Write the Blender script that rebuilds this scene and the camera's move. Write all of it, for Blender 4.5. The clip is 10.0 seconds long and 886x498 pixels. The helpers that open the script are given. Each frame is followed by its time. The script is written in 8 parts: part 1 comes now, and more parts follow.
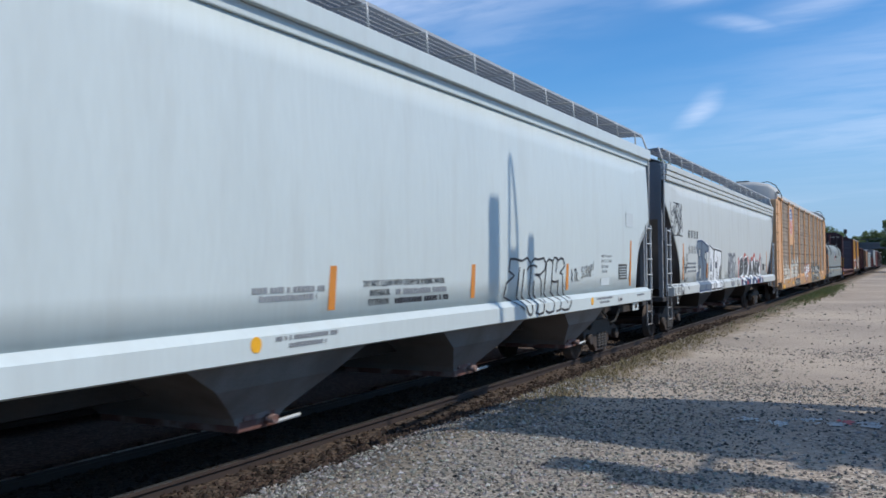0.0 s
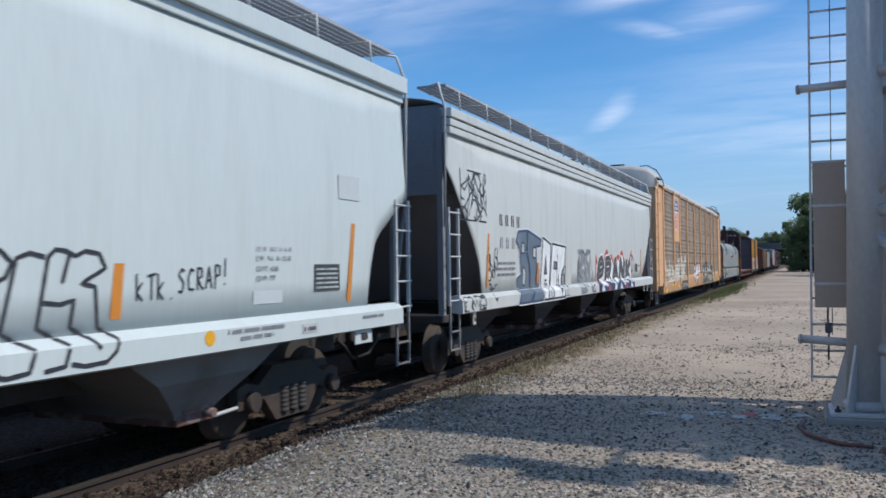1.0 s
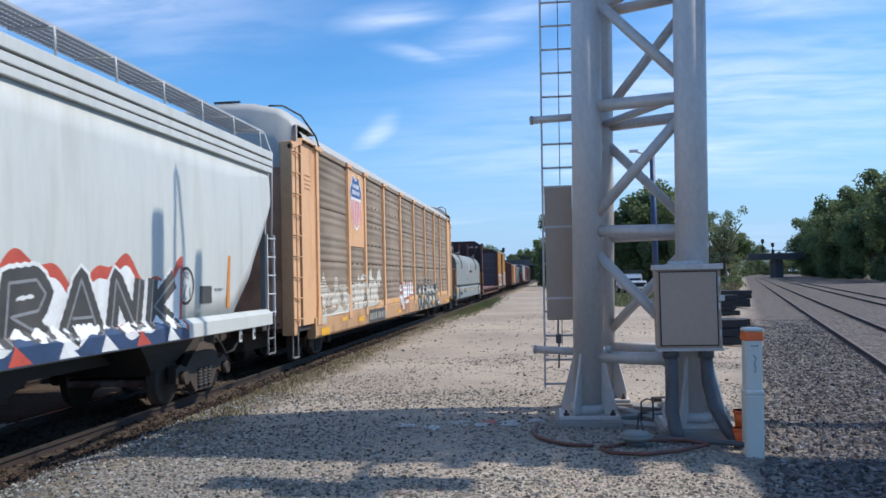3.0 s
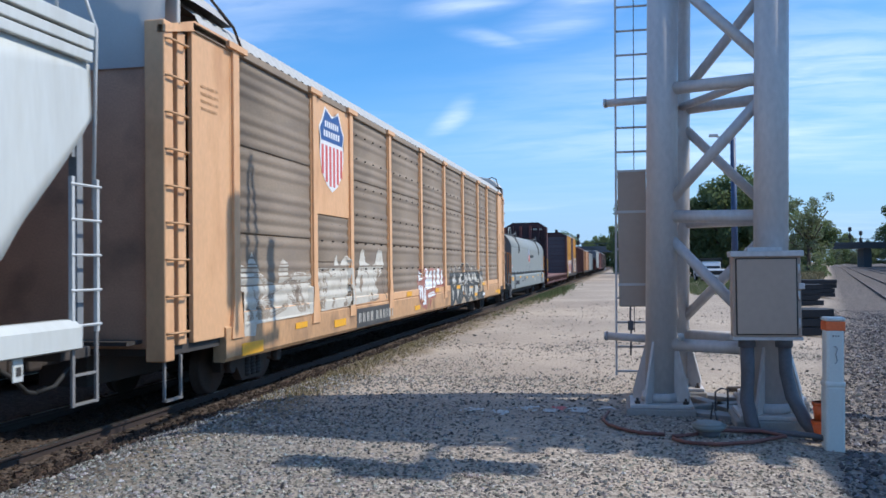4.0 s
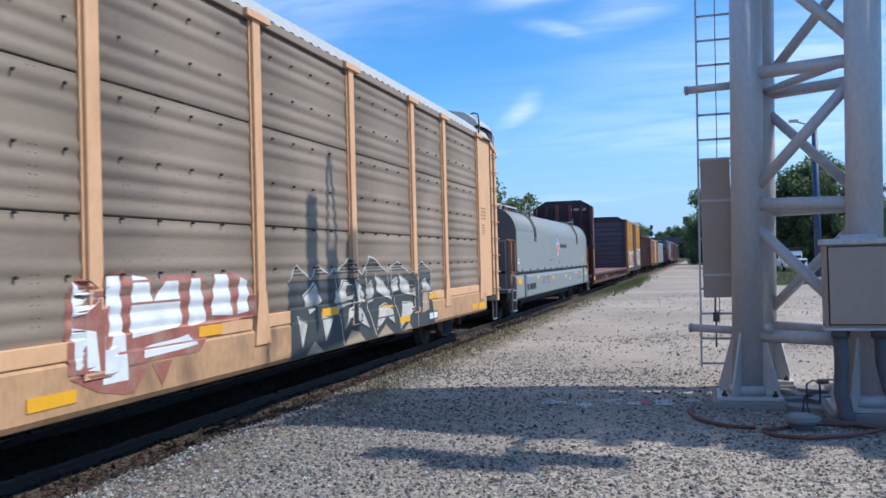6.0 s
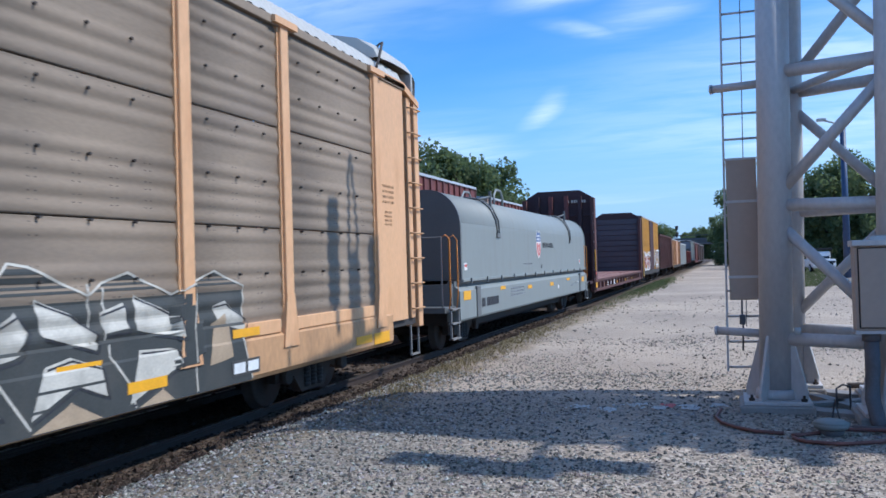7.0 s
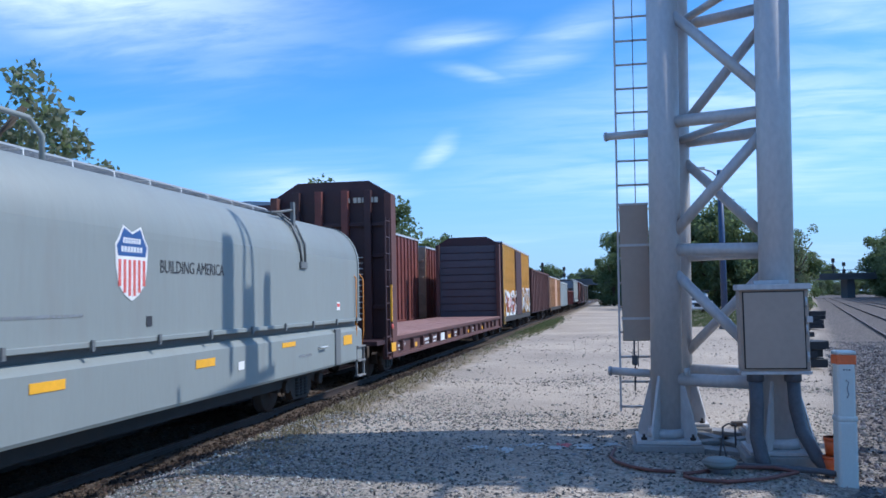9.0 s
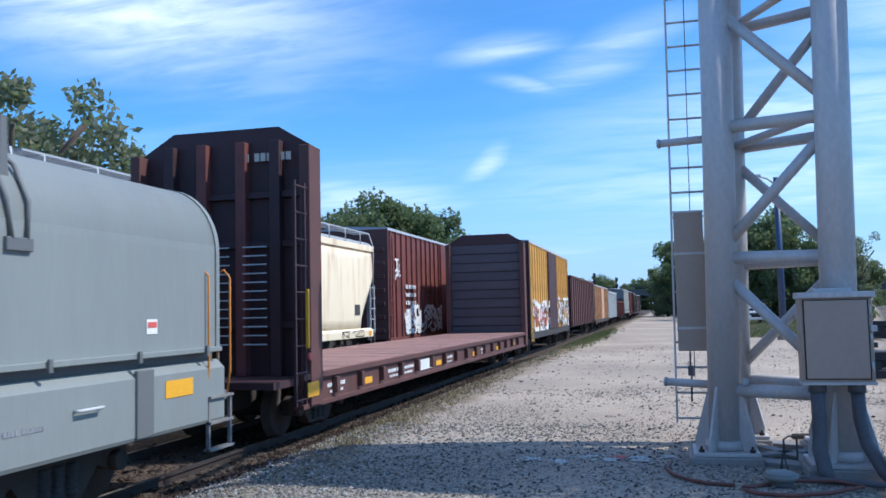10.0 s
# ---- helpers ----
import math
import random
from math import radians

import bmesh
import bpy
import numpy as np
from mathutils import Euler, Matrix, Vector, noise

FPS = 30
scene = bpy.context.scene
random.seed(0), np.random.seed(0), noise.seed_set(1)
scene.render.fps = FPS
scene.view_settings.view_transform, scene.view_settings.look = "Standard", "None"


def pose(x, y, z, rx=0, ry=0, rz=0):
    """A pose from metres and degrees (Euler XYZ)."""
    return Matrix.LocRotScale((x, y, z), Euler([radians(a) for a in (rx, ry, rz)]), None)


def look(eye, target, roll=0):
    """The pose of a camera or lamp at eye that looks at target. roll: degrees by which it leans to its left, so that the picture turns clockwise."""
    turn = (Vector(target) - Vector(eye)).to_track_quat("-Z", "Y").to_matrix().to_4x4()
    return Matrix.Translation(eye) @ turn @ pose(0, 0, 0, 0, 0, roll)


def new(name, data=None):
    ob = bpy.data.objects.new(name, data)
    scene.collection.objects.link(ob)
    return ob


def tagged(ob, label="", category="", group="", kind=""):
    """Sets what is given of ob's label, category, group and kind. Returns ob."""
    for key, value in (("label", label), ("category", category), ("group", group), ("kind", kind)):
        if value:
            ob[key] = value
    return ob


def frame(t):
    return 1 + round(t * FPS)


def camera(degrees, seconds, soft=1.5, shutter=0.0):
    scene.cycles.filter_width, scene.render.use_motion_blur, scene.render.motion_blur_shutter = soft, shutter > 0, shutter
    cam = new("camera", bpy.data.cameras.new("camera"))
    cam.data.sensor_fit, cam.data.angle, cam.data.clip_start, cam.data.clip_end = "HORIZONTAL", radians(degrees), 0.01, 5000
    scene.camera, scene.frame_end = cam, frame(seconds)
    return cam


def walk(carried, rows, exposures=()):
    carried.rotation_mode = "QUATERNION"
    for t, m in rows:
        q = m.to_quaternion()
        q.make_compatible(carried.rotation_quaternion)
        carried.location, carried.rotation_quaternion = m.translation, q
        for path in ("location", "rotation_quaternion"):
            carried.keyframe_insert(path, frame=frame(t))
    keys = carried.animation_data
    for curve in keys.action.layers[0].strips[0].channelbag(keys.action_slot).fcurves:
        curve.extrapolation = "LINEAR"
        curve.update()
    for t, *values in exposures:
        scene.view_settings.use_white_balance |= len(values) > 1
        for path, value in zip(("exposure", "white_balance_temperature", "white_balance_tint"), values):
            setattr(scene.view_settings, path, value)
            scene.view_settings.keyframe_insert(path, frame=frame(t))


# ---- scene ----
# ---- camera ----
cam = camera(54.58, 10.0, soft=1.6, shutter=0.12)
PATH = [
    (0.0, -0.043, -0.042, 1.790, 28.11, 1.20, 0.78),
    (0.5, -0.043, 0.047, 1.767, 25.90, 0.88, 0.52),
    (1.0, -0.050, 0.036, 1.761, 22.55, 1.12, 0.79),
    (1.5, -0.018, 0.013, 1.783, 17.29, 1.62, 2.13),
    (2.0, 0.041, -0.016, 1.759, 10.00, 2.83, 2.25),
    (2.2, 0.059, -0.046, 1.778, 7.69, 2.92, 2.20),
    (3.3, 0.181, -0.065, 1.773, 7.38, 1.59, 0.95),
    (3.5, 0.195, -0.071, 1.751, 8.86, 1.44, 0.76),
    (4.0, 0.187, -0.032, 1.759, 11.99, 1.09, 0.68),
    (4.5, 0.161, -0.048, 1.756, 14.34, 0.80, 0.60),
    (5.0, 0.153, -0.072, 1.750, 16.21, 0.71, 1.20),
    (5.5, 0.115, -0.096, 1.746, 16.60, 0.80, 1.45),
    (6.8, 0.059, 0.016, 1.764, 17.67, 0.79, 1.66),
    (7.0, 0.083, 0.030, 1.763, 18.28, 0.94, 1.67),
    (7.5, 0.079, 0.066, 1.758, 17.65, 1.46, 0.50),
    (8.0, -0.015, 0.037, 1.784, 13.18, 2.22, 0.97),
    (8.5, -0.046, 0.024, 1.779, 10.46, 2.20, 0.94),
    (9.0, -0.028, 0.042, 1.781, 11.03, 3.31, 1.06),
    (9.5, -0.018, 0.033, 1.773, 12.21, 4.21, 1.06),
    (10.0, -0.039, 0.070, 1.764, 14.43, 4.15, 1.30),
]
walk(cam, [(t, pose(x, y, z, 90 + p, r, w)) for t, x, y, z, w, p, r in PATH],
     exposures=[(0.0, -0.22, 6300, 10), (1.2, -0.17, 6500, 10), (2.0, -0.10, 6600, 10), (3.5, 0.13, 6250, 10), (5.0, 0.13, 6050, 10), (7.0, 0.14, 5750, 10), (8.5, 0.14, 5500, 10), (10.0, 0.26, 5850, 10)])

# ---- sky and sun ----
SUN_EL, SUN_AZ = 48.0, 80.0      # degrees above the horizon; degrees from +y towards +x
world = bpy.data.worlds.new("world")
scene.world = world
world.use_nodes = True
SUN_DIR = Vector((math.sin(radians(SUN_AZ)) * math.cos(radians(SUN_EL)), math.cos(radians(SUN_AZ)) * math.cos(radians(SUN_EL)), math.sin(radians(SUN_EL))))


def build_sky():
    nt = world.node_tree
    nt.nodes.clear()
    out = nt.nodes.new("ShaderNodeOutputWorld")
    bg = nt.nodes.new("ShaderNodeBackground")
    sky = nt.nodes.new("ShaderNodeTexSky")
    sky.sky_type, sky.sun_disc = "NISHITA", False
    sky.sun_elevation, sky.sun_rotation = radians(SUN_EL), radians(SUN_AZ)
    sky.air_density, sky.dust_density, sky.ozone_density = 1.0, 0.6, 2.5
    tc = nt.nodes.new("ShaderNodeTexCoord")
    # thin streaked cirrus: noise on the sky dome, flattened towards the horizon
    sep = nt.nodes.new("ShaderNodeSeparateXYZ")
    nt.links.new(tc.outputs["Generated"], sep.inputs[0])
    zc = nt.nodes.new("ShaderNodeMath")
    zc.operation = "MAXIMUM"
    zc.inputs[1].default_value = 0.02
    nt.links.new(sep.outputs["Z"], zc.inputs[0])
    add = nt.nodes.new("ShaderNodeMath")
    add.operation = "ADD"
    add.inputs[1].default_value = 0.12
    nt.links.new(zc.outputs[0], add.inputs[0])
    uv = []
    for ax in ("X", "Y"):
        dv = nt.nodes.new("ShaderNodeMath")
        dv.operation = "DIVIDE"
        nt.links.new(sep.outputs[ax], dv.inputs[0])
        nt.links.new(add.outputs[0], dv.inputs[1])
        uv.append(dv)
    cmb = nt.nodes.new("ShaderNodeCombineXYZ")
    nt.links.new(uv[0].outputs[0], cmb.inputs[0])
    nt.links.new(uv[1].outputs[0], cmb.inputs[1])
    mp = nt.nodes.new("ShaderNodeMapping")
    mp.inputs["Rotation"].default_value = (0, 0, radians(22))
    mp.inputs["Scale"].default_value = (0.55, 1.5, 1)
    mp.inputs["Location"].default_value = (1.7, 0.6, 0)
    nt.links.new(cmb.outputs[0], mp.inputs[0])
    n1 = nt.nodes.new("ShaderNodeTexNoise")
    n1.inputs["Scale"].default_value, n1.inputs["Detail"].default_value = 1.05, 7.0
    n1.inputs["Roughness"].default_value, n1.inputs["Distortion"].default_value = 0.52, 0.55
    nt.links.new(mp.outputs[0], n1.inputs["Vector"])

    def math_node(op, p, q=None, clamp=False):
        n = nt.nodes.new("ShaderNodeMath")
        n.operation, n.use_clamp = op, clamp
        for i, v in enumerate((p, q)):
            if isinstance(v, (int, float)):
                n.inputs[i].default_value = v
            elif v is not None:
                nt.links.new(v, n.inputs[i])
        return n.outputs[0]

    def band(v, lo, hi, to_lo=0.0, to_hi=1.0):
        n = nt.nodes.new("ShaderNodeMapRange")
        n.interpolation_type = "SMOOTHSTEP"
        for key, val in (("From Min", lo), ("From Max", hi), ("To Min", to_lo), ("To Max", to_hi)):
            n.inputs[key].default_value = val
        nt.links.new(v, n.inputs["Value"])
        return n.outputs[0]
    # banks of cirrus: bearing, height, half-length and half-depth in degrees, slope, density
    bearing = math_node("ARCTAN2", sep.outputs["X"], sep.outputs["Y"])
    height = math_node("ARCSINE", sep.outputs["Z"])
    warp = math_node("MULTIPLY", math_node("SUBTRACT", n1.outputs["Fac"], 0.5), radians(7))
    bank = None
    for az, el, long, deep, slope, density in CLOUD_BANKS:
        da = math_node("SUBTRACT", bearing, radians(az))
        de = math_node("ADD", math_node("SUBTRACT", height, radians(el)), math_node("MULTIPLY", warp, 0.45 if long < 6 else 1.0))
        ct, st = math.cos(radians(slope)), math.sin(radians(slope))
        u = math_node("ADD", math_node("MULTIPLY", da, ct / radians(long)), math_node("MULTIPLY", de, st / radians(long)))
        v = math_node("SUBTRACT", math_node("MULTIPLY", de, ct / radians(deep)), math_node("MULTIPLY", da, st / radians(deep)))
        r2 = math_node("ADD", math_node("MULTIPLY", u, u), math_node("MULTIPLY", v, v))
        g = math_node("MULTIPLY", math_node("POWER", 0.30, r2), density)
        bank = g if bank is None else math_node("MAXIMUM", bank, g)
    thin = band(n1.outputs["Fac"], 0.50, 0.85, 0.0, 0.30)
    n2 = nt.nodes.new("ShaderNodeTexNoise")
    n2.inputs["Scale"].default_value, n2.inputs["Detail"].default_value = 4.5, 8.0
    n2.inputs["Roughness"].default_value, n2.inputs["Distortion"].default_value = 0.6, 0.4
    nt.links.new(mp.outputs[0], n2.inputs["Vector"])
    torn = math_node("MULTIPLY", band(n1.outputs["Fac"], 0.25, 0.65, 0.45, 1.0), band(n2.outputs["Fac"], 0.30, 0.66, 0.40, 1.0))
    veil = math_node("MULTIPLY", bank, torn)
    # low haze towards the horizon
    haze = band(sep.outputs["Z"], -0.02, 0.24, 0.85, 0.0)
    cover = math_node("MAXIMUM", thin, veil, True)
    low = nt.nodes.new("ShaderNodeMix")
    low.data_type = "RGBA"
    low.inputs["B"].default_value = HAZE
    nt.links.new(haze, low.inputs["Factor"])
    mix = nt.nodes.new("ShaderNodeMix")
    mix.data_type = "RGBA"
    tint = nt.nodes.new("ShaderNodeMix")
    tint.data_type, tint.blend_type = "RGBA", "MULTIPLY"
    tint.inputs["Factor"].default_value = 1.0
    tint.inputs["B"].default_value = SKY_TINT
    nt.links.new(sky.outputs[0], tint.inputs["A"])
    nt.links.new(cover, mix.inputs["Factor"])
    nt.links.new(tint.outputs["Result"], low.inputs["A"])
    nt.links.new(low.outputs["Result"], mix.inputs["A"])
    mix.inputs["B"].default_value = CLOUD
    nt.links.new(mix.outputs["Result"], bg.inputs[0])
    bg.inputs[1].default_value = SKY_STRENGTH
    nt.links.new(bg.outputs[0], out.inputs[0])


SKY_TINT, CLOUD, SKY_STRENGTH = (0.47, 0.93, 1.29, 1), (7.4, 8.2, 10.0, 1), 0.132
HAZE = (3.3, 4.6, 6.7, 1)
# the wide bank at height 62 is unseen, added to brighten the shadows
CLOUD_BANKS = ((-34, 20.0, 14, 4.2, -4, 0.95), (-10, 17.0, 3.8, 0.9, 4, 0.66), (-2.5, 16.6, 5.0, 1.3, 18, 0.6), (-8.6, 14.8, 2.4, 0.45, -6, 0.5), (-11.2, 9.8, 1.9, 0.75, 36, 0.56),
               (-19, 7.8, 6, 1.4, -4, 0.55), (9, 10.5, 16, 4.6, 3, 0.70), (16, 17, 9, 2.6, 8, 0.55), (0, 62, 100, 26, 0, 0.9), (60, 30, 25, 8, 5, 0.5), (-90, 35, 30, 9, -6, 0.5), (170, 30, 40, 9, 4, 0.5))
build_sky()
sun = new("sun", bpy.data.lights.new("sun", "SUN"))
sun.data.energy, sun.data.angle, sun.data.color = 3.75, radians(0.7), (1.0, 0.93, 0.83)
sun.matrix_world = look(SUN_DIR * 60, (0, 0, 0))


# ---- materials ----
def mat(name, color, rough=0.6, metal=0.0, vary=0.12, scale=3.0, fine=40.0, bump=0.0, stain=None, stain_amount=0.0,
        stain_scale=1.2, stretch=(1, 1, 1), spec=0.5, per_object=0.0, emit=0.0):
    """A surface with variation at two scales, optional stains of another colour, fine relief and gloss variation."""
    m = bpy.data.materials.new(name)
    m.use_nodes = True
    nt = m.node_tree
    b = nt.nodes["Principled BSDF"]
    b.inputs["Metallic"].default_value = metal
    b.inputs["Specular IOR Level"].default_value = spec
    tc = nt.nodes.new("ShaderNodeTexCoord")
    mp = nt.nodes.new("ShaderNodeMapping")
    mp.inputs["Scale"].default_value = stretch
    nt.links.new(tc.outputs["Object"], mp.inputs[0])

    def noise_node(sc, detail=5.0):
        n = nt.nodes.new("ShaderNodeTexNoise")
        n.inputs["Scale"].default_value, n.inputs["Detail"].default_value = sc, detail
        nt.links.new(mp.outputs[0], n.inputs["Vector"])
        return n
    big, small = noise_node(scale), noise_node(fine, 3.0)
    add = nt.nodes.new("ShaderNodeMath")
    add.operation = "ADD"
    nt.links.new(big.outputs["Fac"], add.inputs[0])
    nt.links.new(small.outputs["Fac"], add.inputs[1])
    rng = nt.nodes.new("ShaderNodeMapRange")
    rng.inputs["From Min"].default_value, rng.inputs["From Max"].default_value = 0.6, 1.4
    rng.inputs["To Min"].default_value, rng.inputs["To Max"].default_value = 1 - vary, 1 + vary
    nt.links.new(add.outputs[0], rng.inputs["Value"])
    col = nt.nodes.new("ShaderNodeVectorMath")
    col.operation = "SCALE"
    col.inputs[0].default_value = color[:3]
    nt.links.new(rng.outputs[0], col.inputs["Scale"])
    last = col.outputs[0]
    if per_object:
        info = nt.nodes.new("ShaderNodeObjectInfo")
        r2 = nt.nodes.new("ShaderNodeMapRange")
        r2.inputs["To Min"].default_value, r2.inputs["To Max"].default_value = 1 - per_object, 1 + per_object
        nt.links.new(info.outputs["Random"], r2.inputs["Value"])
        c2 = nt.nodes.new("ShaderNodeVectorMath")
        c2.operation = "SCALE"
        nt.links.new(last, c2.inputs[0])
        nt.links.new(r2.outputs[0], c2.inputs["Scale"])
        last = c2.outputs[0]
    if stain:
        st = noise_node(stain_scale, 8.0)
        sr = nt.nodes.new("ShaderNodeMapRange")
        sr.inputs["From Min"].default_value, sr.inputs["From Max"].default_value = 0.50, 0.72
        sr.inputs["To Max"].default_value = stain_amount
        nt.links.new(st.outputs["Fac"], sr.inputs["Value"])
        mix = nt.nodes.new("ShaderNodeMix")
        mix.data_type = "RGBA"
        mix.inputs["B"].default_value = (*stain, 1)
        nt.links.new(sr.outputs[0], mix.inputs["Factor"])
        nt.links.new(last, mix.inputs["A"])
        last = mix.outputs["Result"]
    nt.links.new(last, b.inputs["Base Color"])
    rr = nt.nodes.new("ShaderNodeMapRange")
    rr.inputs["To Min"].default_value, rr.inputs["To Max"].default_value = max(rough - 0.12, 0.03), min(rough + 0.12, 1)
    nt.links.new(big.outputs["Fac"], rr.inputs["Value"])
    nt.links.new(rr.outputs[0], b.inputs["Roughness"])
    if bump:
        bp = nt.nodes.new("ShaderNodeBump")
        bp.inputs["Strength"].default_value, bp.inputs["Distance"].default_value = 0.6, bump
        nt.links.new(small.outputs["Fac"], bp.inputs["Height"])
        nt.links.new(bp.outputs[0], b.inputs["Normal"])
    if emit:
        b.inputs["Emission Color"].default_value, b.inputs["Emission Strength"].default_value = (*color[:3], 1), emit
    return m


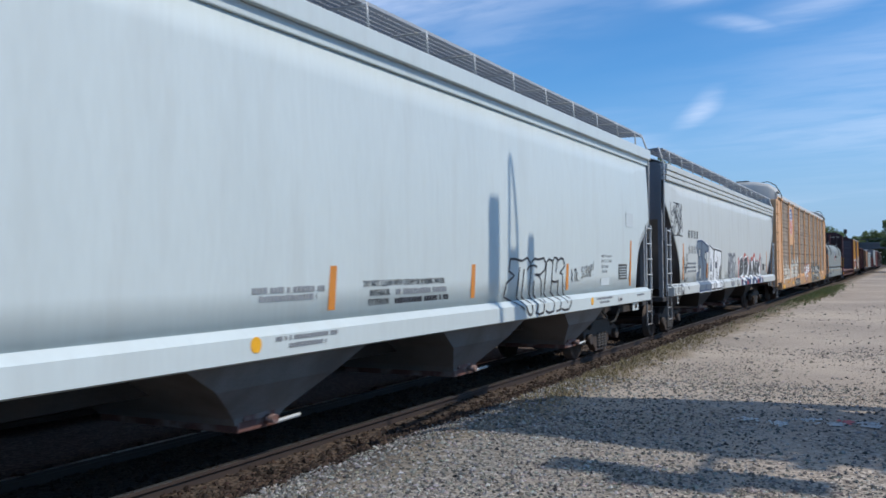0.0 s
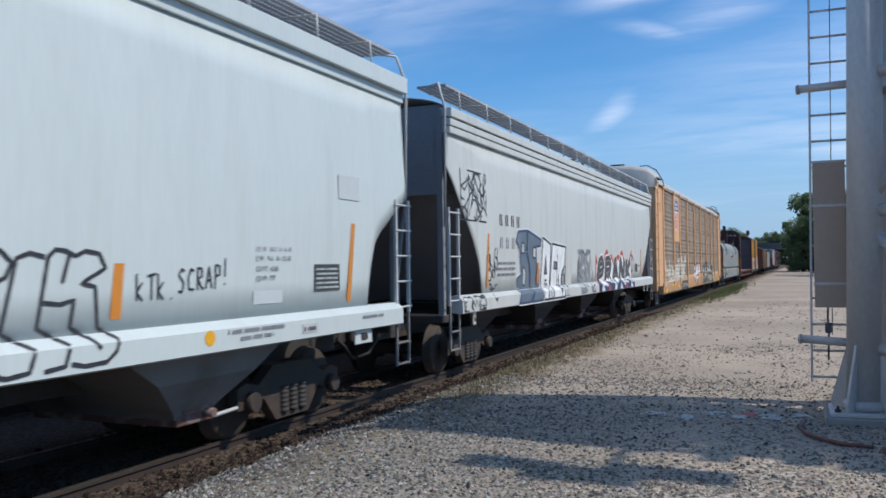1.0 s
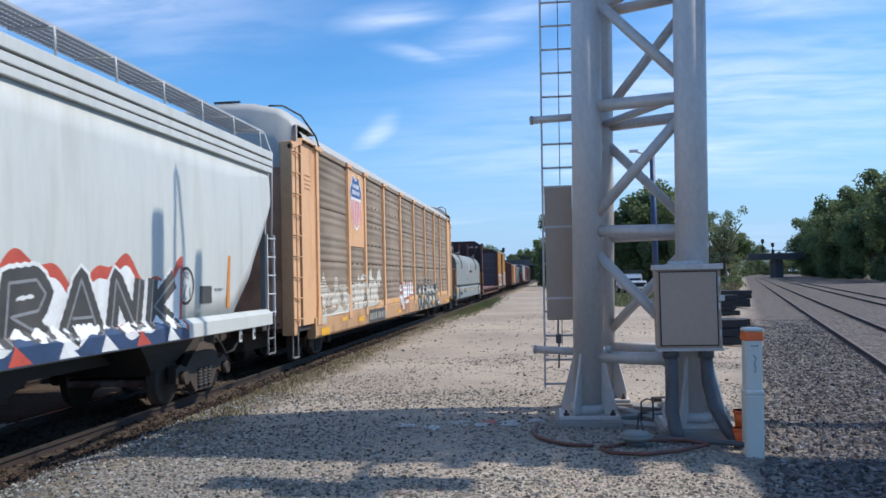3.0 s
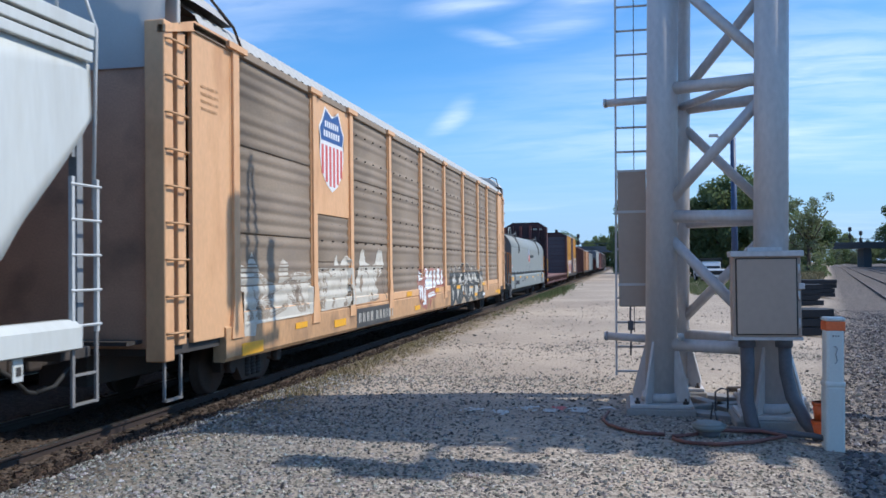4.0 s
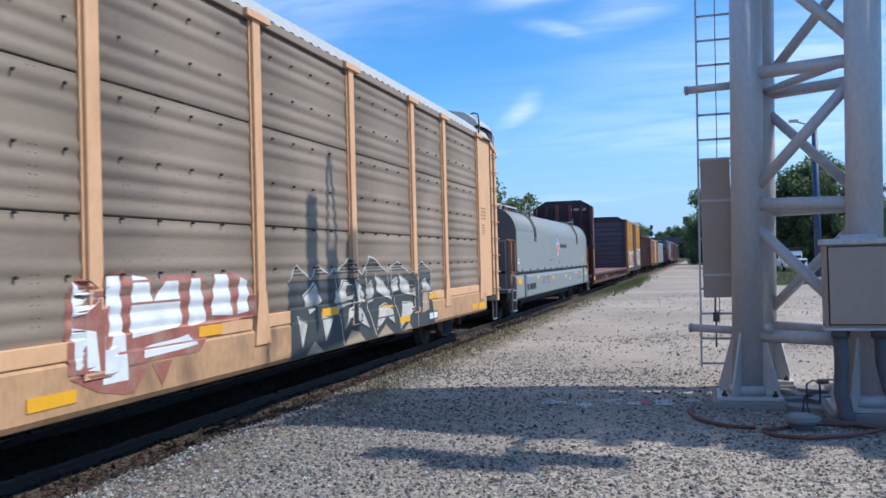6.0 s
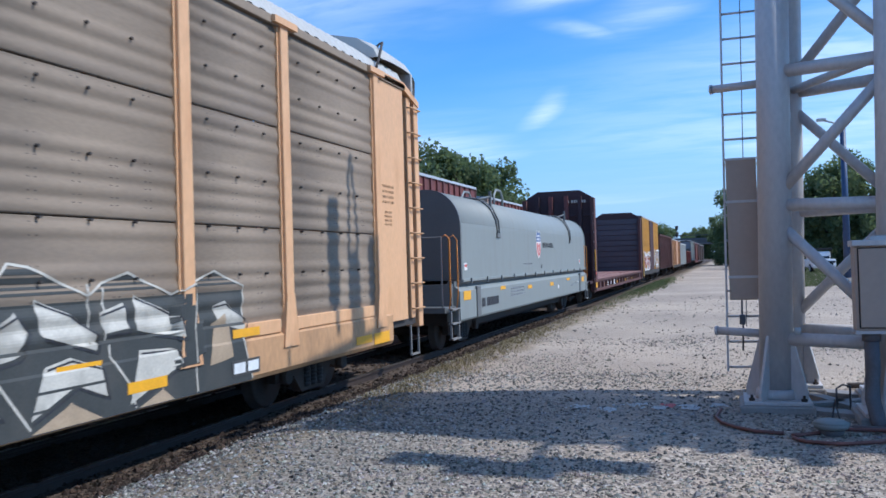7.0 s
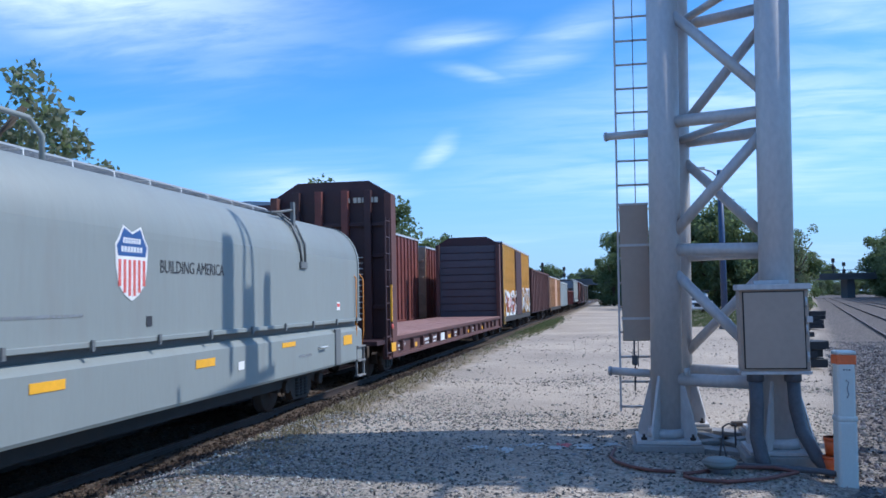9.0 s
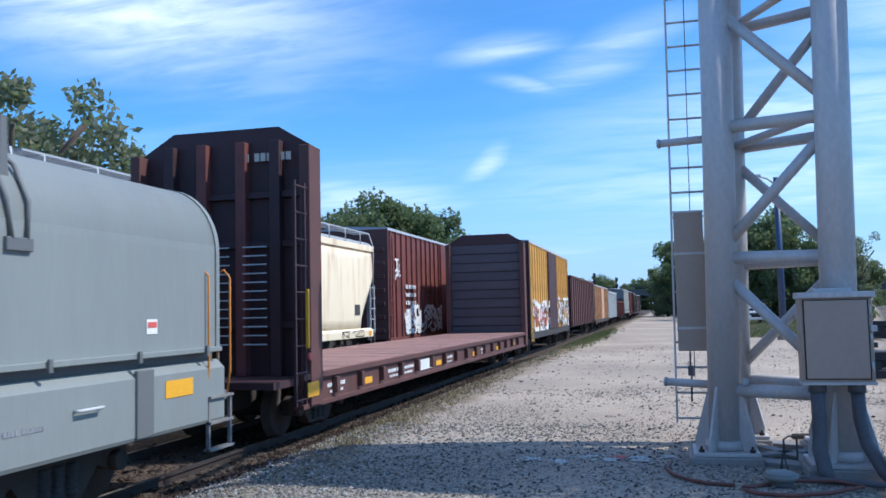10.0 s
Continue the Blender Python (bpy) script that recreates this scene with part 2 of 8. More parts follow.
STREAK = (1, 2.2, 0.35)
M = {
    "white": mat("hopper_white_paint", (0.57, 0.625, 0.615), 0.38, vary=0.05, scale=0.6, fine=9, stain=(0.40, 0.40, 0.37), stain_amount=0.22, stretch=STREAK),
    "white2": mat("hopper_dirty_white_paint", (0.55, 0.565, 0.535), 0.45, vary=0.06, scale=0.7, fine=9, stain=(0.36, 0.34, 0.28), stain_amount=0.35, stretch=STREAK),
    # outlet paint darkened to near black as the shade beneath the car
    "hopper_shade": mat("blackened_outlet_hopper_paint", (0.045, 0.043, 0.042), 0.7, vary=0.25, scale=1.5),
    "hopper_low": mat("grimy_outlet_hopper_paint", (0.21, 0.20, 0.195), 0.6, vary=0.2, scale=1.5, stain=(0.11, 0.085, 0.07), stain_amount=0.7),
    "slate_plank": mat("slate_weathered_plank", (0.085, 0.078, 0.09), 0.8, vary=0.25, scale=2, stretch=(0.3, 1, 2), per_object=0.15),
    "roof_grey": mat("weathered_grey_roof_paint", (0.36, 0.38, 0.40), 0.55, vary=0.12, scale=1.5),
    "dark_end": mat("dark_grey_end_paint", (0.235, 0.25, 0.265), 0.6, vary=0.2, scale=1.2, stain=(0.12, 0.08, 0.05), stain_amount=0.4),
    "under": mat("grimy_underframe_steel", (0.046, 0.041, 0.038), 0.75, vary=0.35, scale=4, stain=(0.07, 0.045, 0.03), stain_amount=0.6),
    "truck": mat("rusty_cast_steel", (0.050, 0.038, 0.031), 0.75, vary=0.35, scale=5, bump=0.003, stain=(0.11, 0.062, 0.036), stain_amount=0.45),
    "tread": mat("polished_wheel_tread", (0.42, 0.40, 0.38), 0.3, metal=0.9, vary=0.1),
    "orange_tape": mat("orange_reflective_tape", (0.60, 0.22, 0.03), 0.45, vary=0.12, scale=8),
    "yellow_tape": mat("yellow_reflective_tape", (0.82, 0.40, 0.02), 0.4, vary=0.12, scale=8),
    "ink": mat("black_stencil_paint", (0.03, 0.03, 0.035), 0.6, vary=0.3, scale=14),
    "grey_ink": mat("faded_grey_stencil_paint", (0.25, 0.26, 0.27), 0.6, vary=0.2, scale=14),
    "black_spray": mat("black_spray_paint", (0.035, 0.035, 0.04), 0.5, vary=0.4, scale=10),
    "blue_spray": mat("slate_blue_spray_paint", (0.115, 0.15, 0.19), 0.5, vary=0.25, scale=3, stain=(0.20, 0.235, 0.26), stain_amount=0.5),
    "cream_spray": mat("cream_spray_paint", (0.54, 0.51, 0.44), 0.6, vary=0.2, scale=4, stain=(0.30, 0.28, 0.24), stain_amount=0.8, stain_scale=3),
    "red_faded": mat("faded_red_spray_paint", (0.34, 0.12, 0.085), 0.6, vary=0.3, scale=3, stain=(0.42, 0.30, 0.22), stain_amount=0.8, stain_scale=2.5),
    "navy_spray": mat("navy_spray_paint", (0.03, 0.06, 0.13), 0.5, vary=0.3, scale=6),
    "tan_spray": mat("tan_spray_paint", (0.40, 0.30, 0.20), 0.6, vary=0.2, scale=4),
    "grey_spray": mat("slate_grey_spray_paint", (0.048, 0.052, 0.050), 0.7, vary=0.25, scale=2.5, stain=(0.085, 0.08, 0.07), stain_amount=0.6, stain_scale=1.6),
    "pale_spray": mat("white_spray_paint", (0.76, 0.77, 0.76), 0.5, vary=0.12, scale=4, stain=(0.5, 0.5, 0.48), stain_amount=0.5, stain_scale=3),
    "ghost_white": mat("faded_white_spray_paint", (0.56, 0.52, 0.44), 0.7, vary=0.2, scale=3, stain=(0.36, 0.31, 0.25), stain_amount=0.8, stain_scale=3.0),
    "dark_spray": mat("dark_grey_spray_paint", (0.060, 0.058, 0.055), 0.55, vary=0.3, scale=3, stain=(0.12, 0.11, 0.095), stain_amount=0.6),
    "faded": mat("faded_stencil_block", (0.52, 0.56, 0.56), 0.5, vary=0.08),
    "red_spray": mat("red_spray_paint", (0.50, 0.08, 0.05), 0.5, vary=0.25, scale=6),
    "orange": mat("faded_orange_buff_paint", (0.70, 0.40, 0.205), 0.6, vary=0.12, scale=1.2, fine=14, stain=(0.38, 0.17, 0.07), stain_amount=0.5, stretch=(1, 1.4, 0.6)),
    "orange_dark": mat("grimy_orange_sill_paint", (0.50, 0.285, 0.14), 0.65, vary=0.22, scale=1.6, fine=12, stain=(0.13, 0.08, 0.05), stain_amount=0.8, stretch=(1, 1.2, 0.7)),
    "panel": mat("weathered_galvanized_panel", (0.265, 0.205, 0.149), 0.85, metal=0.0, vary=0.14, scale=1.1, fine=20, stain=(0.15, 0.120, 0.098), stain_amount=0.5, stretch=(1, 0.5, 1.8), per_object=0.06),
    "brown_end": mat("faded_brown_primer", (0.52, 0.30, 0.19), 0.7, vary=0.2, scale=1.6, stain=(0.13, 0.09, 0.07), stain_amount=0.6),
    "roof_white": mat("chalky_white_roof_sheet", (0.44, 0.435, 0.41), 0.6, vary=0.08, scale=1.6, stain=(0.4, 0.37, 0.33), stain_amount=0.3),
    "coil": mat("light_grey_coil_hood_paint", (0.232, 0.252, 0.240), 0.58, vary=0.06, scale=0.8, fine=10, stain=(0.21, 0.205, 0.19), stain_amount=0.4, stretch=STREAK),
    # darkened hood grey with shade in the colour, also used on plain dark fittings
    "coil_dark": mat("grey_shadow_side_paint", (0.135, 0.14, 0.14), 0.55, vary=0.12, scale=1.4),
    "maroon": mat("oxide_red_car_paint", (0.175, 0.052, 0.043), 0.65, vary=0.25, scale=1.6, stain=(0.075, 0.035, 0.03), stain_amount=0.6),
    # darker oxide red: grime on sills and gondola, shade on a box car's ends
    "maroon_grime_shade": mat("soot_stained_oxide_paint", (0.105, 0.043, 0.036), 0.7, vary=0.3, scale=2.2, stain=(0.05, 0.03, 0.026), stain_amount=0.7),
    "maroon_deck": mat("worn_reddish_plank_deck", (0.31, 0.165, 0.135), 0.8, vary=0.25, scale=2, stain=(0.2, 0.12, 0.1), stain_amount=0.6, per_object=0.12),
    "bulkhead": mat("dark_oxide_bulkhead_paint", (0.055, 0.023, 0.025), 0.65, vary=0.25, scale=2, stain=(0.03, 0.02, 0.022), stain_amount=0.6),
    "yellow_box": mat("faded_yellow_boxcar_paint", (0.72, 0.43, 0.12), 0.6, vary=0.14, scale=1.2, stain=(0.3, 0.17, 0.06), stain_amount=0.5),
    "cream": mat("rust_streaked_cream_paint", (0.85, 0.72, 0.50), 0.5, vary=0.08, scale=1.0, stain=(0.42, 0.22, 0.09), stain_amount=0.55, stretch=(1, 2.2, 0.3)),
    "logo_blue": mat("navy_logo_paint", (0.035, 0.09, 0.25), 0.5, vary=0.15, scale=5),
    "logo_red": mat("red_logo_paint", (0.60, 0.10, 0.08), 0.5, vary=0.15, scale=5),
    "logo_white": mat("white_logo_paint", (0.76, 0.74, 0.72), 0.5, vary=0.08, scale=5),
    "galv": mat("dull_galvanized_steel", (0.58, 0.535, 0.505), 0.45, metal=0.1, vary=0.14, scale=2.4, fine=22, bump=0.0008, stain=(0.34, 0.29, 0.25), stain_amount=0.3, stretch=(1, 1, 0.5)),
    "box_grey": mat("tan_grey_cabinet_paint", (0.45, 0.33, 0.25), 0.45, vary=0.06, scale=1.2, fine=16, stain=(0.38, 0.275, 0.205), stain_amount=0.4),
    "conduit": mat("dark_flexible_conduit", (0.10, 0.098, 0.105), 0.55, vary=0.2, scale=6),
    "pvc": mat("white_plastic_post", (0.66, 0.66, 0.60), 0.4, vary=0.06, scale=3, stain=(0.5, 0.48, 0.44), stain_amount=0.4),
    "cone_orange": mat("orange_plastic", (0.85, 0.16, 0.04), 0.5, vary=0.1, scale=5),
    "red_hose": mat("faded_red_hose", (0.17, 0.065, 0.05), 0.6, vary=0.25, scale=8),
    "concrete": mat("stained_concrete", (0.31, 0.285, 0.26), 0.85, vary=0.18, scale=3, fine=40, bump=0.003, stain=(0.30, 0.27, 0.235), stain_amount=0.5),
    "far_concrete": mat("dark_bridge_concrete", (0.10, 0.11, 0.12), 0.9, vary=0.2, scale=0.3),
    "rail": mat("rusty_rail_side", (0.042, 0.028, 0.022), 0.7, vary=0.25, scale=3),
    "rail_top": mat("dull_rail_top", (0.15, 0.105, 0.08), 0.6, metal=0.0, vary=0.15, scale=2),
    "tie": mat("creosoted_tie", (0.055, 0.045, 0.038), 0.85, vary=0.3, scale=3, stain=(0.13, 0.11, 0.09), stain_amount=0.5, stretch=(0.3, 2, 2), per_object=0.2),
    "bark": mat("grey_brown_bark", (0.10, 0.078, 0.06), 0.9, vary=0.3, scale=4),
    "blackpile": mat("black_creosote_timber", (0.02, 0.021, 0.024), 0.7, vary=0.3, scale=4),
    "truck_white": mat("white_pickup_paint", (0.7, 0.72, 0.74), 0.3, vary=0.03),
    "glass": mat("dark_window_glass", (0.02, 0.025, 0.03), 0.08, vary=0.05),
    "rubber": mat("black_rubber", (0.02, 0.02, 0.02), 0.8, vary=0.1),
    "line_paint": mat("worn_white_marking_paint", (0.52, 0.52, 0.50), 0.8, vary=0.15, scale=12),
    "line_red": mat("worn_red_marking_paint", (0.62, 0.18, 0.17), 0.8, vary=0.15, scale=12),
    "gate_rust": mat("red_rusty_gate_steel", (0.16, 0.075, 0.06), 0.7, vary=0.3, scale=5, stain=(0.42, 0.40, 0.38), stain_amount=0.7, stain_scale=4),
    "step_steel": mat("grimy_step_steel", (0.21, 0.20, 0.19), 0.6, vary=0.2, scale=4),
    "dull_steel": mat("dull_grab_iron_steel", (0.50, 0.51, 0.50), 0.5, vary=0.12, scale=4),
}


# ---- mesh helpers ----
def box(bm, x0, y0, z0, x1, y1, z1, bevel=0.0):
    vs = [bm.verts.new(p) for p in ((x0, y0, z0), (x1, y0, z0), (x1, y1, z0), (x0, y1, z0), (x0, y0, z1), (x1, y0, z1), (x1, y1, z1), (x0, y1, z1))]
    fs = [bm.faces.new([vs[i] for i in f]) for f in ((3, 2, 1, 0), (4, 5, 6, 7), (0, 1, 5, 4), (1, 2, 6, 5), (2, 3, 7, 6), (3, 0, 4, 7))]
    if bevel:
        es = list({e for f in fs for e in f.edges})
        bmesh.ops.bevel(bm, geom=es, offset=bevel, segments=2, affect="EDGES", profile=0.5)
    return bm


def tube(bm, a, b, r, n=12, r2=None, caps=True):
    a, b = Vector(a), Vector(b)
    r2 = r if r2 is None else r2
    q = (b - a).to_track_quat("Z", "Y")
    rings = []
    for p, rr in ((a, r), (b, r2)):
        rings.append([bm.verts.new(p + q @ Vector((rr * math.cos(2 * math.pi * i / n), rr * math.sin(2 * math.pi * i / n), 0))) for i in range(n)])
    for i in range(n):
        f = bm.faces.new((rings[0][i], rings[0][(i + 1) % n], rings[1][(i + 1) % n], rings[1][i]))
        f.smooth = n > 6
    if caps:
        bm.faces.new(rings[0][::-1])
        bm.faces.new(rings[1])
    return bm


def bent(bm, pts, r, n=8):
    """A bent rod or hose through the points."""
    pts = [Vector(p) for p in pts]
    rings, up = [], Vector((0.13, 0.21, 0.97)).normalized()
    for i, p in enumerate(pts):
        d = (pts[min(i + 1, len(pts) - 1)] - pts[max(i - 1, 0)]).normalized()
        s = d.cross(up)
        s = s.normalized() if s.length > 0.05 else d.cross(Vector((1, 0, 0))).normalized()
        w = s.cross(d)
        rings.append([bm.verts.new(p + s * (r * math.cos(2 * math.pi * k / n)) + w * (r * math.sin(2 * math.pi * k / n))) for k in range(n)])
    for i in range(len(rings) - 1):
        for k in range(n):
            f = bm.faces.new((rings[i][k], rings[i][(k + 1) % n], rings[i + 1][(k + 1) % n], rings[i + 1][k]))
            f.smooth = True
    bm.faces.new(rings[0][::-1])
    bm.faces.new(rings[-1])
    return bm


def extrude(bm, profile, axis, a, b, smooth=False):
    """A closed profile of 2D points pushed from a to b along an axis. x: points are (y, z); y: (x, z); z: (x, y)."""
    def at(p, v):
        return {"x": (v, p[0], p[1]), "y": (p[0], v, p[1]), "z": (p[0], p[1], v)}[axis]
    r0, r1 = [bm.verts.new(at(p, a)) for p in profile], [bm.verts.new(at(p, b)) for p in profile]
    n = len(profile)
    for i in range(n):
        f = bm.faces.new((r0[i], r0[(i + 1) % n], r1[(i + 1) % n], r1[i]))
        f.smooth = smooth
    caps = [bm.faces.new(r0[::-1]), bm.faces.new(r1)]
    bmesh.ops.triangulate(bm, faces=caps)
    return bm


def strip(bm, line, axis, a, b, thick=0.0, smooth=False):
    """An open line of 2D points swept from a to b along an axis: a sheet, given depth by thick."""
    def at(p, v):
        return {"x": (v, p[0], p[1]), "y": (p[0], v, p[1]), "z": (p[0], p[1], v)}[axis]
    r0, r1 = [bm.verts.new(at(p, a)) for p in line], [bm.verts.new(at(p, b)) for p in line]
    fs = []
    for i in range(len(line) - 1):
        f = bm.faces.new((r0[i], r0[i + 1], r1[i + 1], r1[i]))
        f.smooth = smooth
        fs.append(f)
    if thick:
        bm.normal_update()
        bmesh.ops.solidify(bm, geom=fs, thickness=thick)
    return bm


def mesh_of(name, bm, material):
    bmesh.ops.recalc_face_normals(bm, faces=bm.faces[:])
    me = bpy.data.meshes.new(name)
    bm.to_mesh(me)
    bm.free()
    me.materials.append(material)
    return me


def part(name, bm, material, parent, label="", m=None):
    ob = new(name, mesh_of(name, bm, material))
    ob.parent = parent
    if m is not None:
        ob.matrix_basis = m
    if label:
        tagged(ob, label)
    return ob


def again(ob, m, parent=None):
    """Another part on the same mesh."""
    o = new(ob.name.split(".")[0], ob.data)
    o.parent = parent or ob.parent
    o.matrix_basis = m
    if "label" in ob:
        o["label"] = ob["label"]
    return o


def thing(name, label, category, group="", m=None, kind=""):
    ob = tagged(new(name), label, category, group, kind)
    ob.empty_display_size = 0.2
    if m is not None:
        ob.matrix_basis = m
    return ob


def solo(name, bm, material, label, category="", kind="", m=None, group=""):
    ob = tagged(new(name, mesh_of(name, bm, material)), label, category, group, kind)
    if m is not None:
        ob.matrix_basis = m
    return ob


def B():
    return bmesh.new()


def lettering(text, size, material, parent, m, name="lettering", squash=1.0, depth=0.002):
    """Words in the built-in font, as a mesh that stands on the side of a car: x is the reading direction."""
    cu = bpy.data.curves.new(name, "FONT")
    cu.body, cu.size, cu.extrude, cu.resolution_u = text, size, depth, 2
    tmp = bpy.data.objects.new(name, cu)
    scene.collection.objects.link(tmp)
    me = bpy.data.meshes.new_from_object(tmp.evaluated_get(bpy.context.evaluated_depsgraph_get()))
    bpy.data.objects.remove(tmp)
    me.name = name
    me.materials.clear()
    me.materials.append(material)
    me.transform(Matrix.Diagonal((squash, 1, 1, 1)))
    ob = new(name, me)
    ob.parent = parent
    ob.matrix_basis = m
    return ob


def on_side(x, y, z):
    """The pose of flat paint on a car's near side (+x), read along +y."""
    return Matrix.Translation((x, y, z)) @ Matrix(((0, 0, 1, 0), (1, 0, 0, 0), (0, 1, 0, 0), (0, 0, 0, 1)))


def bars(widths, height, gap, material, parent, m, name="stencil_line"):
    x = 0.0
    for w in widths:
        if w > 0:
            part(name, box(B(), x, 0, -0.001, x + w, height, 0.003), material, parent, m=m)
        x += abs(w) + gap


# ---- ground ----
RAIL, XC = -0.20, -6.95           # head of the train's rail, middle of its track
RUN_T = (0, 0.5, 1, 1.5, 2, 3.5, 4, 4.5, 5, 5.5, 7, 7.5, 8, 8.5, 9, 9.5, 10)
RUN_S = (0, 4.51, 8.99, 13.41, 17.75, 30.50, 34.72, 38.90, 43.02, 47.12, 59.52, 63.80, 68.06, 72.30, 76.50, 80.66, 84.78)
RT_X, RT_SLOPE = 3.45, 0.217      # the other line, which runs off to one side


def run(t):
    """How far the train has come at t: a smooth line through the table."""
    k = 0
    while k < len(RUN_T) - 2 and t > RUN_T[k + 1]:
        k += 1

    def slope(i):
        a, b = max(i - 1, 0), min(i + 1, len(RUN_T) - 1)
        return (RUN_S[b] - RUN_S[a]) / (RUN_T[b] - RUN_T[a])
    w = RUN_T[k + 1] - RUN_T[k]
    q = (t - RUN_T[k]) / w
    return ((1 + 2 * q) * (1 - q) ** 2 * RUN_S[k] + q * (1 - q) ** 2 * w * slope(k) + q * q * (3 - 2 * q) * RUN_S[k + 1] + q * q * (q - 1) * w * slope(k + 1))


def smooth_step(a, b, v):
    k = min(max((v - a) / (b - a), 0), 1)
    return k * k * (3 - 2 * k)


def right_x(y):
    return RT_X + RT_SLOPE * max(y, -60)


def ground_z(x, y):
    z = -0.32 * smooth_step(-4.3, -5.9, x)
    d = x - right_x(y)
    z += -0.12 * smooth_step(-4.2, -2.4, d)
    z += -0.18 * smooth_step(-17, -30, x)
    if abs(y) < 60 and abs(x) < 40:
        z += 0.035 * noise.noise((x * 0.55, y * 0.55, 0.3)) + 0.014 * noise.noise((x * 2.3, y * 2.3, 1.7))
    return z


def ramp_list(stops):
    out = []
    for (a, b, step) in stops:
        out += list(np.arange(a, b, step))
    return out + [stops[-1][1]]


def build_ground():
    xs = ramp_list([(-900, -100, 100), (-100, -20, 8), (-20, -7, 0.8), (-7, 6, 0.16), (6, 30, 1.2), (30, 100, 8), (100, 900, 100)])
    ys = ramp_list([(-300, -40, 40), (-40, 0, 4), (0, 4, 0.8), (4, 16, 0.16), (16, 40, 0.8), (40, 120, 5), (120, 1500, 90)])
    nx = len(xs)
    verts = [(x, y, ground_z(x, y)) for y in ys for x in xs]
    faces = [(j * nx + i, j * nx + i + 1, (j + 1) * nx + i + 1, (j + 1) * nx + i) for j in range(len(ys) - 1) for i in range(nx - 1)]
    me = bpy.data.meshes.new("ground")
    me.from_pydata(verts, [], faces)
    me.polygons.foreach_set("use_smooth", [True] * len(faces))
    me.materials.append(ground_material())
    tagged(new("ground", me), "pale grey crushed stone yard beside the tracks", "ground", kind="structure")


def ground_material():
    m = bpy.data.materials.new("crushed_stone")
    m.use_nodes = True
    nt = m.node_tree
    b = nt.nodes["Principled BSDF"]
    b.inputs["Roughness"].default_value = 0.95
    b.inputs["Specular IOR Level"].default_value = 0.2
    tc = nt.nodes.new("ShaderNodeTexCoord")

    def tex(kind, scale, detail=4.0):
        n = nt.nodes.new(kind)
        n.inputs["Scale"].default_value = scale
        if kind == "ShaderNodeTexNoise":
            n.inputs["Detail"].default_value = detail
        nt.links.new(tc.outputs["Object"], n.inputs["Vector"])
        return n

    def ramp(src, stops):
        r = nt.nodes.new("ShaderNodeValToRGB")
        while len(r.color_ramp.elements) < len(stops):
            r.color_ramp.elements.new(0.5)
        for e, (p, c) in zip(r.color_ramp.elements, stops):
            e.position, e.color = p, (*c, 1)
        nt.links.new(src, r.inputs[0])
        return r.outputs[0]

    def mix(f, a, c, blend="MIX"):
        x = nt.nodes.new("ShaderNodeMix")
        x.data_type, x.blend_type = "RGBA", blend
        if isinstance(f, float):
            x.inputs["Factor"].default_value = f
        else:
            nt.links.new(f, x.inputs["Factor"])
        nt.links.new(a, x.inputs["A"])
        nt.links.new(c, x.inputs["B"])
        return x.outputs["Result"]
    cells = tex("ShaderNodeTexVoronoi", 26.0)
    fine = tex("ShaderNodeTexNoise", 70.0)
    mid = tex("ShaderNodeTexNoise", 1.1, 6.0)
    wide = tex("ShaderNodeTexNoise", 0.22, 5.0)
    sepc = nt.nodes.new("ShaderNodeSeparateColor")
    nt.links.new(cells.outputs["Color"], sepc.inputs[0])
    stones = ramp(sepc.outputs[0], [(0.0, (0.07, 0.062, 0.054)), (0.3, (0.24, 0.212, 0.182)), (0.75, (0.41, 0.365, 0.315)), (1.0, (0.58, 0.53, 0.47))])
    dust = ramp(fine.outputs["Fac"], [(0.3, (0.345, 0.285, 0.232)), (0.7, (0.52, 0.44, 0.362))])
    amount = ramp(mid.outputs["Fac"], [(0.36, (0.15, 0.15, 0.15)), (0.62, (0.85, 0.85, 0.85))])
    sep = nt.nodes.new("ShaderNodeSeparateXYZ")
    nt.links.new(tc.outputs["Object"], sep.inputs[0])

    def slide(v, lo, hi, to_lo=0.0, to_hi=1.0):
        n = nt.nodes.new("ShaderNodeMapRange")
        n.interpolation_type = "SMOOTHSTEP"
        for key, val in (("From Min", lo), ("From Max", hi), ("To Min", to_lo), ("To Max", to_hi)):
            n.inputs[key].default_value = val
        nt.links.new(v, n.inputs["Value"])
        return n.outputs[0]

    def times(p, q):
        n = nt.nodes.new("ShaderNodeMath")
        n.operation = "MULTIPLY"
        nt.links.new(p, n.inputs[0])
        nt.links.new(q, n.inputs[1])
        return n.outputs[0]
    # the driven way farther up is rolled flat and dusty, the near yard is loose
    rolled = slide(sep.outputs["Y"], 9.5, 15.0)
    col = mix(amount, stones, dust)
    col = mix(times(rolled, slide(mid.outputs["Fac"], 0.2, 0.5, 0.5, 0.9)), col, dust)
    # darker coarse stone spread between the yard and the rails
    grit = ramp(sepc.outputs[2], [(0.0, (0.05, 0.05, 0.046)), (0.5, (0.17, 0.166, 0.15)), (0.85, (0.28, 0.272, 0.25)), (1.0, (0.45, 0.44, 0.41))])
    spread = times(slide(sep.outputs["X"], -0.6, -3.8, 0.0, 0.62), slide(sep.outputs["Y"], 8.5, 12.5, 1.0, 0.15))
    col = mix(spread, col, grit)
    tone = ramp(wide.outputs["Fac"], [(0.35, (0.80, 0.79, 0.77)), (0.65, (1.08, 1.05, 1.0))])
    col = mix(1.0, col, tone, "MULTIPLY")
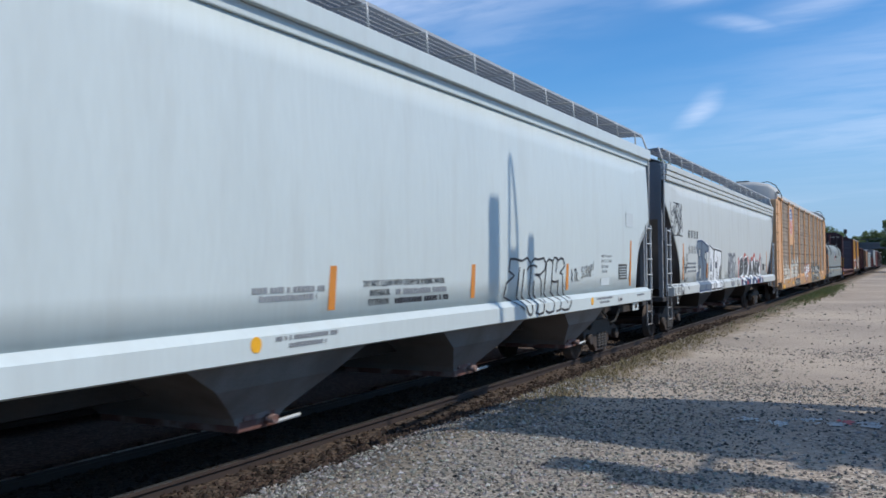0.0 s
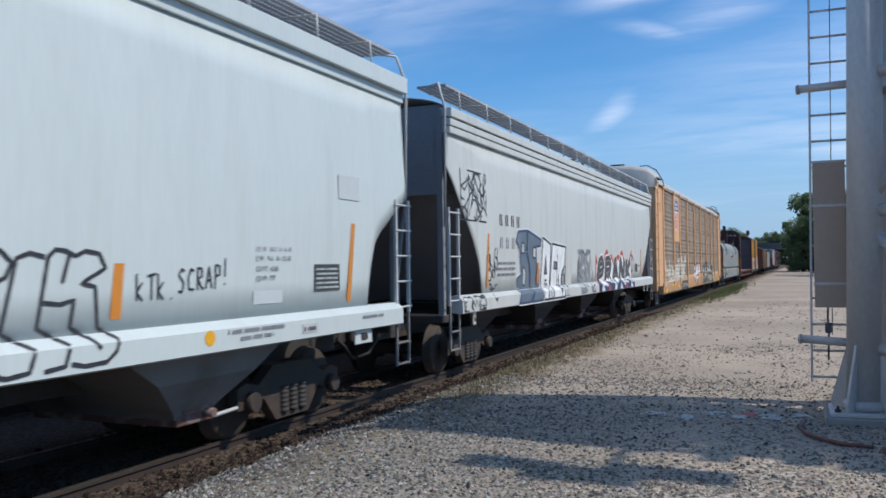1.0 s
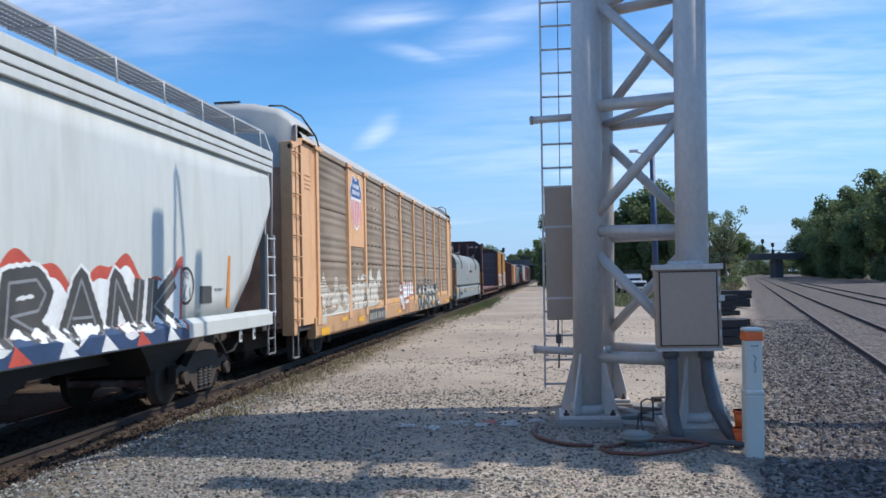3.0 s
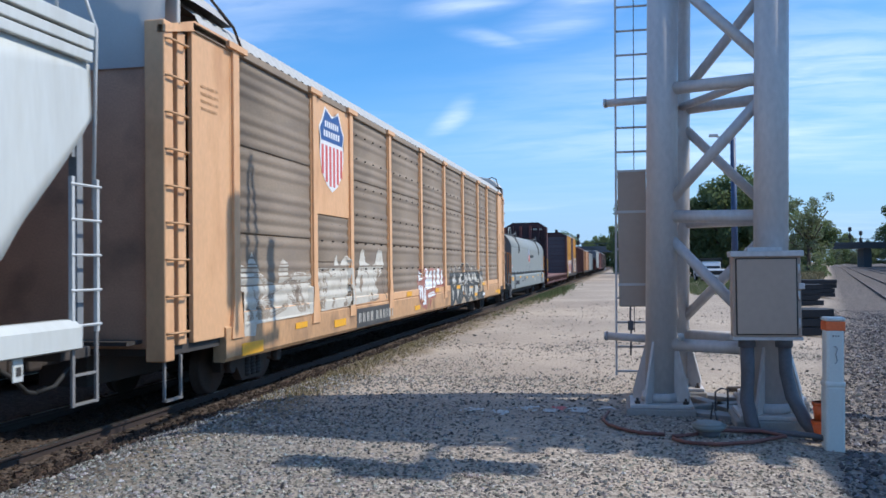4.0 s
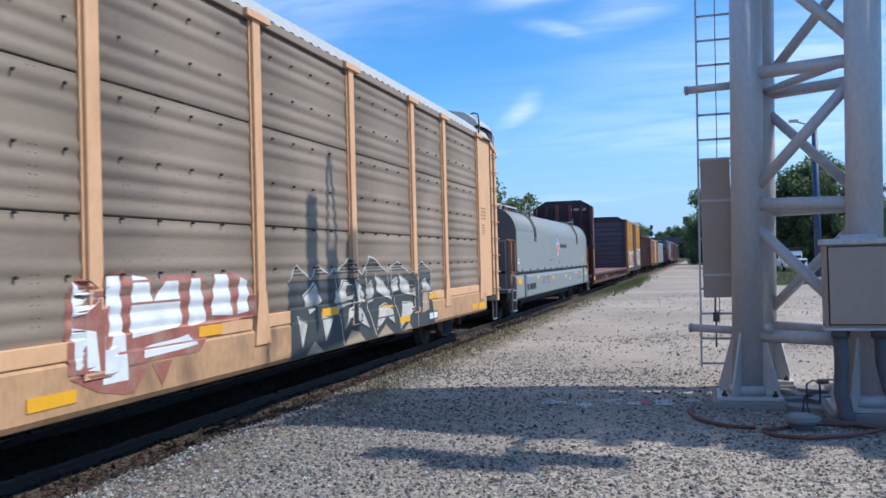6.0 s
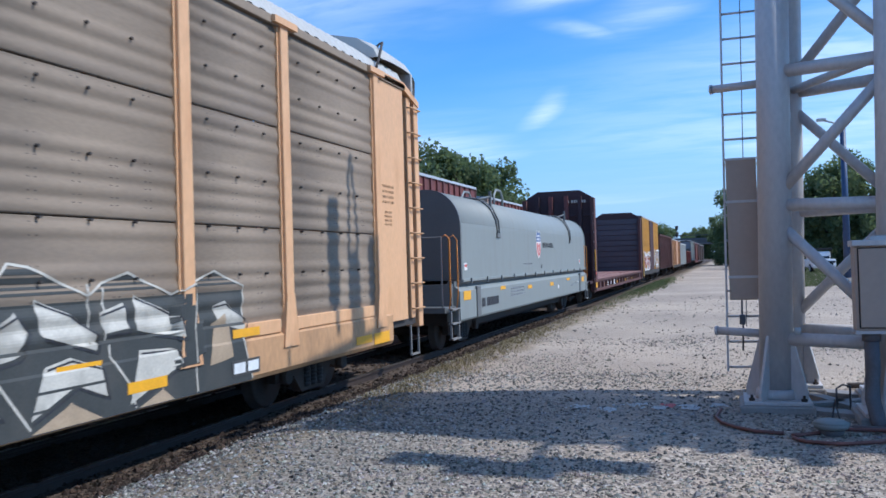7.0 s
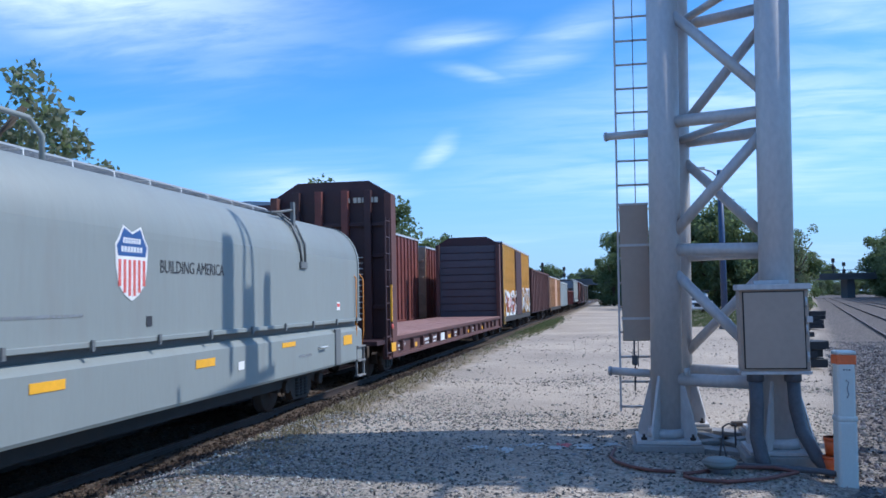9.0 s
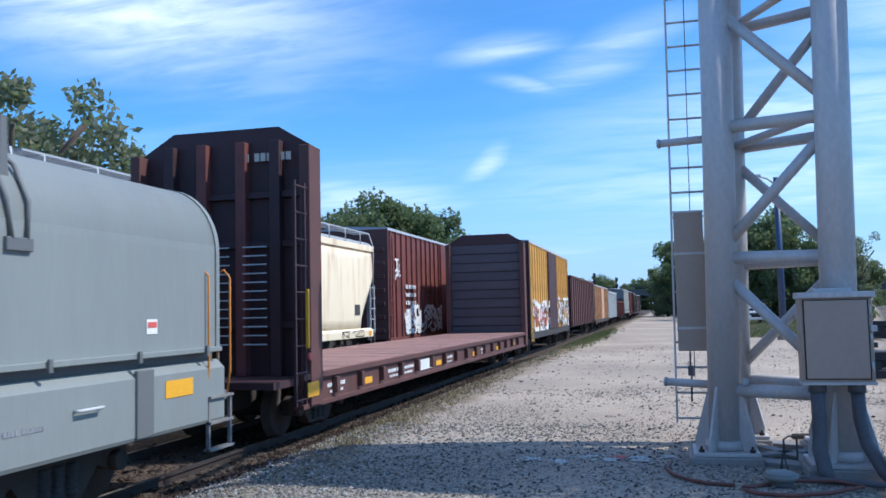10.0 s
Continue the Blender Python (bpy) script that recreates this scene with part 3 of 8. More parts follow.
    # rusty brown brake dust and weeds beside the rails
    jit = nt.nodes.new("ShaderNodeMath")
    jit.operation = "MULTIPLY_ADD"
    jit.inputs[1].default_value = 1.6
    nt.links.new(mid.outputs["Fac"], jit.inputs[0])
    nt.links.new(sep.outputs["X"], jit.inputs[2])
    band = nt.nodes.new("ShaderNodeMapRange")
    band.inputs["From Min"].default_value, band.inputs["From Max"].default_value = -3.1, -4.3
    band.inputs["To Max"].default_value = 0.93
    nt.links.new(jit.outputs[0], band.inputs["Value"])
    ochre = ramp(sepc.outputs[1], [(0.0, (0.09, 0.065, 0.035)), (0.6, (0.21, 0.155, 0.085)), (1.0, (0.30, 0.24, 0.15))])
    strip_in, strip_out = slide(jit.outputs[0], -2.7, -3.3), slide(jit.outputs[0], -4.2, -3.8)
    col = mix(times(times(strip_in, strip_out), slide(wide.outputs["Fac"], 0.35, 0.6, 0.25, 0.85)), col, ochre)
    rust = ramp(sepc.outputs[1], [(0.0, (0.030, 0.023, 0.018)), (0.6, (0.072, 0.052, 0.040)), (1.0, (0.14, 0.10, 0.075))])
    col = mix(band.outputs[0], col, rust)
    # darker, coarser ballast of the other line
    line = nt.nodes.new("ShaderNodeMath")
    line.operation = "MULTIPLY_ADD"
    line.inputs[1].default_value = -RT_SLOPE
    nt.links.new(sep.outputs["Y"], line.inputs[0])
    nt.links.new(sep.outputs["X"], line.inputs[2])
    band2 = nt.nodes.new("ShaderNodeMapRange")
    band2.inputs["From Min"].default_value, band2.inputs["From Max"].default_value = RT_X - 3.6, RT_X - 2.6
    nt.links.new(line.outputs[0], band2.inputs["Value"])
    big = tex("ShaderNodeTexVoronoi", 15.0)
    sb = nt.nodes.new("ShaderNodeSeparateColor")
    nt.links.new(big.outputs["Color"], sb.inputs[0])
    bal = ramp(sb.outputs[0], [(0.0, (0.05, 0.042, 0.038)), (0.5, (0.12, 0.10, 0.088)), (1.0, (0.25, 0.215, 0.19))])
    col = mix(band2.outputs[0], col, bal)
    nt.links.new(col, b.inputs["Base Color"])
    bp = nt.nodes.new("ShaderNodeBump")
    bp.inputs["Strength"].default_value, bp.inputs["Distance"].default_value = 0.9, 0.02
    nt.links.new(cells.outputs["Distance"], bp.inputs["Height"])
    nt.links.new(bp.outputs[0], b.inputs["Normal"])
    return m


build_ground()


# ---- tracks ----
RAIL_PROFILE = [(-0.07, 0), (0.07, 0), (0.07, 0.012), (0.012, 0.035), (0.010, 0.125), (0.036, 0.14), (0.036, 0.172), (-0.036, 0.172), (-0.036, 0.14), (-0.010, 0.125), (-0.012, 0.035), (-0.07, 0.012)]


def build_track(name, m, y0, y1, head_z, label, ties_to):
    root = thing(name, label, "track", m=m, kind="structure")
    bm = extrude(B(), RAIL_PROFILE, "y", y0, y1)
    r = part("rail", bm, M["rail"], root, m=pose(0.753, 0, head_z - 0.172))
    again(r, pose(-0.753, 0, head_z - 0.172))
    bm = B()
    box(bm, -0.03, y0, 0, 0.03, y1, 0.003)
    h = part("rail_head", bm, M["tread"] if "branch" not in name else M["rail_top"], root, "bright worn running surface", m=pose(0.753, 0, head_z))
    again(h, pose(-0.753, 0, head_z))
    bm = box(B(), -1.28, -0.115, -0.16, 1.28, 0.115, 0.0, 0.012)
    tie = part("tie", bm, M["tie"], root, m=pose(0, 2, head_z - 0.176))
    y = 2.55
    while y < ties_to:
        again(tie, pose(random.uniform(-0.03, 0.03), y, head_z - 0.176 + random.uniform(-0.01, 0.01), 0, 0, random.uniform(-1.2, 1.2)))
        y += 0.55
    return root


TRACK_TURN = -math.degrees(math.atan(RT_SLOPE))
build_track("train_track", pose(XC, 0, 0), -60, 420, RAIL, "rusty railway track with dark wooden ties", 44)
build_track("far_side_track", pose(XC - 4.6, 0, 0), -60, 420, RAIL, "railway track behind the passing train", 3)
build_track("branch_track", pose(RT_X, 0, 0, 0, 0, TRACK_TURN), -30, 500, -0.02, "branch railway track curving off beside the yard", 60)
build_track("second_branch_track", pose(RT_X + 4.3, 0, 0, 0, 0, TRACK_TURN), -30, 500, -0.02, "second branch railway track", 60)


# ---- running gear ----
def lathe_x(bm, profile, n=28):
    """Turns (x, r) points about the x axis."""
    rings = [[bm.verts.new((x, r * math.cos(2 * math.pi * k / n), r * math.sin(2 * math.pi * k / n))) for k in range(n)] for x, r in profile]
    for a, b in zip(rings, rings[1:]):
        for k in range(n):
            bm.faces.new((a[k], a[(k + 1) % n], b[(k + 1) % n], b[k])).smooth = True
    bm.faces.new(rings[0])
    bm.faces.new(rings[-1][::-1])
    return bm


WHEEL_R = 0.44
SPINNING = []
GEAR = {}


def running_gear():
    bm = lathe_x(B(), [(-1.02, 0.075), (-0.84, 0.085), (-0.83, 0.40), (-0.80, 0.44), (-0.70, 0.445), (-0.69, 0.47), (-0.67, 0.47), (-0.66, 0.38), (-0.69, 0.16), (-0.62, 0.10),
                       (0.62, 0.10), (0.69, 0.16), (0.66, 0.38), (0.67, 0.47), (0.69, 0.47), (0.70, 0.445), (0.80, 0.44), (0.83, 0.40), (0.84, 0.085), (1.02, 0.075)])
    for a in range(3):
        q = a * 2 * math.pi / 3
        box(bm, 1.0, 0.05 * math.cos(q) - 0.012, 0.05 * math.sin(q) - 0.012, 1.05, 0.05 * math.cos(q) + 0.012, 0.05 * math.sin(q) + 0.012)
    GEAR["wheelset"] = mesh_of("wheelset", bm, M["truck"])
    side = [(-1.12, 0.36), (-1.12, 0.60), (-0.95, 0.66), (-0.72, 0.60), (-0.42, 0.80), (0.42, 0.80), (0.72, 0.60), (0.95, 0.66), (1.12, 0.60), (1.12, 0.36), (0.80, 0.36), (0.62, 0.44), (0.36, 0.15), (-0.36, 0.15), (-0.62, 0.44), (-0.80, 0.36)]
    GEAR["side_frame"] = mesh_of("side_frame", extrude(B(), side, "x", -0.07, 0.07), M["truck"])
    bm = B()
    lathe = [(0.20, 0.05)]
    for k in range(6):
        lathe += [(0.23 + 0.055 * k, 0.075), (0.255 + 0.055 * k, 0.075), (0.262 + 0.055 * k, 0.055)]
    for (z0, r0), (z1, r1) in zip(lathe, lathe[1:]):
        tube(bm, (0, 0, z0), (0, 0, z1), r0, 10, r1, caps=False)
    bmesh.ops.remove_doubles(bm, verts=bm.verts[:], dist=0.0005)
    GEAR["spring"] = mesh_of("spring", bm, M["under"])
    GEAR["bolster"] = mesh_of("bolster", box(B(), -1.05, -0.2, 0.52, 1.05, 0.2, 0.78, 0.03), M["under"])
    GEAR["bearing_cap"] = mesh_of("bearing_cap", tube(B(), (0, 0, 0), (0.12, 0, 0), 0.11, 14), M["truck"])


running_gear()


def hang(name, parent, m):
    o = new(name, GEAR[name])
    o.parent, o.matrix_basis = parent, m
    return o


def truck_at(car, y, near=True):
    hang("bolster", car, pose(0, y, 0))
    for sx in (1, -1):
        hang("side_frame", car, pose(sx * 1.0, y, 0))
        for dy in (-0.2, 0.0, 0.2) if near else (0.0,):
            hang("spring", car, pose(sx * 1.06, y + dy, 0))
        for dy in (-0.9, 0.9):
            hang("bearing_cap", car, pose(sx * 1.05, y + dy, WHEEL_R, 0, 0, 0 if sx > 0 else 180))
    for dy in (-0.9, 0.9):
        w = hang("wheelset", car, pose(0, y + dy, WHEEL_R))
        if near:
            SPINNING.append((w, y + dy))


def coupler(car, y, out):
    """A knuckle coupler with its draft gear and air hose at one end; out is the way it points, +1 or -1."""
    bm = box(B(), -0.14, min(y, y + out * 0.42), 0.78, 0.14, max(y, y + out * 0.42), 0.98, 0.02)
    box(bm, -0.2, min(y + out * 0.4, y + out * 0.66), 0.74, 0.17, max(y + out * 0.4, y + out * 0.66), 1.02, 0.04)
    part("coupler", bm, M["truck"], car)
    bm = bent(B(), [(0.36, y, 0.86), (0.38, y + out * 0.2, 0.74), (0.36, y + out * 0.45, 0.55), (0.28, y + out * 0.7, 0.5)], 0.03)
    part("air_hose", bm, M["rubber"], car)


def ladder(car, x, y, z0, z1, width, rungs, r=0.016, material=None, rail=0.022, along="y", name="ladder"):
    bm = B()
    material = material or M["dull_steel"]
    for k in (0, 1):
        if along == "y":
            box(bm, x - rail, y + k * width - rail, z0, x + rail, y + k * width + rail, z1)
        else:
            box(bm, x + k * width - rail, y - rail, z0, x + k * width + rail, y + rail, z1)
    for i in range(rungs):
        z = z0 + 0.08 + (z1 - z0 - 0.16) * i / max(rungs - 1, 1)
        if along == "y":
            tube(bm, (x + 0.02, y - 0.05, z), (x + 0.02, y + width + 0.05, z), r, 6)
        else:
            tube(bm, (x - 0.05, y + 0.02, z), (x + width + 0.05, y + 0.02, z), r, 6)
    return part(name, bm, material, car)


def grating(car, x0, x1, y0, y1, z, material, name="running_board"):
    bm = B()
    n = max(2, int((x1 - x0) / 0.10))
    for i in range(n + 1):
        x = x0 + (x1 - x0) * i / n
        box(bm, x - 0.007, y0, z - 0.02, x + 0.007, y1, z + 0.02)
    y = y0
    while y <= y1:
        box(bm, x0, y - 0.011, z - 0.018, x1, y + 0.011, z + 0.018)
        y += 0.075
    return part(name, bm, material, car)


MOVERS = []


def car_root(name, label, u0, group="cars of the passing train", category="freight car", x=None, away=False):
    c = thing(name, label, category, group, m=pose(XC if x is None else x, u0, RAIL))
    MOVERS.append((c, u0, away))
    return c


# ---- covered hoppers ----
def cut_height(d, cut):
    if d >= cut[-1][0]:
        return cut[-1][1]
    for (a, za), (b, zb) in zip(cut, cut[1:]):
        if d <= b:
            return za + (zb - za) * max(d - a, 0) / (b - a)
    return cut[-1][1]


def covered_hopper(label, u0, length, paint, cut, chord, roof, board_z, name="covered_hopper", near=True, x=None, sill_paint=None, away=False, group="cars of the passing train"):
    car = car_root(name, label, u0, x=x, away=away, group=group)
    sill_paint = sill_paint or paint
    top = chord[0]
    # side sheets with the end openings cut away
    ys = [0.0]
    while ys[-1] < length - 0.001:
        d = min(ys[-1], length - ys[-1])
        ys.append(min(ys[-1] + (0.1 if d < 1.9 else 0.8), length))
    for sx in (1, -1):
        bm = B()
        cols = []
        for y in ys:
            d = min(y, length - y)
            zl = cut_height(d, cut)
            bulge = 0.12 * (1 - min(d / 0.35, 1)) ** 2
            col = []
            for k in range(9):
                z = zl + (top - zl) * k / 8
                out = 1.60 - 0.05 * ((z - 2.7) / 1.7) ** 2 - bulge * 0.3
                yy = y
                if d < 0.001:
                    lean = 0.16 * ((z - 2.9) / 1.5) if z > 2.9 else 0
                    yy = y + (lean if y < 1 else -lean)
                col.append(bm.verts.new((sx * out, yy, z)))
            cols.append(col)
        for a, b in zip(cols, cols[1:]):
            for k in range(8):
                bm.faces.new((a[k], b[k], b[k + 1], a[k + 1])).smooth = True
        bm.normal_update()
        bmesh.ops.solidify(bm, geom=bm.faces[:], thickness=0.012)
        part("side_sheet", bm, paint, car)
        # side sill with its sloped top
        prof = [(1.47, 1.45), (1.60, 1.45), (1.69, 1.37), (1.69, 1.16), (1.64, 1.14), (1.47, 1.17)]
        part("side_sill", extrude(B(), [(sx * a, b) for a, b in prof], "y", 0.42, length - 0.42), sill_paint, car)
        # roof chord: a folded eave along the top of the side
        for z0, z1, x0, x1 in chord[1]:
            part("roof_chord", box(B(), min(sx * x0, sx * x1), 0.12, z0, max(sx * x0, sx * x1), length - 0.12, z1, 0.012), roof, car)
    arc = [(1.56 * math.sin(a), chord[2] + 0.30 * math.cos(a)) for a in np.linspace(-math.pi / 2, math.pi / 2, 17)]
    part("roof", strip(B(), arc, "y", 0.12, length - 0.12, 0.02, True), M["roof_grey"], car)
    # slope sheets and end bulkheads
    for e in (0, 1):
        f = (lambda v: v) if e == 0 else (lambda v: length - v)
        bm = extrude(B(), [(f(0.75), 4.3), (f(0.85), 4.3), (f(0.95), 3.3), (f(2.7), 1.35), (f(2.6), 1.28), (f(0.85), 3.2)], "x", -1.53, 1.53)
        part("slope_sheet", bm, paint if paint is M["white"] else M["dark_end"], car)
        bm = box(B(), -1.46, min(f(0.18), f(0.26)), 3.15, 1.46, max(f(0.18), f(0.26)), chord[2] + 0.1)
        part("end_panel", bm, M["dark_end"], car)
        bm = box(B(), -1.5, min(f(0.0), f(0.5)), 1.02, 1.5, max(f(0.0), f(0.5)), 1.14, 0.015)
        box(bm, -0.32, min(f(0.0), f(2.6)), 0.72, 0.32, max(f(0.0), f(2.6)), 1.05)
        part("end_sill", bm, M["under"], car)
        bm = B()
        for sx in (1, -1):
            box(bm, sx * 1.43 - 0.05, min(f(0.1), f(0.2)), 1.12, sx * 1.43 + 0.05, max(f(0.1), f(0.2)), chord[2])
        for sx in (0.5, -0.5):
            tube(bm, (sx, f(0.2), 1.1), (sx * 1.2, f(0.62), 3.6), 0.04, 8)
        part("end_post", bm, M["dark_end"], car)
        ladder(car, 1.60, min(f(0.04), f(0.46)), 1.30, 2.92, 0.42, 5)
        # sill step below the ladder
        bm = B()
        for yy in (0.06, 0.46):
            box(bm, 1.59, f(yy) - 0.02, 0.55, 1.62, f(yy) + 0.02, 1.3)
        for zz in (0.56, 0.86):
            box(bm, 1.585, min(f(0.06), f(0.46)), zz, 1.625, max(f(0.06), f(0.46)), zz + 0.025)
        part("sill_step", bm, M["step_steel"], car)
        part("end_rail", bent(B(), [(1.55, f(0.02), 2.6), (1.58, f(0.0), chord[2]), (1.45, f(0.05), board_z), (1.2, f(0.3), board_z + 0.02)], 0.022), M["dull_steel"], car)
        coupler(car, f(0.0), -1 if e == 0 else 1)
        truck_at(car, f(2.35), near)
    part("centre_sill", box(B(), -0.28, 2.5, 0.75, 0.28, length - 2.5, 1.3), M["under"], car)
    # discharge hoppers
    bays = 4 if length > 19 else 3
    span = 4.75 if bays == 4 else (length - 5.5) / 3
    for i in range(bays):
        c = length / 2 + span * (i - (bays - 1) / 2) - (0.5 if bays == 4 and paint is M["white"] else 0.0)
        lo, hi = (1.15 if i == 0 else 0.36 * span), (1.15 if i == bays - 1 else 0.36 * span)
        bm = B()
        rings = [[(sx * w, c + (-lo if sy < 0 else hi) * h, z) for sx, sy in ((1, -1), (1, 1), (-1, 1), (-1, -1))] for w, h, z in (((1.46, 1.0, 1.25), (1.30, 0.55, 0.85), (1.02, 0.24, 0.50), (0.98, 0.20, 0.42)) if paint is M["white"] else ((1.05, 0.9, 1.25), (0.95, 0.55, 0.9), (0.8, 0.26, 0.60), (0.75, 0.20, 0.52)))]
        vs = [[bm.verts.new(p) for p in r] for r in rings]
        for a, b in zip(vs, vs[1:]):
            for k in range(4):
                bm.faces.new((a[k], a[(k + 1) % 4], b[(k + 1) % 4], b[k]))
        bm.faces.new(vs[0])
        bm.faces.new(vs[-1])
        # the dirty white car's outlets have the underside shade in their colour
        hop = part("discharge_hopper", bm, M["hopper_shade"] if paint is M["white2"] else M["hopper_low"], car)
        reach = 1.0 if paint is M["white"] else 0.76
        bm = box(B(), -reach, c - 0.32, 0.34, reach, c + 0.32, 0.46, 0.02)
        tube(bm, (reach - 0.05, c + 0.1, 0.44), (reach + 0.14, c + 0.1, 0.44), 0.05, 8)
        box(bm, reach, c - 0.26, 0.46, reach + 0.03, c + 0.22, 0.62)
        gate = part("gate", bm, M["gate_rust"], hop, "rust-streaked red outlet gate")
        part("gate_handle", tube(B(), (reach + 0.10, c + 0.15, 0.40), (reach + 0.12, c + 0.52, 0.42), 0.022, 6), M["step_steel"] if paint is M["white2"] else M["dull_steel"], gate)
    # running boards and their brackets
    for sx in (1, -1):
        a, b = sorted((sx * 0.98, sx * 1.50))
        grating(car, a, b, 0.25, length - 0.25, board_z, M["roof_grey"])
    br = part("board_bracket", bent(B(), [(1.58, 0, chord[2] - 0.02), (1.56, 0, board_z - 0.04), (1.0, 0, board_z - 0.03)], 0.02, 6), M["dull_steel"], car, m=pose(0, 0.7, 0))
    y = 2.1
    while y < length - 0.3:
        again(br, pose(0, y, 0))
        y += 1.4
    bm = B()
    for k in range(int((length - 3) / 3.2)):
        yy = 2.4 + 3.2 * k
        box(bm, -0.45, yy, chord[2] + 0.27, 0.45, yy + 2.4, chord[2] + 0.40, 0.04)
    part("roof_hatch", bm, M["roof_grey"], car)
    return car


hopper_a = covered_hopper("pale grey-white covered hopper car with orange reflectors and black graffiti", -0.9, 21.4, M["white"],
                          [(0, 2.96), (0.35, 2.80), (0.95, 2.42), (1.15, 2.22), (1.22, 1.9), (1.24, 1.44)],
                          (4.36, [(4.34, 4.47, 1.42, 1.59), (4.47, 4.70, 1.40, 1.665)], 4.66), M["white"], 5.06)
hopper_b = covered_hopper("dirty white covered hopper car sprayed with colourful graffiti", 22.0, 20.95, M["white2"],
                          [(0, 3.60), (0.1, 3.54), (0.7, 2.9), (1.2, 2.4), (1.5, 2.0), (1.6, 1.75), (1.62, 1.44)],
                          (4.16, [(4.16, 4.27, 1.44, 1.625), (4.29, 4.40, 1.44, 1.635), (4.43, 4.58, 1.42, 1.65)], 4.55), M["white2"], 4.98)


# ---- the autorack ----
RIB = 0.188


def rib_x(z, base=1.538, depth=0.021):
    """How far the ribbed sheet stands out at height z: runs of five rounded ribs with a flat band between."""
    k = int(z / RIB)
    return base + depth * (0.06 if k % 6 == 5 else 1.0) * (0.5 - 0.5 * math.cos(2 * math.pi * z / RIB)) ** 0.8


def ribbed_line(z0, z1, base, depth):
    """An upright line of bands: flat sheet, then a run of rounded ribs, over and over."""
    pts, z = [], z0
    while z < z1:
        pts.append((rib_x(z, base, depth), z))
        z += RIB / 9
    pts.append((rib_x(z1, base, depth), z1))
    return pts


def shield(car, x, y, z, w, h):
    """The railway's striped shield, without its words."""
    def outline(k):
        pts = [(-0.5, 0.74), (-0.40, 0.83), (-0.27, 1.0), (-0.14, 0.935), (0, 0.915), (0.14, 0.935), (0.27, 1.0), (0.40, 0.83), (0.5, 0.74), (0.45, 0.60), (0.47, 0.42), (0.40, 0.22), (0.22, 0.08), (0, 0), (-0.22, 0.08), (-0.40, 0.22), (-0.47, 0.42), (-0.45, 0.60)]
        return [(w * a * k, h * (0.5 + (b - 0.5) * k)) for a, b in pts]
    base = part("shield_emblem", extrude(B(), [(y + a, z + b) for a, b in outline(1.0)], "x", x, x + 0.004), M["logo_white"], car, "striped railway shield emblem")
    bm = extrude(B(), [(y + a, z + b) for a, b in outline(0.93) if b > 0.52 * h], "x", x + 0.004, x + 0.007)
    part("shield_top", bm, M["logo_blue"], base)
    for i in range(6):
        c = (i - 2.5) * w * 0.148
        low = 0.06 + 0.16 * (abs(c) / (w * 0.4)) ** 2
        bm = box(B(), x + 0.004, y + c - w * 0.04, z + h * low, x + 0.007, y + c + w * 0.04, z + h * 0.545)
        part("shield_stripe", bm, M["logo_red"], base)
    for zz, ww in ((0.76, 0.56), (0.645, 0.66)):
        n = 7
        for i in range(n):
            a = y - w * ww / 2 + w * ww * i / n
            part("shield_bar", box(B(), x + 0.007, a, z + h * zz, x + 0.010, a + w * ww / n * 0.62, z + h * (zz + 0.075)), M["logo_white"], base)


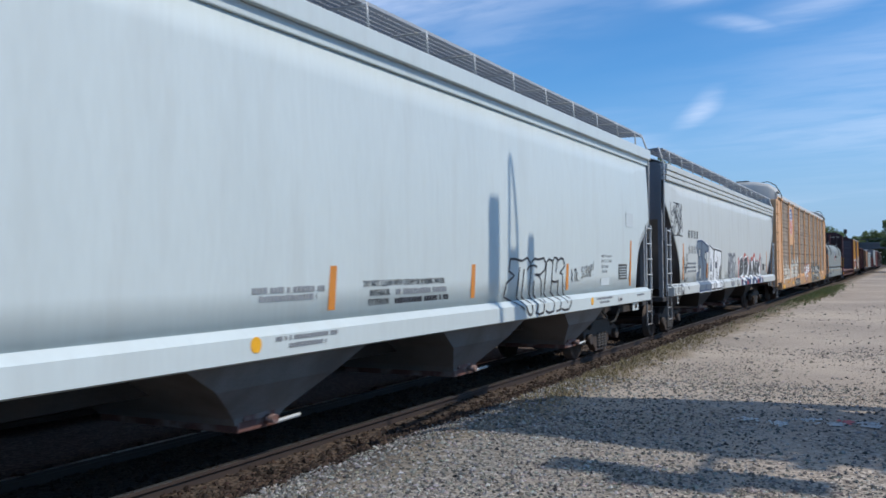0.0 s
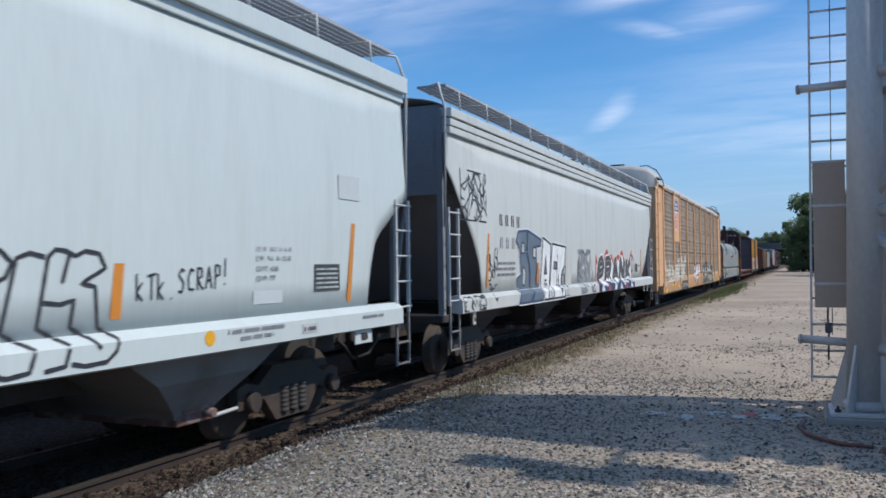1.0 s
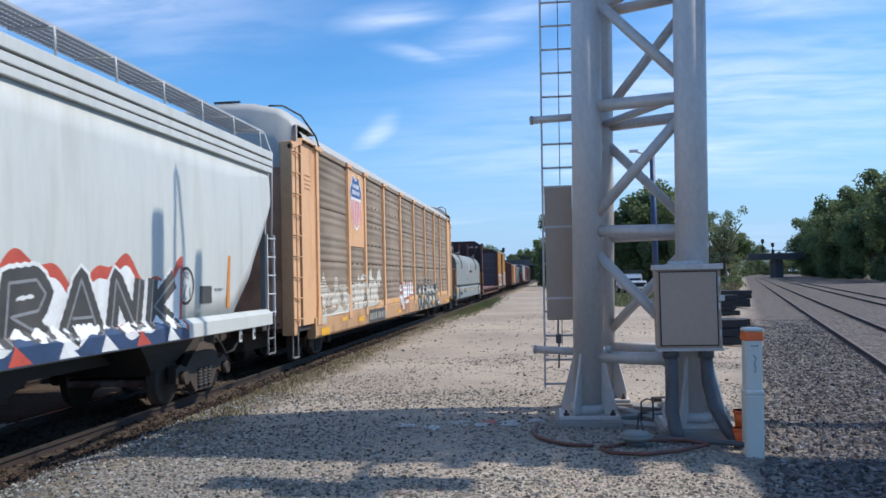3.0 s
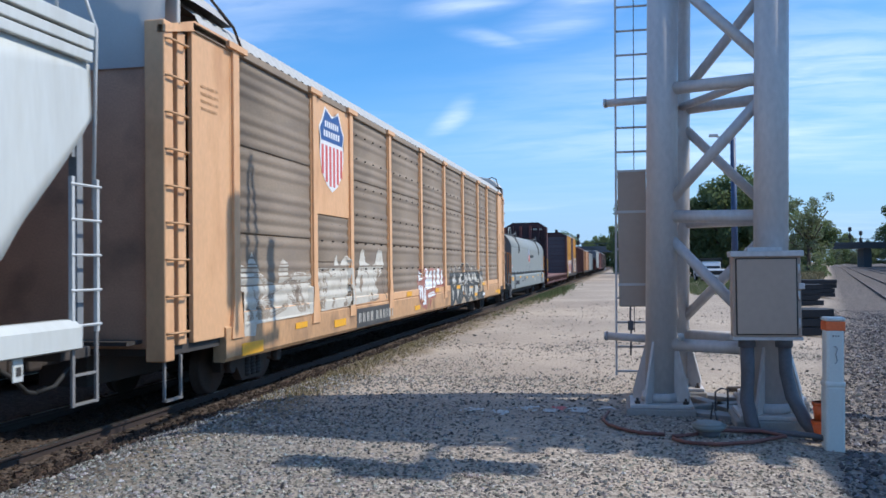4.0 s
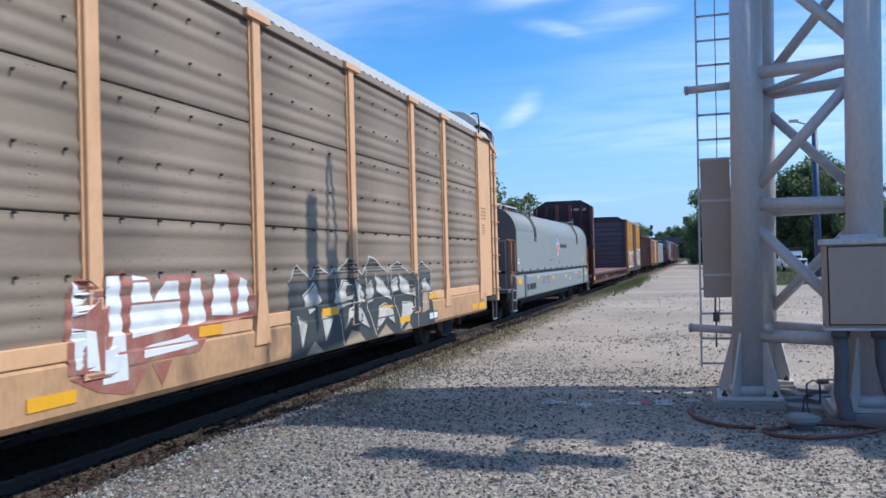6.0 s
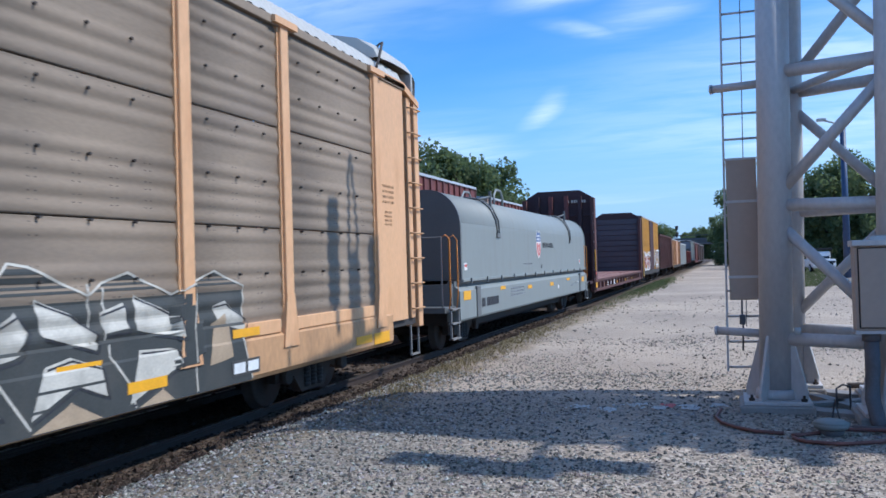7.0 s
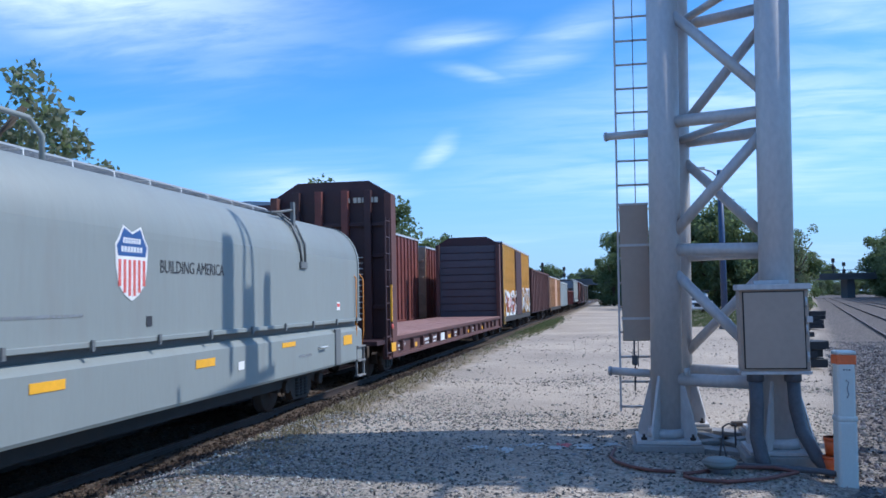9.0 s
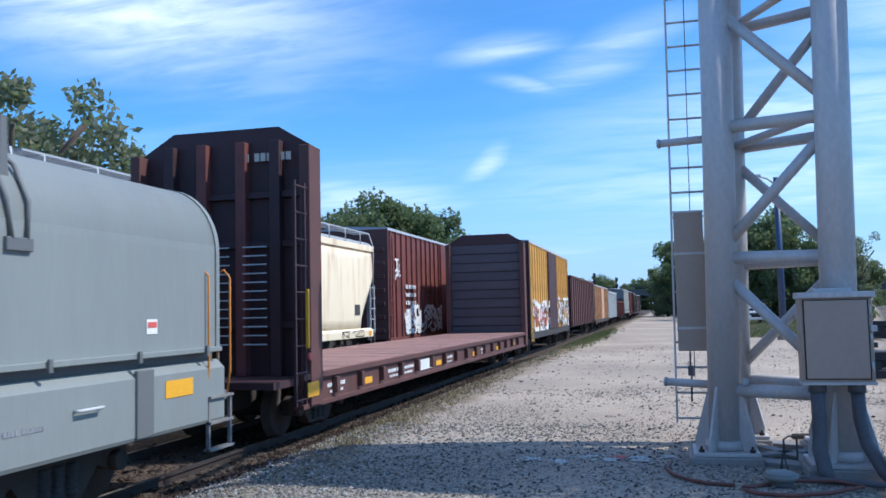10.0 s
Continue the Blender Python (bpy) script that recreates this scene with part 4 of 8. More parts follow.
def autorack(u0, length):
    car = car_root("autorack", "enclosed auto carrier with buff orange posts and weathered ribbed panels", u0)
    zb, zt = 1.16, 5.12
    posts = [1.95, 5.2, 7.35, 10.34, 13.59, 16.75, 19.9, 23.02, 25.23, 28.33]
    for sx in (1, -1):
        # side sill
        prof = [(1.40, 0.62), (1.56, 0.62), (1.60, 0.68), (1.60, 1.10), (1.56, 1.14), (1.40, 1.14)]
        part("side_sill", extrude(B(), [(sx * a, b) for a, b in prof], "y", 1.6, length - 1.6), M["orange_dark"], car)
        part("top_chord", box(B(), min(sx * 1.48, sx * 1.60), 0.7, zt - 0.02, max(sx * 1.48, sx * 1.60), length - 0.7, zt + 0.10, 0.012), M["panel"], car)
        pm = None
        for y in posts:
            bm = box(B(), min(sx * 1.50, sx * 1.62), -0.10, zb + 0.45, max(sx * 1.50, sx * 1.62), 0.10, zt + 0.02, 0.012)
            extrude(bm, [(-0.10, zb + 0.46), (0.10, zb + 0.46), (0.20, zb - 0.22), (-0.20, zb - 0.22)], "x", sx * 1.50, sx * 1.625)
            box(bm, min(sx * 1.50, sx * 1.568), -0.135, zb + 0.02, max(sx * 1.50, sx * 1.577), 0.135, zt)
            box(bm, min(sx * 1.5, sx * 1.66), -0.30, zt, max(sx * 1.5, sx * 1.66), 0.30, zt + 0.09)
            if pm is None:
                pm = part("side_post", bm, M["orange"], car, "buff orange post with a flared foot", m=pose(0, y, 0))
            else:
                bm.free()
                again(pm, pose(0, y, 0))
        for a, b in zip(posts, posts[1:]):
            lo, hi = zb, zt - 0.02
            logo = a == posts[1]
            if logo:
                part("emblem_panel", box(B(), min(sx * 1.53, sx * 1.575), a + 0.1, 2.95, max(sx * 1.53, sx * 1.575), b - 0.1, hi), M["orange"], car, "buff orange plate")
                hi = 2.94
            n = 3 if not logo else 2
            for i in range(n):
                z0, z1 = lo + (hi - lo) * i / n, lo + (hi - lo) * (i + 1) / n - 0.012
                bm = B()
                strip(bm, [(sx * q, z) for q, z in ribbed_line(z0, z1, 1.538, 0.021)], "y", a + 0.09, b - 0.09, 0.004, True)
                part("ribbed_panel", bm, M["panel"], car)
            part("kick_rail", box(B(), min(sx * 1.52, sx * 1.59), a + 0.22, zb - 0.02, max(sx * 1.52, sx * 1.59), b - 0.22, zb + 0.15, 0.01), M["orange"], car)
            if sx > 0 and b > 6:
                bm = B()
                for yy in np.arange(a + 0.45, b - 0.3, 0.62):
                    for zz in (1.9, 2.45, 3.05, 3.65, 4.25, 4.75):
                        if not logo or zz < 2.8:
                            tube(bm, (1.55, yy, zz), (1.592, yy, zz), 0.016, 6)
                tagged(part("bolt", bm, M["under"], car), kind="stuff")
                # rows of small vent holes pressed through the sheet
                bm = B()
                for yy in (0.5, 0.58, 0.98, 1.06, 1.5, 1.58, 2.0, 2.08, 2.5, 2.58):
                    if a + yy > b - 0.35:
                        continue
                    for k in range(26):
                        zz = lo + 0.3 + k * RIB / 2
                        if zz > hi - 0.15 or (k // 6) % 2 and yy > 1.2:
                            continue
                        xx = rib_x(zz) + 0.002
                        h = 0.014
                        bm.faces.new([bm.verts.new(q) for q in ((xx, a + yy - h, zz - h), (xx, a + yy + h, zz - h), (xx, a + yy + h, zz + h), (xx, a + yy - h, zz + h))])
                tagged(part("vent_hole", bm, M["under"], car), kind="stuff")
        # end bays: closed orange sheet, corner post
        for e in (0, 1):
            f = (lambda v: v) if e == 0 else (lambda v: length - v)
            p0, p1 = (0.72, 1.95) if e == 0 else (0.78, 1.92)
            part("end_bay", box(B(), min(sx * 1.50, sx * 1.57), min(f(p0), f(p1)), 0.98, max(sx * 1.50, sx * 1.57), max(f(p0), f(p1)), zt + 0.02, 0.01), M["orange"], car)
            bm = box(B(), min(sx * 1.30, sx * 1.58), min(f(0.0), f(0.22)), 0.80, max(sx * 1.30, sx * 1.58), max(f(0.0), f(0.22)), zt - 0.05, 0.02)
            box(bm, min(sx * 1.48, sx * 1.56), min(f(0.36), f(0.56)), 0.98, max(sx * 1.48, sx * 1.56), max(f(0.36), f(0.56)), zt - 0.1, 0.015)
            part("corner_post", bm, M["orange"], car)
            g = part("grab_iron", bent(B(), [(sx * 1.56, f(0.02), 0), (sx * 1.63, f(0.04), 0), (sx * 1.63, f(0.5), 0), (sx * 1.55, f(0.54), 0)], 0.016, 6), M["orange_dark"], car, m=pose(0, 0, 1.15))
            for i in range(1, 9):
                again(g, pose(0, 0, 1.15 + i * 0.46))
            part("eave_plate", extrude(B(), [(f(0.0), zt - 0.22), (f(0.0), zt - 0.12), (f(0.75), zt + 0.12), (f(2.0), zt + 0.12), (f(2.0), zt + 0.0), (f(0.8), zt + 0.0)], "x", sx * 1.49, sx * 1.60), M["orange"], car)
            bm = B()
            for yy in (0.1, 0.5):
                box(bm, sx * 1.5 - 0.015, f(yy) - 0.02, 0.3, sx * 1.5 + 0.015, f(yy) + 0.02, 0.85)
            box(bm, sx * 1.5 - 0.03, min(f(0.1), f(0.5)), 0.29, sx * 1.5 + 0.03, max(f(0.1), f(0.5)), 0.32)
            part("sill_step", bm, M["step_steel"], car)
    # roof: ribbed sheet on a low arch
    arc = [(-1.60, zt + 0.08), (-1.52, zt + 0.24), (-1.22, zt + 0.46), (-0.6, zt + 0.60), (0, zt + 0.64), (0.6, zt + 0.60), (1.22, zt + 0.46), (1.52, zt + 0.24), (1.60, zt + 0.08)]
    bm = B()
    ys, y = [], 0.9
    while y < length - 0.9:
        ys += [(y, 0.0), (y + 0.07, 0.03), (y + 0.16, 0.03), (y + 0.23, 0.0)]
        y += 0.30
    cols = [[bm.verts.new((x, y, z + h)) for x, z in arc] for y, h in ys]
    for a, b in zip(cols, cols[1:]):
        for k in range(len(arc) - 1):
            bm.faces.new((a[k], b[k], b[k + 1], a[k + 1]))
    part("roof", bm, M["roof_white"], car)
    for e in (0, 1):
        f = (lambda v: v) if e == 0 else (lambda v: length - v)
        # folded end doors and the domed end of the roof
        part("end_door", box(B(), -1.5, min(f(0.10), f(0.22)), 0.95, 1.5, max(f(0.10), f(0.22)), zt - 0.1, 0.02), M["brown_end"], car)
        bm, last = B(), None
        for v, k in ((0.07, -1), (0.07, 0.70), (0.16, 0.86), (0.40, 0.97), (0.75, 1.0), (1.2, 1.0), (1.9, 0.92)):
            row = [bm.verts.new((x * (0.955 + 0.03 * max(k, 0)), f(v), zt - 0.62 if k < 0 else zt - 0.30 + (z + 0.30 - zt + 0.30) * (0.35 + 0.65 * k))) for x, z in arc]
            if last:
                for i in range(len(arc) - 1):
                    bm.faces.new((last[i], row[i], row[i + 1], last[i + 1])).smooth = True
            last = row
        bm.faces.new(last)
        part("end_hood", bm, M["roof_white"], car, "chalky white domed roof end")
        part("roof_rail", bent(B(), [(0.9, f(0.5), zt + 0.84), (1.15, f(0.75), zt + 0.88), (1.42, f(1.3), zt + 0.74), (1.60, f(1.9), zt + 0.34), (1.62, f(2.1), zt + 0.10)], 0.022, 6), M["under"], car)
        part("roof_bracket", box(B(), 1.36, min(f(0.30), f(0.38)), zt - 0.05, 1.60, max(f(0.30), f(0.38)), zt + 0.36, 0.02), M["roof_white"], car)
        part("brake_platform", box(B(), -1.2, min(f(-0.25), f(0.1)), 1.02, 1.2, max(f(-0.25), f(0.1)), 1.07), M["under"], car)
        coupler(car, f(0.0), -1 if e == 0 else 1)
        truck_at(car, f(3.6))
    part("deck", box(B(), -1.5, 0.15, 0.86, 1.5, length - 0.15, 1.04), M["under"], car)
    part("centre_sill", box(B(), -0.35, 0.2, 0.45, 0.35, length - 0.2, 0.9), M["under"], car)
    shield(car, 1.578, posts[1] + 1.02, 3.40, 1.45, 1.62)
    part("roof_aerial", tube(box(B(), -0.3, 0.3, zt + 0.90, 0.3, 0.36, zt + 0.94), (0, 0.33, zt + 0.5), (0, 0.33, zt + 0.92), 0.02, 8), M["under"], car)
    return car


rack = autorack(44.35, 30.45)


# ---- the coil car ----
def coil_car(u0, length):
    car = car_root("coil_car", "light grey covered coil steel car with a rounded hood", u0)
    y0, y1 = 1.0, length - 0.35
    prof = [(1.56, 1.58), (1.56, 2.75)] + [(1.56 - 0.75 + 0.75 * math.cos(a), 2.75 + 0.82 * math.sin(a)) for a in np.linspace(0.1, math.pi / 2, 10)]
    prof = prof + [(-x, z) for x, z in prof[::-1]]
    bm = extrude(B(), prof, "y", y0, y1, True)
    bm.normal_update()
    for f in bm.faces:
        if abs(f.normal.y) > 0.9 or abs(f.normal.z) > 0.99 and f.calc_center_median().z < 2 or abs(f.normal.x) > 0.99:
            f.smooth = False
    hood = part("hood", bm, M["coil"], car, "rounded light grey hood")
    # the near hood end is painted darker for its shade, the other end is not
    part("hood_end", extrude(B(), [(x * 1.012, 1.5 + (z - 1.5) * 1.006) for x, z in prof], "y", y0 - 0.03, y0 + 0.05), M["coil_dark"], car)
    part("hood_end", extrude(B(), [(x * 1.012, 1.5 + (z - 1.5) * 1.006) for x, z in prof], "y", y1 - 0.05, y1 + 0.03), M["coil"], car)
    for sx in (1, -1):
        part("hood_flange", box(B(), min(sx * 1.5, sx * 1.62), y0 - 0.02, 1.54, max(sx * 1.5, sx * 1.62), y1 + 0.02, 1.60, 0.008), M["coil"], car)
        part("side_sill", extrude(B(), [(sx * 1.30, 0.70), (sx * 1.58, 0.70), (sx * 1.60, 0.74), (sx * 1.60, 1.34), (sx * 1.50, 1.44), (sx * 1.30, 1.44)], "y", 0.75, length - 0.25), M["coil"], car)
        # dark box standing in for the shade below the hood's lip
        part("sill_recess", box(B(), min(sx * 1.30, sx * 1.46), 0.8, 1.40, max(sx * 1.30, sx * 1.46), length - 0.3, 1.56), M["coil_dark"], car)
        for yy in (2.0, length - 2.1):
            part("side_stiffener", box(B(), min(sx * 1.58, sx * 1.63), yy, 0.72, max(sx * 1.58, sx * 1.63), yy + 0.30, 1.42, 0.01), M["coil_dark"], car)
    for yy in (4.25, length - 3.75):
        bm = B()
        for q in (-0.13, 0.13):
            bent(bm, [(1.58, yy + q * 0.7, 2.66), (1.56, yy + q, 3.0), (1.40, yy + q, 3.34), (1.12, yy + q, 3.56), (0.7, yy + q, 3.62)], 0.024, 6)
        bent(bm, [(1.22, yy - 0.62, 3.52), (1.30, yy - 0.3, 3.56), (1.40, yy, 3.62)], 0.026, 6)
        box(bm, 1.54, yy - 0.16, 2.56, 1.60, yy + 0.16, 2.68, 0.01)
        extrude(bm, [(yy - 0.06, 3.0), (yy + 0.06, 3.0), (yy + 0.02, 3.75), (yy - 0.06, 3.75)], "x", 1.36, 1.42)
        part("lifting_bracket", bm, M["coil_dark"], car)
    bm = bent(B(), [(0.5, 8.0, 3.55), (0.5, 8.0, 3.95), (0.5, 8.25, 4.12), (0.5, 8.75, 4.12), (0.5, 9.0, 3.95), (0.5, 9.0, 3.55)], 0.035, 8)
    bent(bm, [(-0.5, 8.0, 3.55), (-0.5, 8.0, 3.95), (-0.5, 8.25, 4.12), (-0.5, 8.75, 4.12), (-0.5, 9.0, 3.95), (-0.5, 9.0, 3.55)], 0.035, 8)
    part("lifting_hoop", bm, M["coil"], car)
    bm = B()
    for yy in np.arange(y0 + 0.5, y1, 1.1):
        box(bm, 0.55, yy, 3.56, 0.66, yy + 0.14, 3.62)
    part("hood_clip", bm, M["dull_steel"], car)
    # dark block added to fill the gap with the black of the underside shade
    part("underframe", box(B(), -1.1, 3.4, 0.42, 1.1, length - 3.4, 0.90, 0.02), M["under"], car)
    for e in (0, 1):
        f = (lambda v: v) if e == 0 else (lambda v: length - v)
        bm = box(B(), -1.5, min(f(0.0), f(0.9)), 0.92, 1.5, max(f(0.0), f(0.9)), 1.04, 0.01)
        box(bm, -1.45, min(f(0.62), f(0.74)), 1.0, 1.45, max(f(0.62), f(0.74)), 1.5)
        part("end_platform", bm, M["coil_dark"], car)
        bm = B()
        for yy in (0.10, 0.62):
            bent(bm, [(1.56, f(yy), 1.0), (1.60, f(yy), 1.3), (1.60, f(yy), 2.45), (1.52, f(yy), 2.55), (1.42, f(yy), 2.50), (1.42, f(yy), 1.0)], 0.014, 6)
        part("handrail", bm, M["orange_tape"], car, "orange grab rails")
        bm = B()
        tube(bm, (-1.4, f(0.08), 2.5), (1.42, f(0.08), 2.5), 0.018, 6)
        for xx in (-1.4, -0.5, 0.5, 1.42):
            tube(bm, (xx, f(0.08), 1.0), (xx, f(0.08), 2.5), 0.018, 6)
        part("end_railing", bm, M["step_steel"], car)
        bm = B()
        for yy in (0.10, 0.62):
            box(bm, 1.57, f(yy) - 0.02, 0.36, 1.61, f(yy) + 0.02, 1.0)
        for zz in (0.36, 0.68, 0.98):
            box(bm, 1.54, min(f(0.08), f(0.64)), zz, 1.64, max(f(0.08), f(0.64)), zz + 0.03)
        part("sill_step", bm, M["step_steel"], car)
        coupler(car, f(0.0), -1 if e == 0 else 1)
        truck_at(car, f(2.6))
    part("centre_sill", box(B(), -1.2, 1.0, 0.60, 1.2, length - 1.0, 1.0), M["under"], car)
    shield(car, 1.562, 9.14, 2.02, 0.68, 0.86)
    return car


coil = coil_car(76.35, 18.45)


# ---- the bulkhead flat car ----
def bulkhead(car, y, face):
    """A high steel bulkhead: sheet, frame, uprights and crosspieces; face is the way its ribbed side looks."""
    top, sh = 5.02, 4.66
    prof = [(-1.55, 0.98), (1.55, 0.98), (1.55, sh), (0.95, top), (-0.95, top), (-1.55, sh)]
    plate = part("bulkhead_plate", extrude(B(), prof, "y", y - 0.03, y + 0.03), M["bulkhead"], car)
    for sx in (1, -1):
        part("bulkhead_post", box(B(), min(sx * 1.42, sx * 1.60), y - 0.30, 0.55, max(sx * 1.42, sx * 1.60), y + 0.16, sh - 0.02, 0.015), M["maroon_grime_shade"], plate)
    for xx in (-0.95, -0.35, 0.35, 0.95):
        part("upright", box(B(), xx - 0.09, min(y, y + face * 0.2), 1.0, xx + 0.09, max(y, y + face * 0.2), top - 0.25, 0.01), M["bulkhead"] if abs(xx) > 0.5 else M["maroon"], plate)
    for zz in (1.75, 3.05, 3.85):
        part("crosspiece", box(B(), -1.5, min(y, y + face * 0.12), zz, 1.5, max(y, y + face * 0.12), zz + 0.10, 0.01), M["bulkhead"], plate)
    for k in range(10):
        part("plank", box(B(), -1.42, min(y - face * 0.03, y - face * 0.11), 1.0 + k * 0.36, 1.42, max(y - face * 0.03, y - face * 0.11), 1.0 + k * 0.36 + 0.33, 0.01), M["slate_plank"], plate)
    return plate


def flat_car(u0, length):
    car = car_root("bulkhead_flat_car", "empty oxide-red bulkhead flat car with a plank deck", u0)
    for sx in (1, -1):
        prof = [(1.40, 0.52), (1.56, 0.52), (1.56, 0.58), (1.50, 0.60), (1.50, 0.94), (1.58, 0.96), (1.58, 1.05), (1.40, 1.05)]
        part("side_sill", extrude(B(), [(sx * a, b) for a, b in prof], "y", 0.9, length - 0.3), M["maroon_grime_shade"], car)
        for k in range(16):
            yy = 2.2 + k * (length - 3.6) / 16
            part("stake_pocket", box(B(), min(sx * 1.50, sx * 1.60), yy, 0.66, max(sx * 1.50, sx * 1.60), yy + 0.14, 0.92, 0.01), M["maroon_grime_shade"], car)
    n = int((length - 2.2) / 0.30)
    for k in range(n):
        yy = 1.7 + k * 0.30
        part("deck_plank", box(B(), -1.55, yy, 1.0, 1.55, yy + 0.285, 1.065 + random.uniform(0, 0.006)), M["maroon_deck"], car)
    bulkhead(car, 1.42, -1)
    bulkhead(car, length - 0.55, 1)
    part("centre_sill", box(B(), -0.4, 0.2, 0.5, 0.4, length - 0.2, 1.0), M["under"], car)
    for e in (0, 1):
        f = (lambda v: v) if e == 0 else (lambda v: length - v)
        part("end_platform", box(B(), -1.5, min(f(0.0), f(1.4)), 0.9, 1.5, max(f(0.0), f(1.4)), 1.0), M["bulkhead"], car)
        coupler(car, f(0.0), -1 if e == 0 else 1)
        truck_at(car, f(2.6))
    ladder(car, 1.56, 0.62, 0.6, 4.0, 0.36, 9, material=M["bulkhead"])
    part("hand_hold", box(B(), 1.60, 0.92, 1.45, 1.64, 0.98, 2.35), M["yellow_tape"], car, "yellow painted grab bar")
    # pale bars drawn as the bright sky seen through gaps between the planks
    bm = B()
    for k in range(12):
        zz = 1.5 + k * 0.14
        for xx in (-0.65, 0.0, 0.65):
            box(bm, xx - 0.2, 1.10, zz, xx + 0.2, 1.14, zz + 0.02)
    part("brace_step", bm, M["dull_steel"], car)
    return car


flat = flat_car(96.15, 23.2)


# ---- the cars behind ----
def box_car(label, u0, length, height, paint, door_paint, ribs=True, name="box_car", x=None, group="cars of the passing train", end_paint=None, away=False):
    car = car_root(name, label, u0, x=x, group=group, away=away)
    body = part("body", box(B(), -1.50, 0.5, 1.0, 1.50, length - 0.5, height - 0.18, 0.02), paint, car)
    part("roof", extrude(B(), [(-1.56, height - 0.2), (1.56, height - 0.2), (1.54, height - 0.1), (0.0, height), (-1.54, height - 0.1)], "y", 0.45, length - 0.45), M["roof_grey"], car)
    for e in (0, 1):
        y = 0.5 if e == 0 else length - 0.5
        part("end_wall", box(B(), -1.54, y - 0.06, 0.95, 1.54, y + 0.06, height - 0.15, 0.015), end_paint or M["brown_end"], car)
        for k in range(7):
            zz = 1.2 + k * (height - 1.7) / 7
            yy = y - 0.1 if e == 0 else y + 0.04
            part("end_rib", box(B(), -1.4, yy, zz, 1.4, yy + 0.06, zz + 0.16, 0.02), end_paint or M["brown_end"], car)
        coupler(car, 0.3 if e == 0 else length - 0.3, -1 if e == 0 else 1)
        truck_at(car, 2.6 if e == 0 else length - 2.6, False)
    if ribs:
        post = None
        for sx in (1, -1):
            yy = 0.7
            while yy < length - 0.8:
                if post is None:
                    post = part("side_post", box(B(), -0.05, 0, 1.02, 0.05, 0.09, height - 0.2), paint, car, m=pose(1.52, yy, 0))
                else:
                    again(post, pose(sx * 1.52, yy, 0))
                yy += 0.72
    for sx in (1, -1):
        part("door", box(B(), min(sx * 1.5, sx * 1.60), length / 2 - 1.5, 1.0, max(sx * 1.5, sx * 1.60), length / 2 + 1.5, height - 0.25, 0.02), door_paint, car)
        part("side_sill", box(B(), min(sx * 1.35, sx * 1.56), 0.6, 0.72, max(sx * 1.35, sx * 1.56), length - 0.6, 1.02, 0.01), M["under"] if door_paint is not paint else paint, car)
    ladder(car, 1.55, 0.55, 0.6, height - 0.4, 0.4, 8, material=paint)
    part("centre_sill", box(B(), -0.4, 0.5, 0.55, 0.4, length - 0.5, 1.0), M["under"], car)
    return car


def gondola(label, u0, length, height, paint, name="gondola"):
    car = car_root(name, label, u0)
    for sx in (1, -1):
        part("side", box(B(), min(sx * 1.44, sx * 1.52), 0.4, 0.9, max(sx * 1.44, sx * 1.52), length - 0.4, height, 0.01), paint, car)
        part("top_chord", box(B(), min(sx * 1.42, sx * 1.58), 0.4, height - 0.12, max(sx * 1.42, sx * 1.58), length - 0.4, height, 0.01), paint, car)
        y = 0.6
        while y < length - 0.6:
            part("rib", box(B(), min(sx * 1.5, sx * 1.58), y, 0.92, max(sx * 1.5, sx * 1.58), y + 0.12, height - 0.1), paint, car)
            y += 1.3
    for y in (0.4, length - 0.48):
        part("end", box(B(), -1.5, y, 0.9, 1.5, y + 0.08, height), paint, car)
    part("floor", box(B(), -1.48, 0.4, 0.85, 1.48, length - 0.4, 0.95), M["under"], car)
    for e in (0, 1):
        coupler(car, 0.2 if e == 0 else length - 0.2, -1 if e == 0 else 1)
        truck_at(car, 2.3 if e == 0 else length - 2.3, False)
    return car


box_car("yellow box car with dark plug doors and graffiti along its side", 119.8, 15.6, 4.95, M["yellow_box"], M["bulkhead"], end_paint=M["bulkhead"])
gondola("oxide-red high-sided gondola car", 136.2, 17.8, 3.95, M["maroon_grime_shade"])
box_car("grimy orange box car", 154.6, 17.0, 3.95, M["orange_dark"], M["brown_end"])
gondola("white-sided gondola car with a grey load cover", 172.2, 15.0, 3.6, M["white2"])
gondola("low red gondola car", 188.0, 16.0, 2.7, M["maroon"])
covered_hopper("distant grey covered hopper car", 205.0, 16.0, M["coil"], [(0, 2.96), (1.8, 1.44)], (4.0, [(4.0, 4.2, 1.42, 1.63)], 4.2), M["coil"], 4.5, near=False)
box_car("distant dark brown box car", 222.0, 16.5, 4.6, M["maroon"], M["maroon"])
box_car("distant dark box car", 239.3, 16.5, 4.6, M["bulkhead"], M["bulkhead"])
box_car("distant dark grey box car", 256.6, 16.5, 4.4, M["under"], M["under"])
box_car("distant black box car", 274.0, 16.5, 4.6, M["under"], M["under"])


# the train on the far track, which pulls the other way
# the red car's ends take the darker oxide paint as their shade
box_car("oxide-red ribbed box car on the far track with graffiti", -15.74, 19.4, 5.26, M["maroon"], M["maroon"], end_paint=M["maroon_grime_shade"], x=XC - 4.6, group="cars of the far train", away=True)
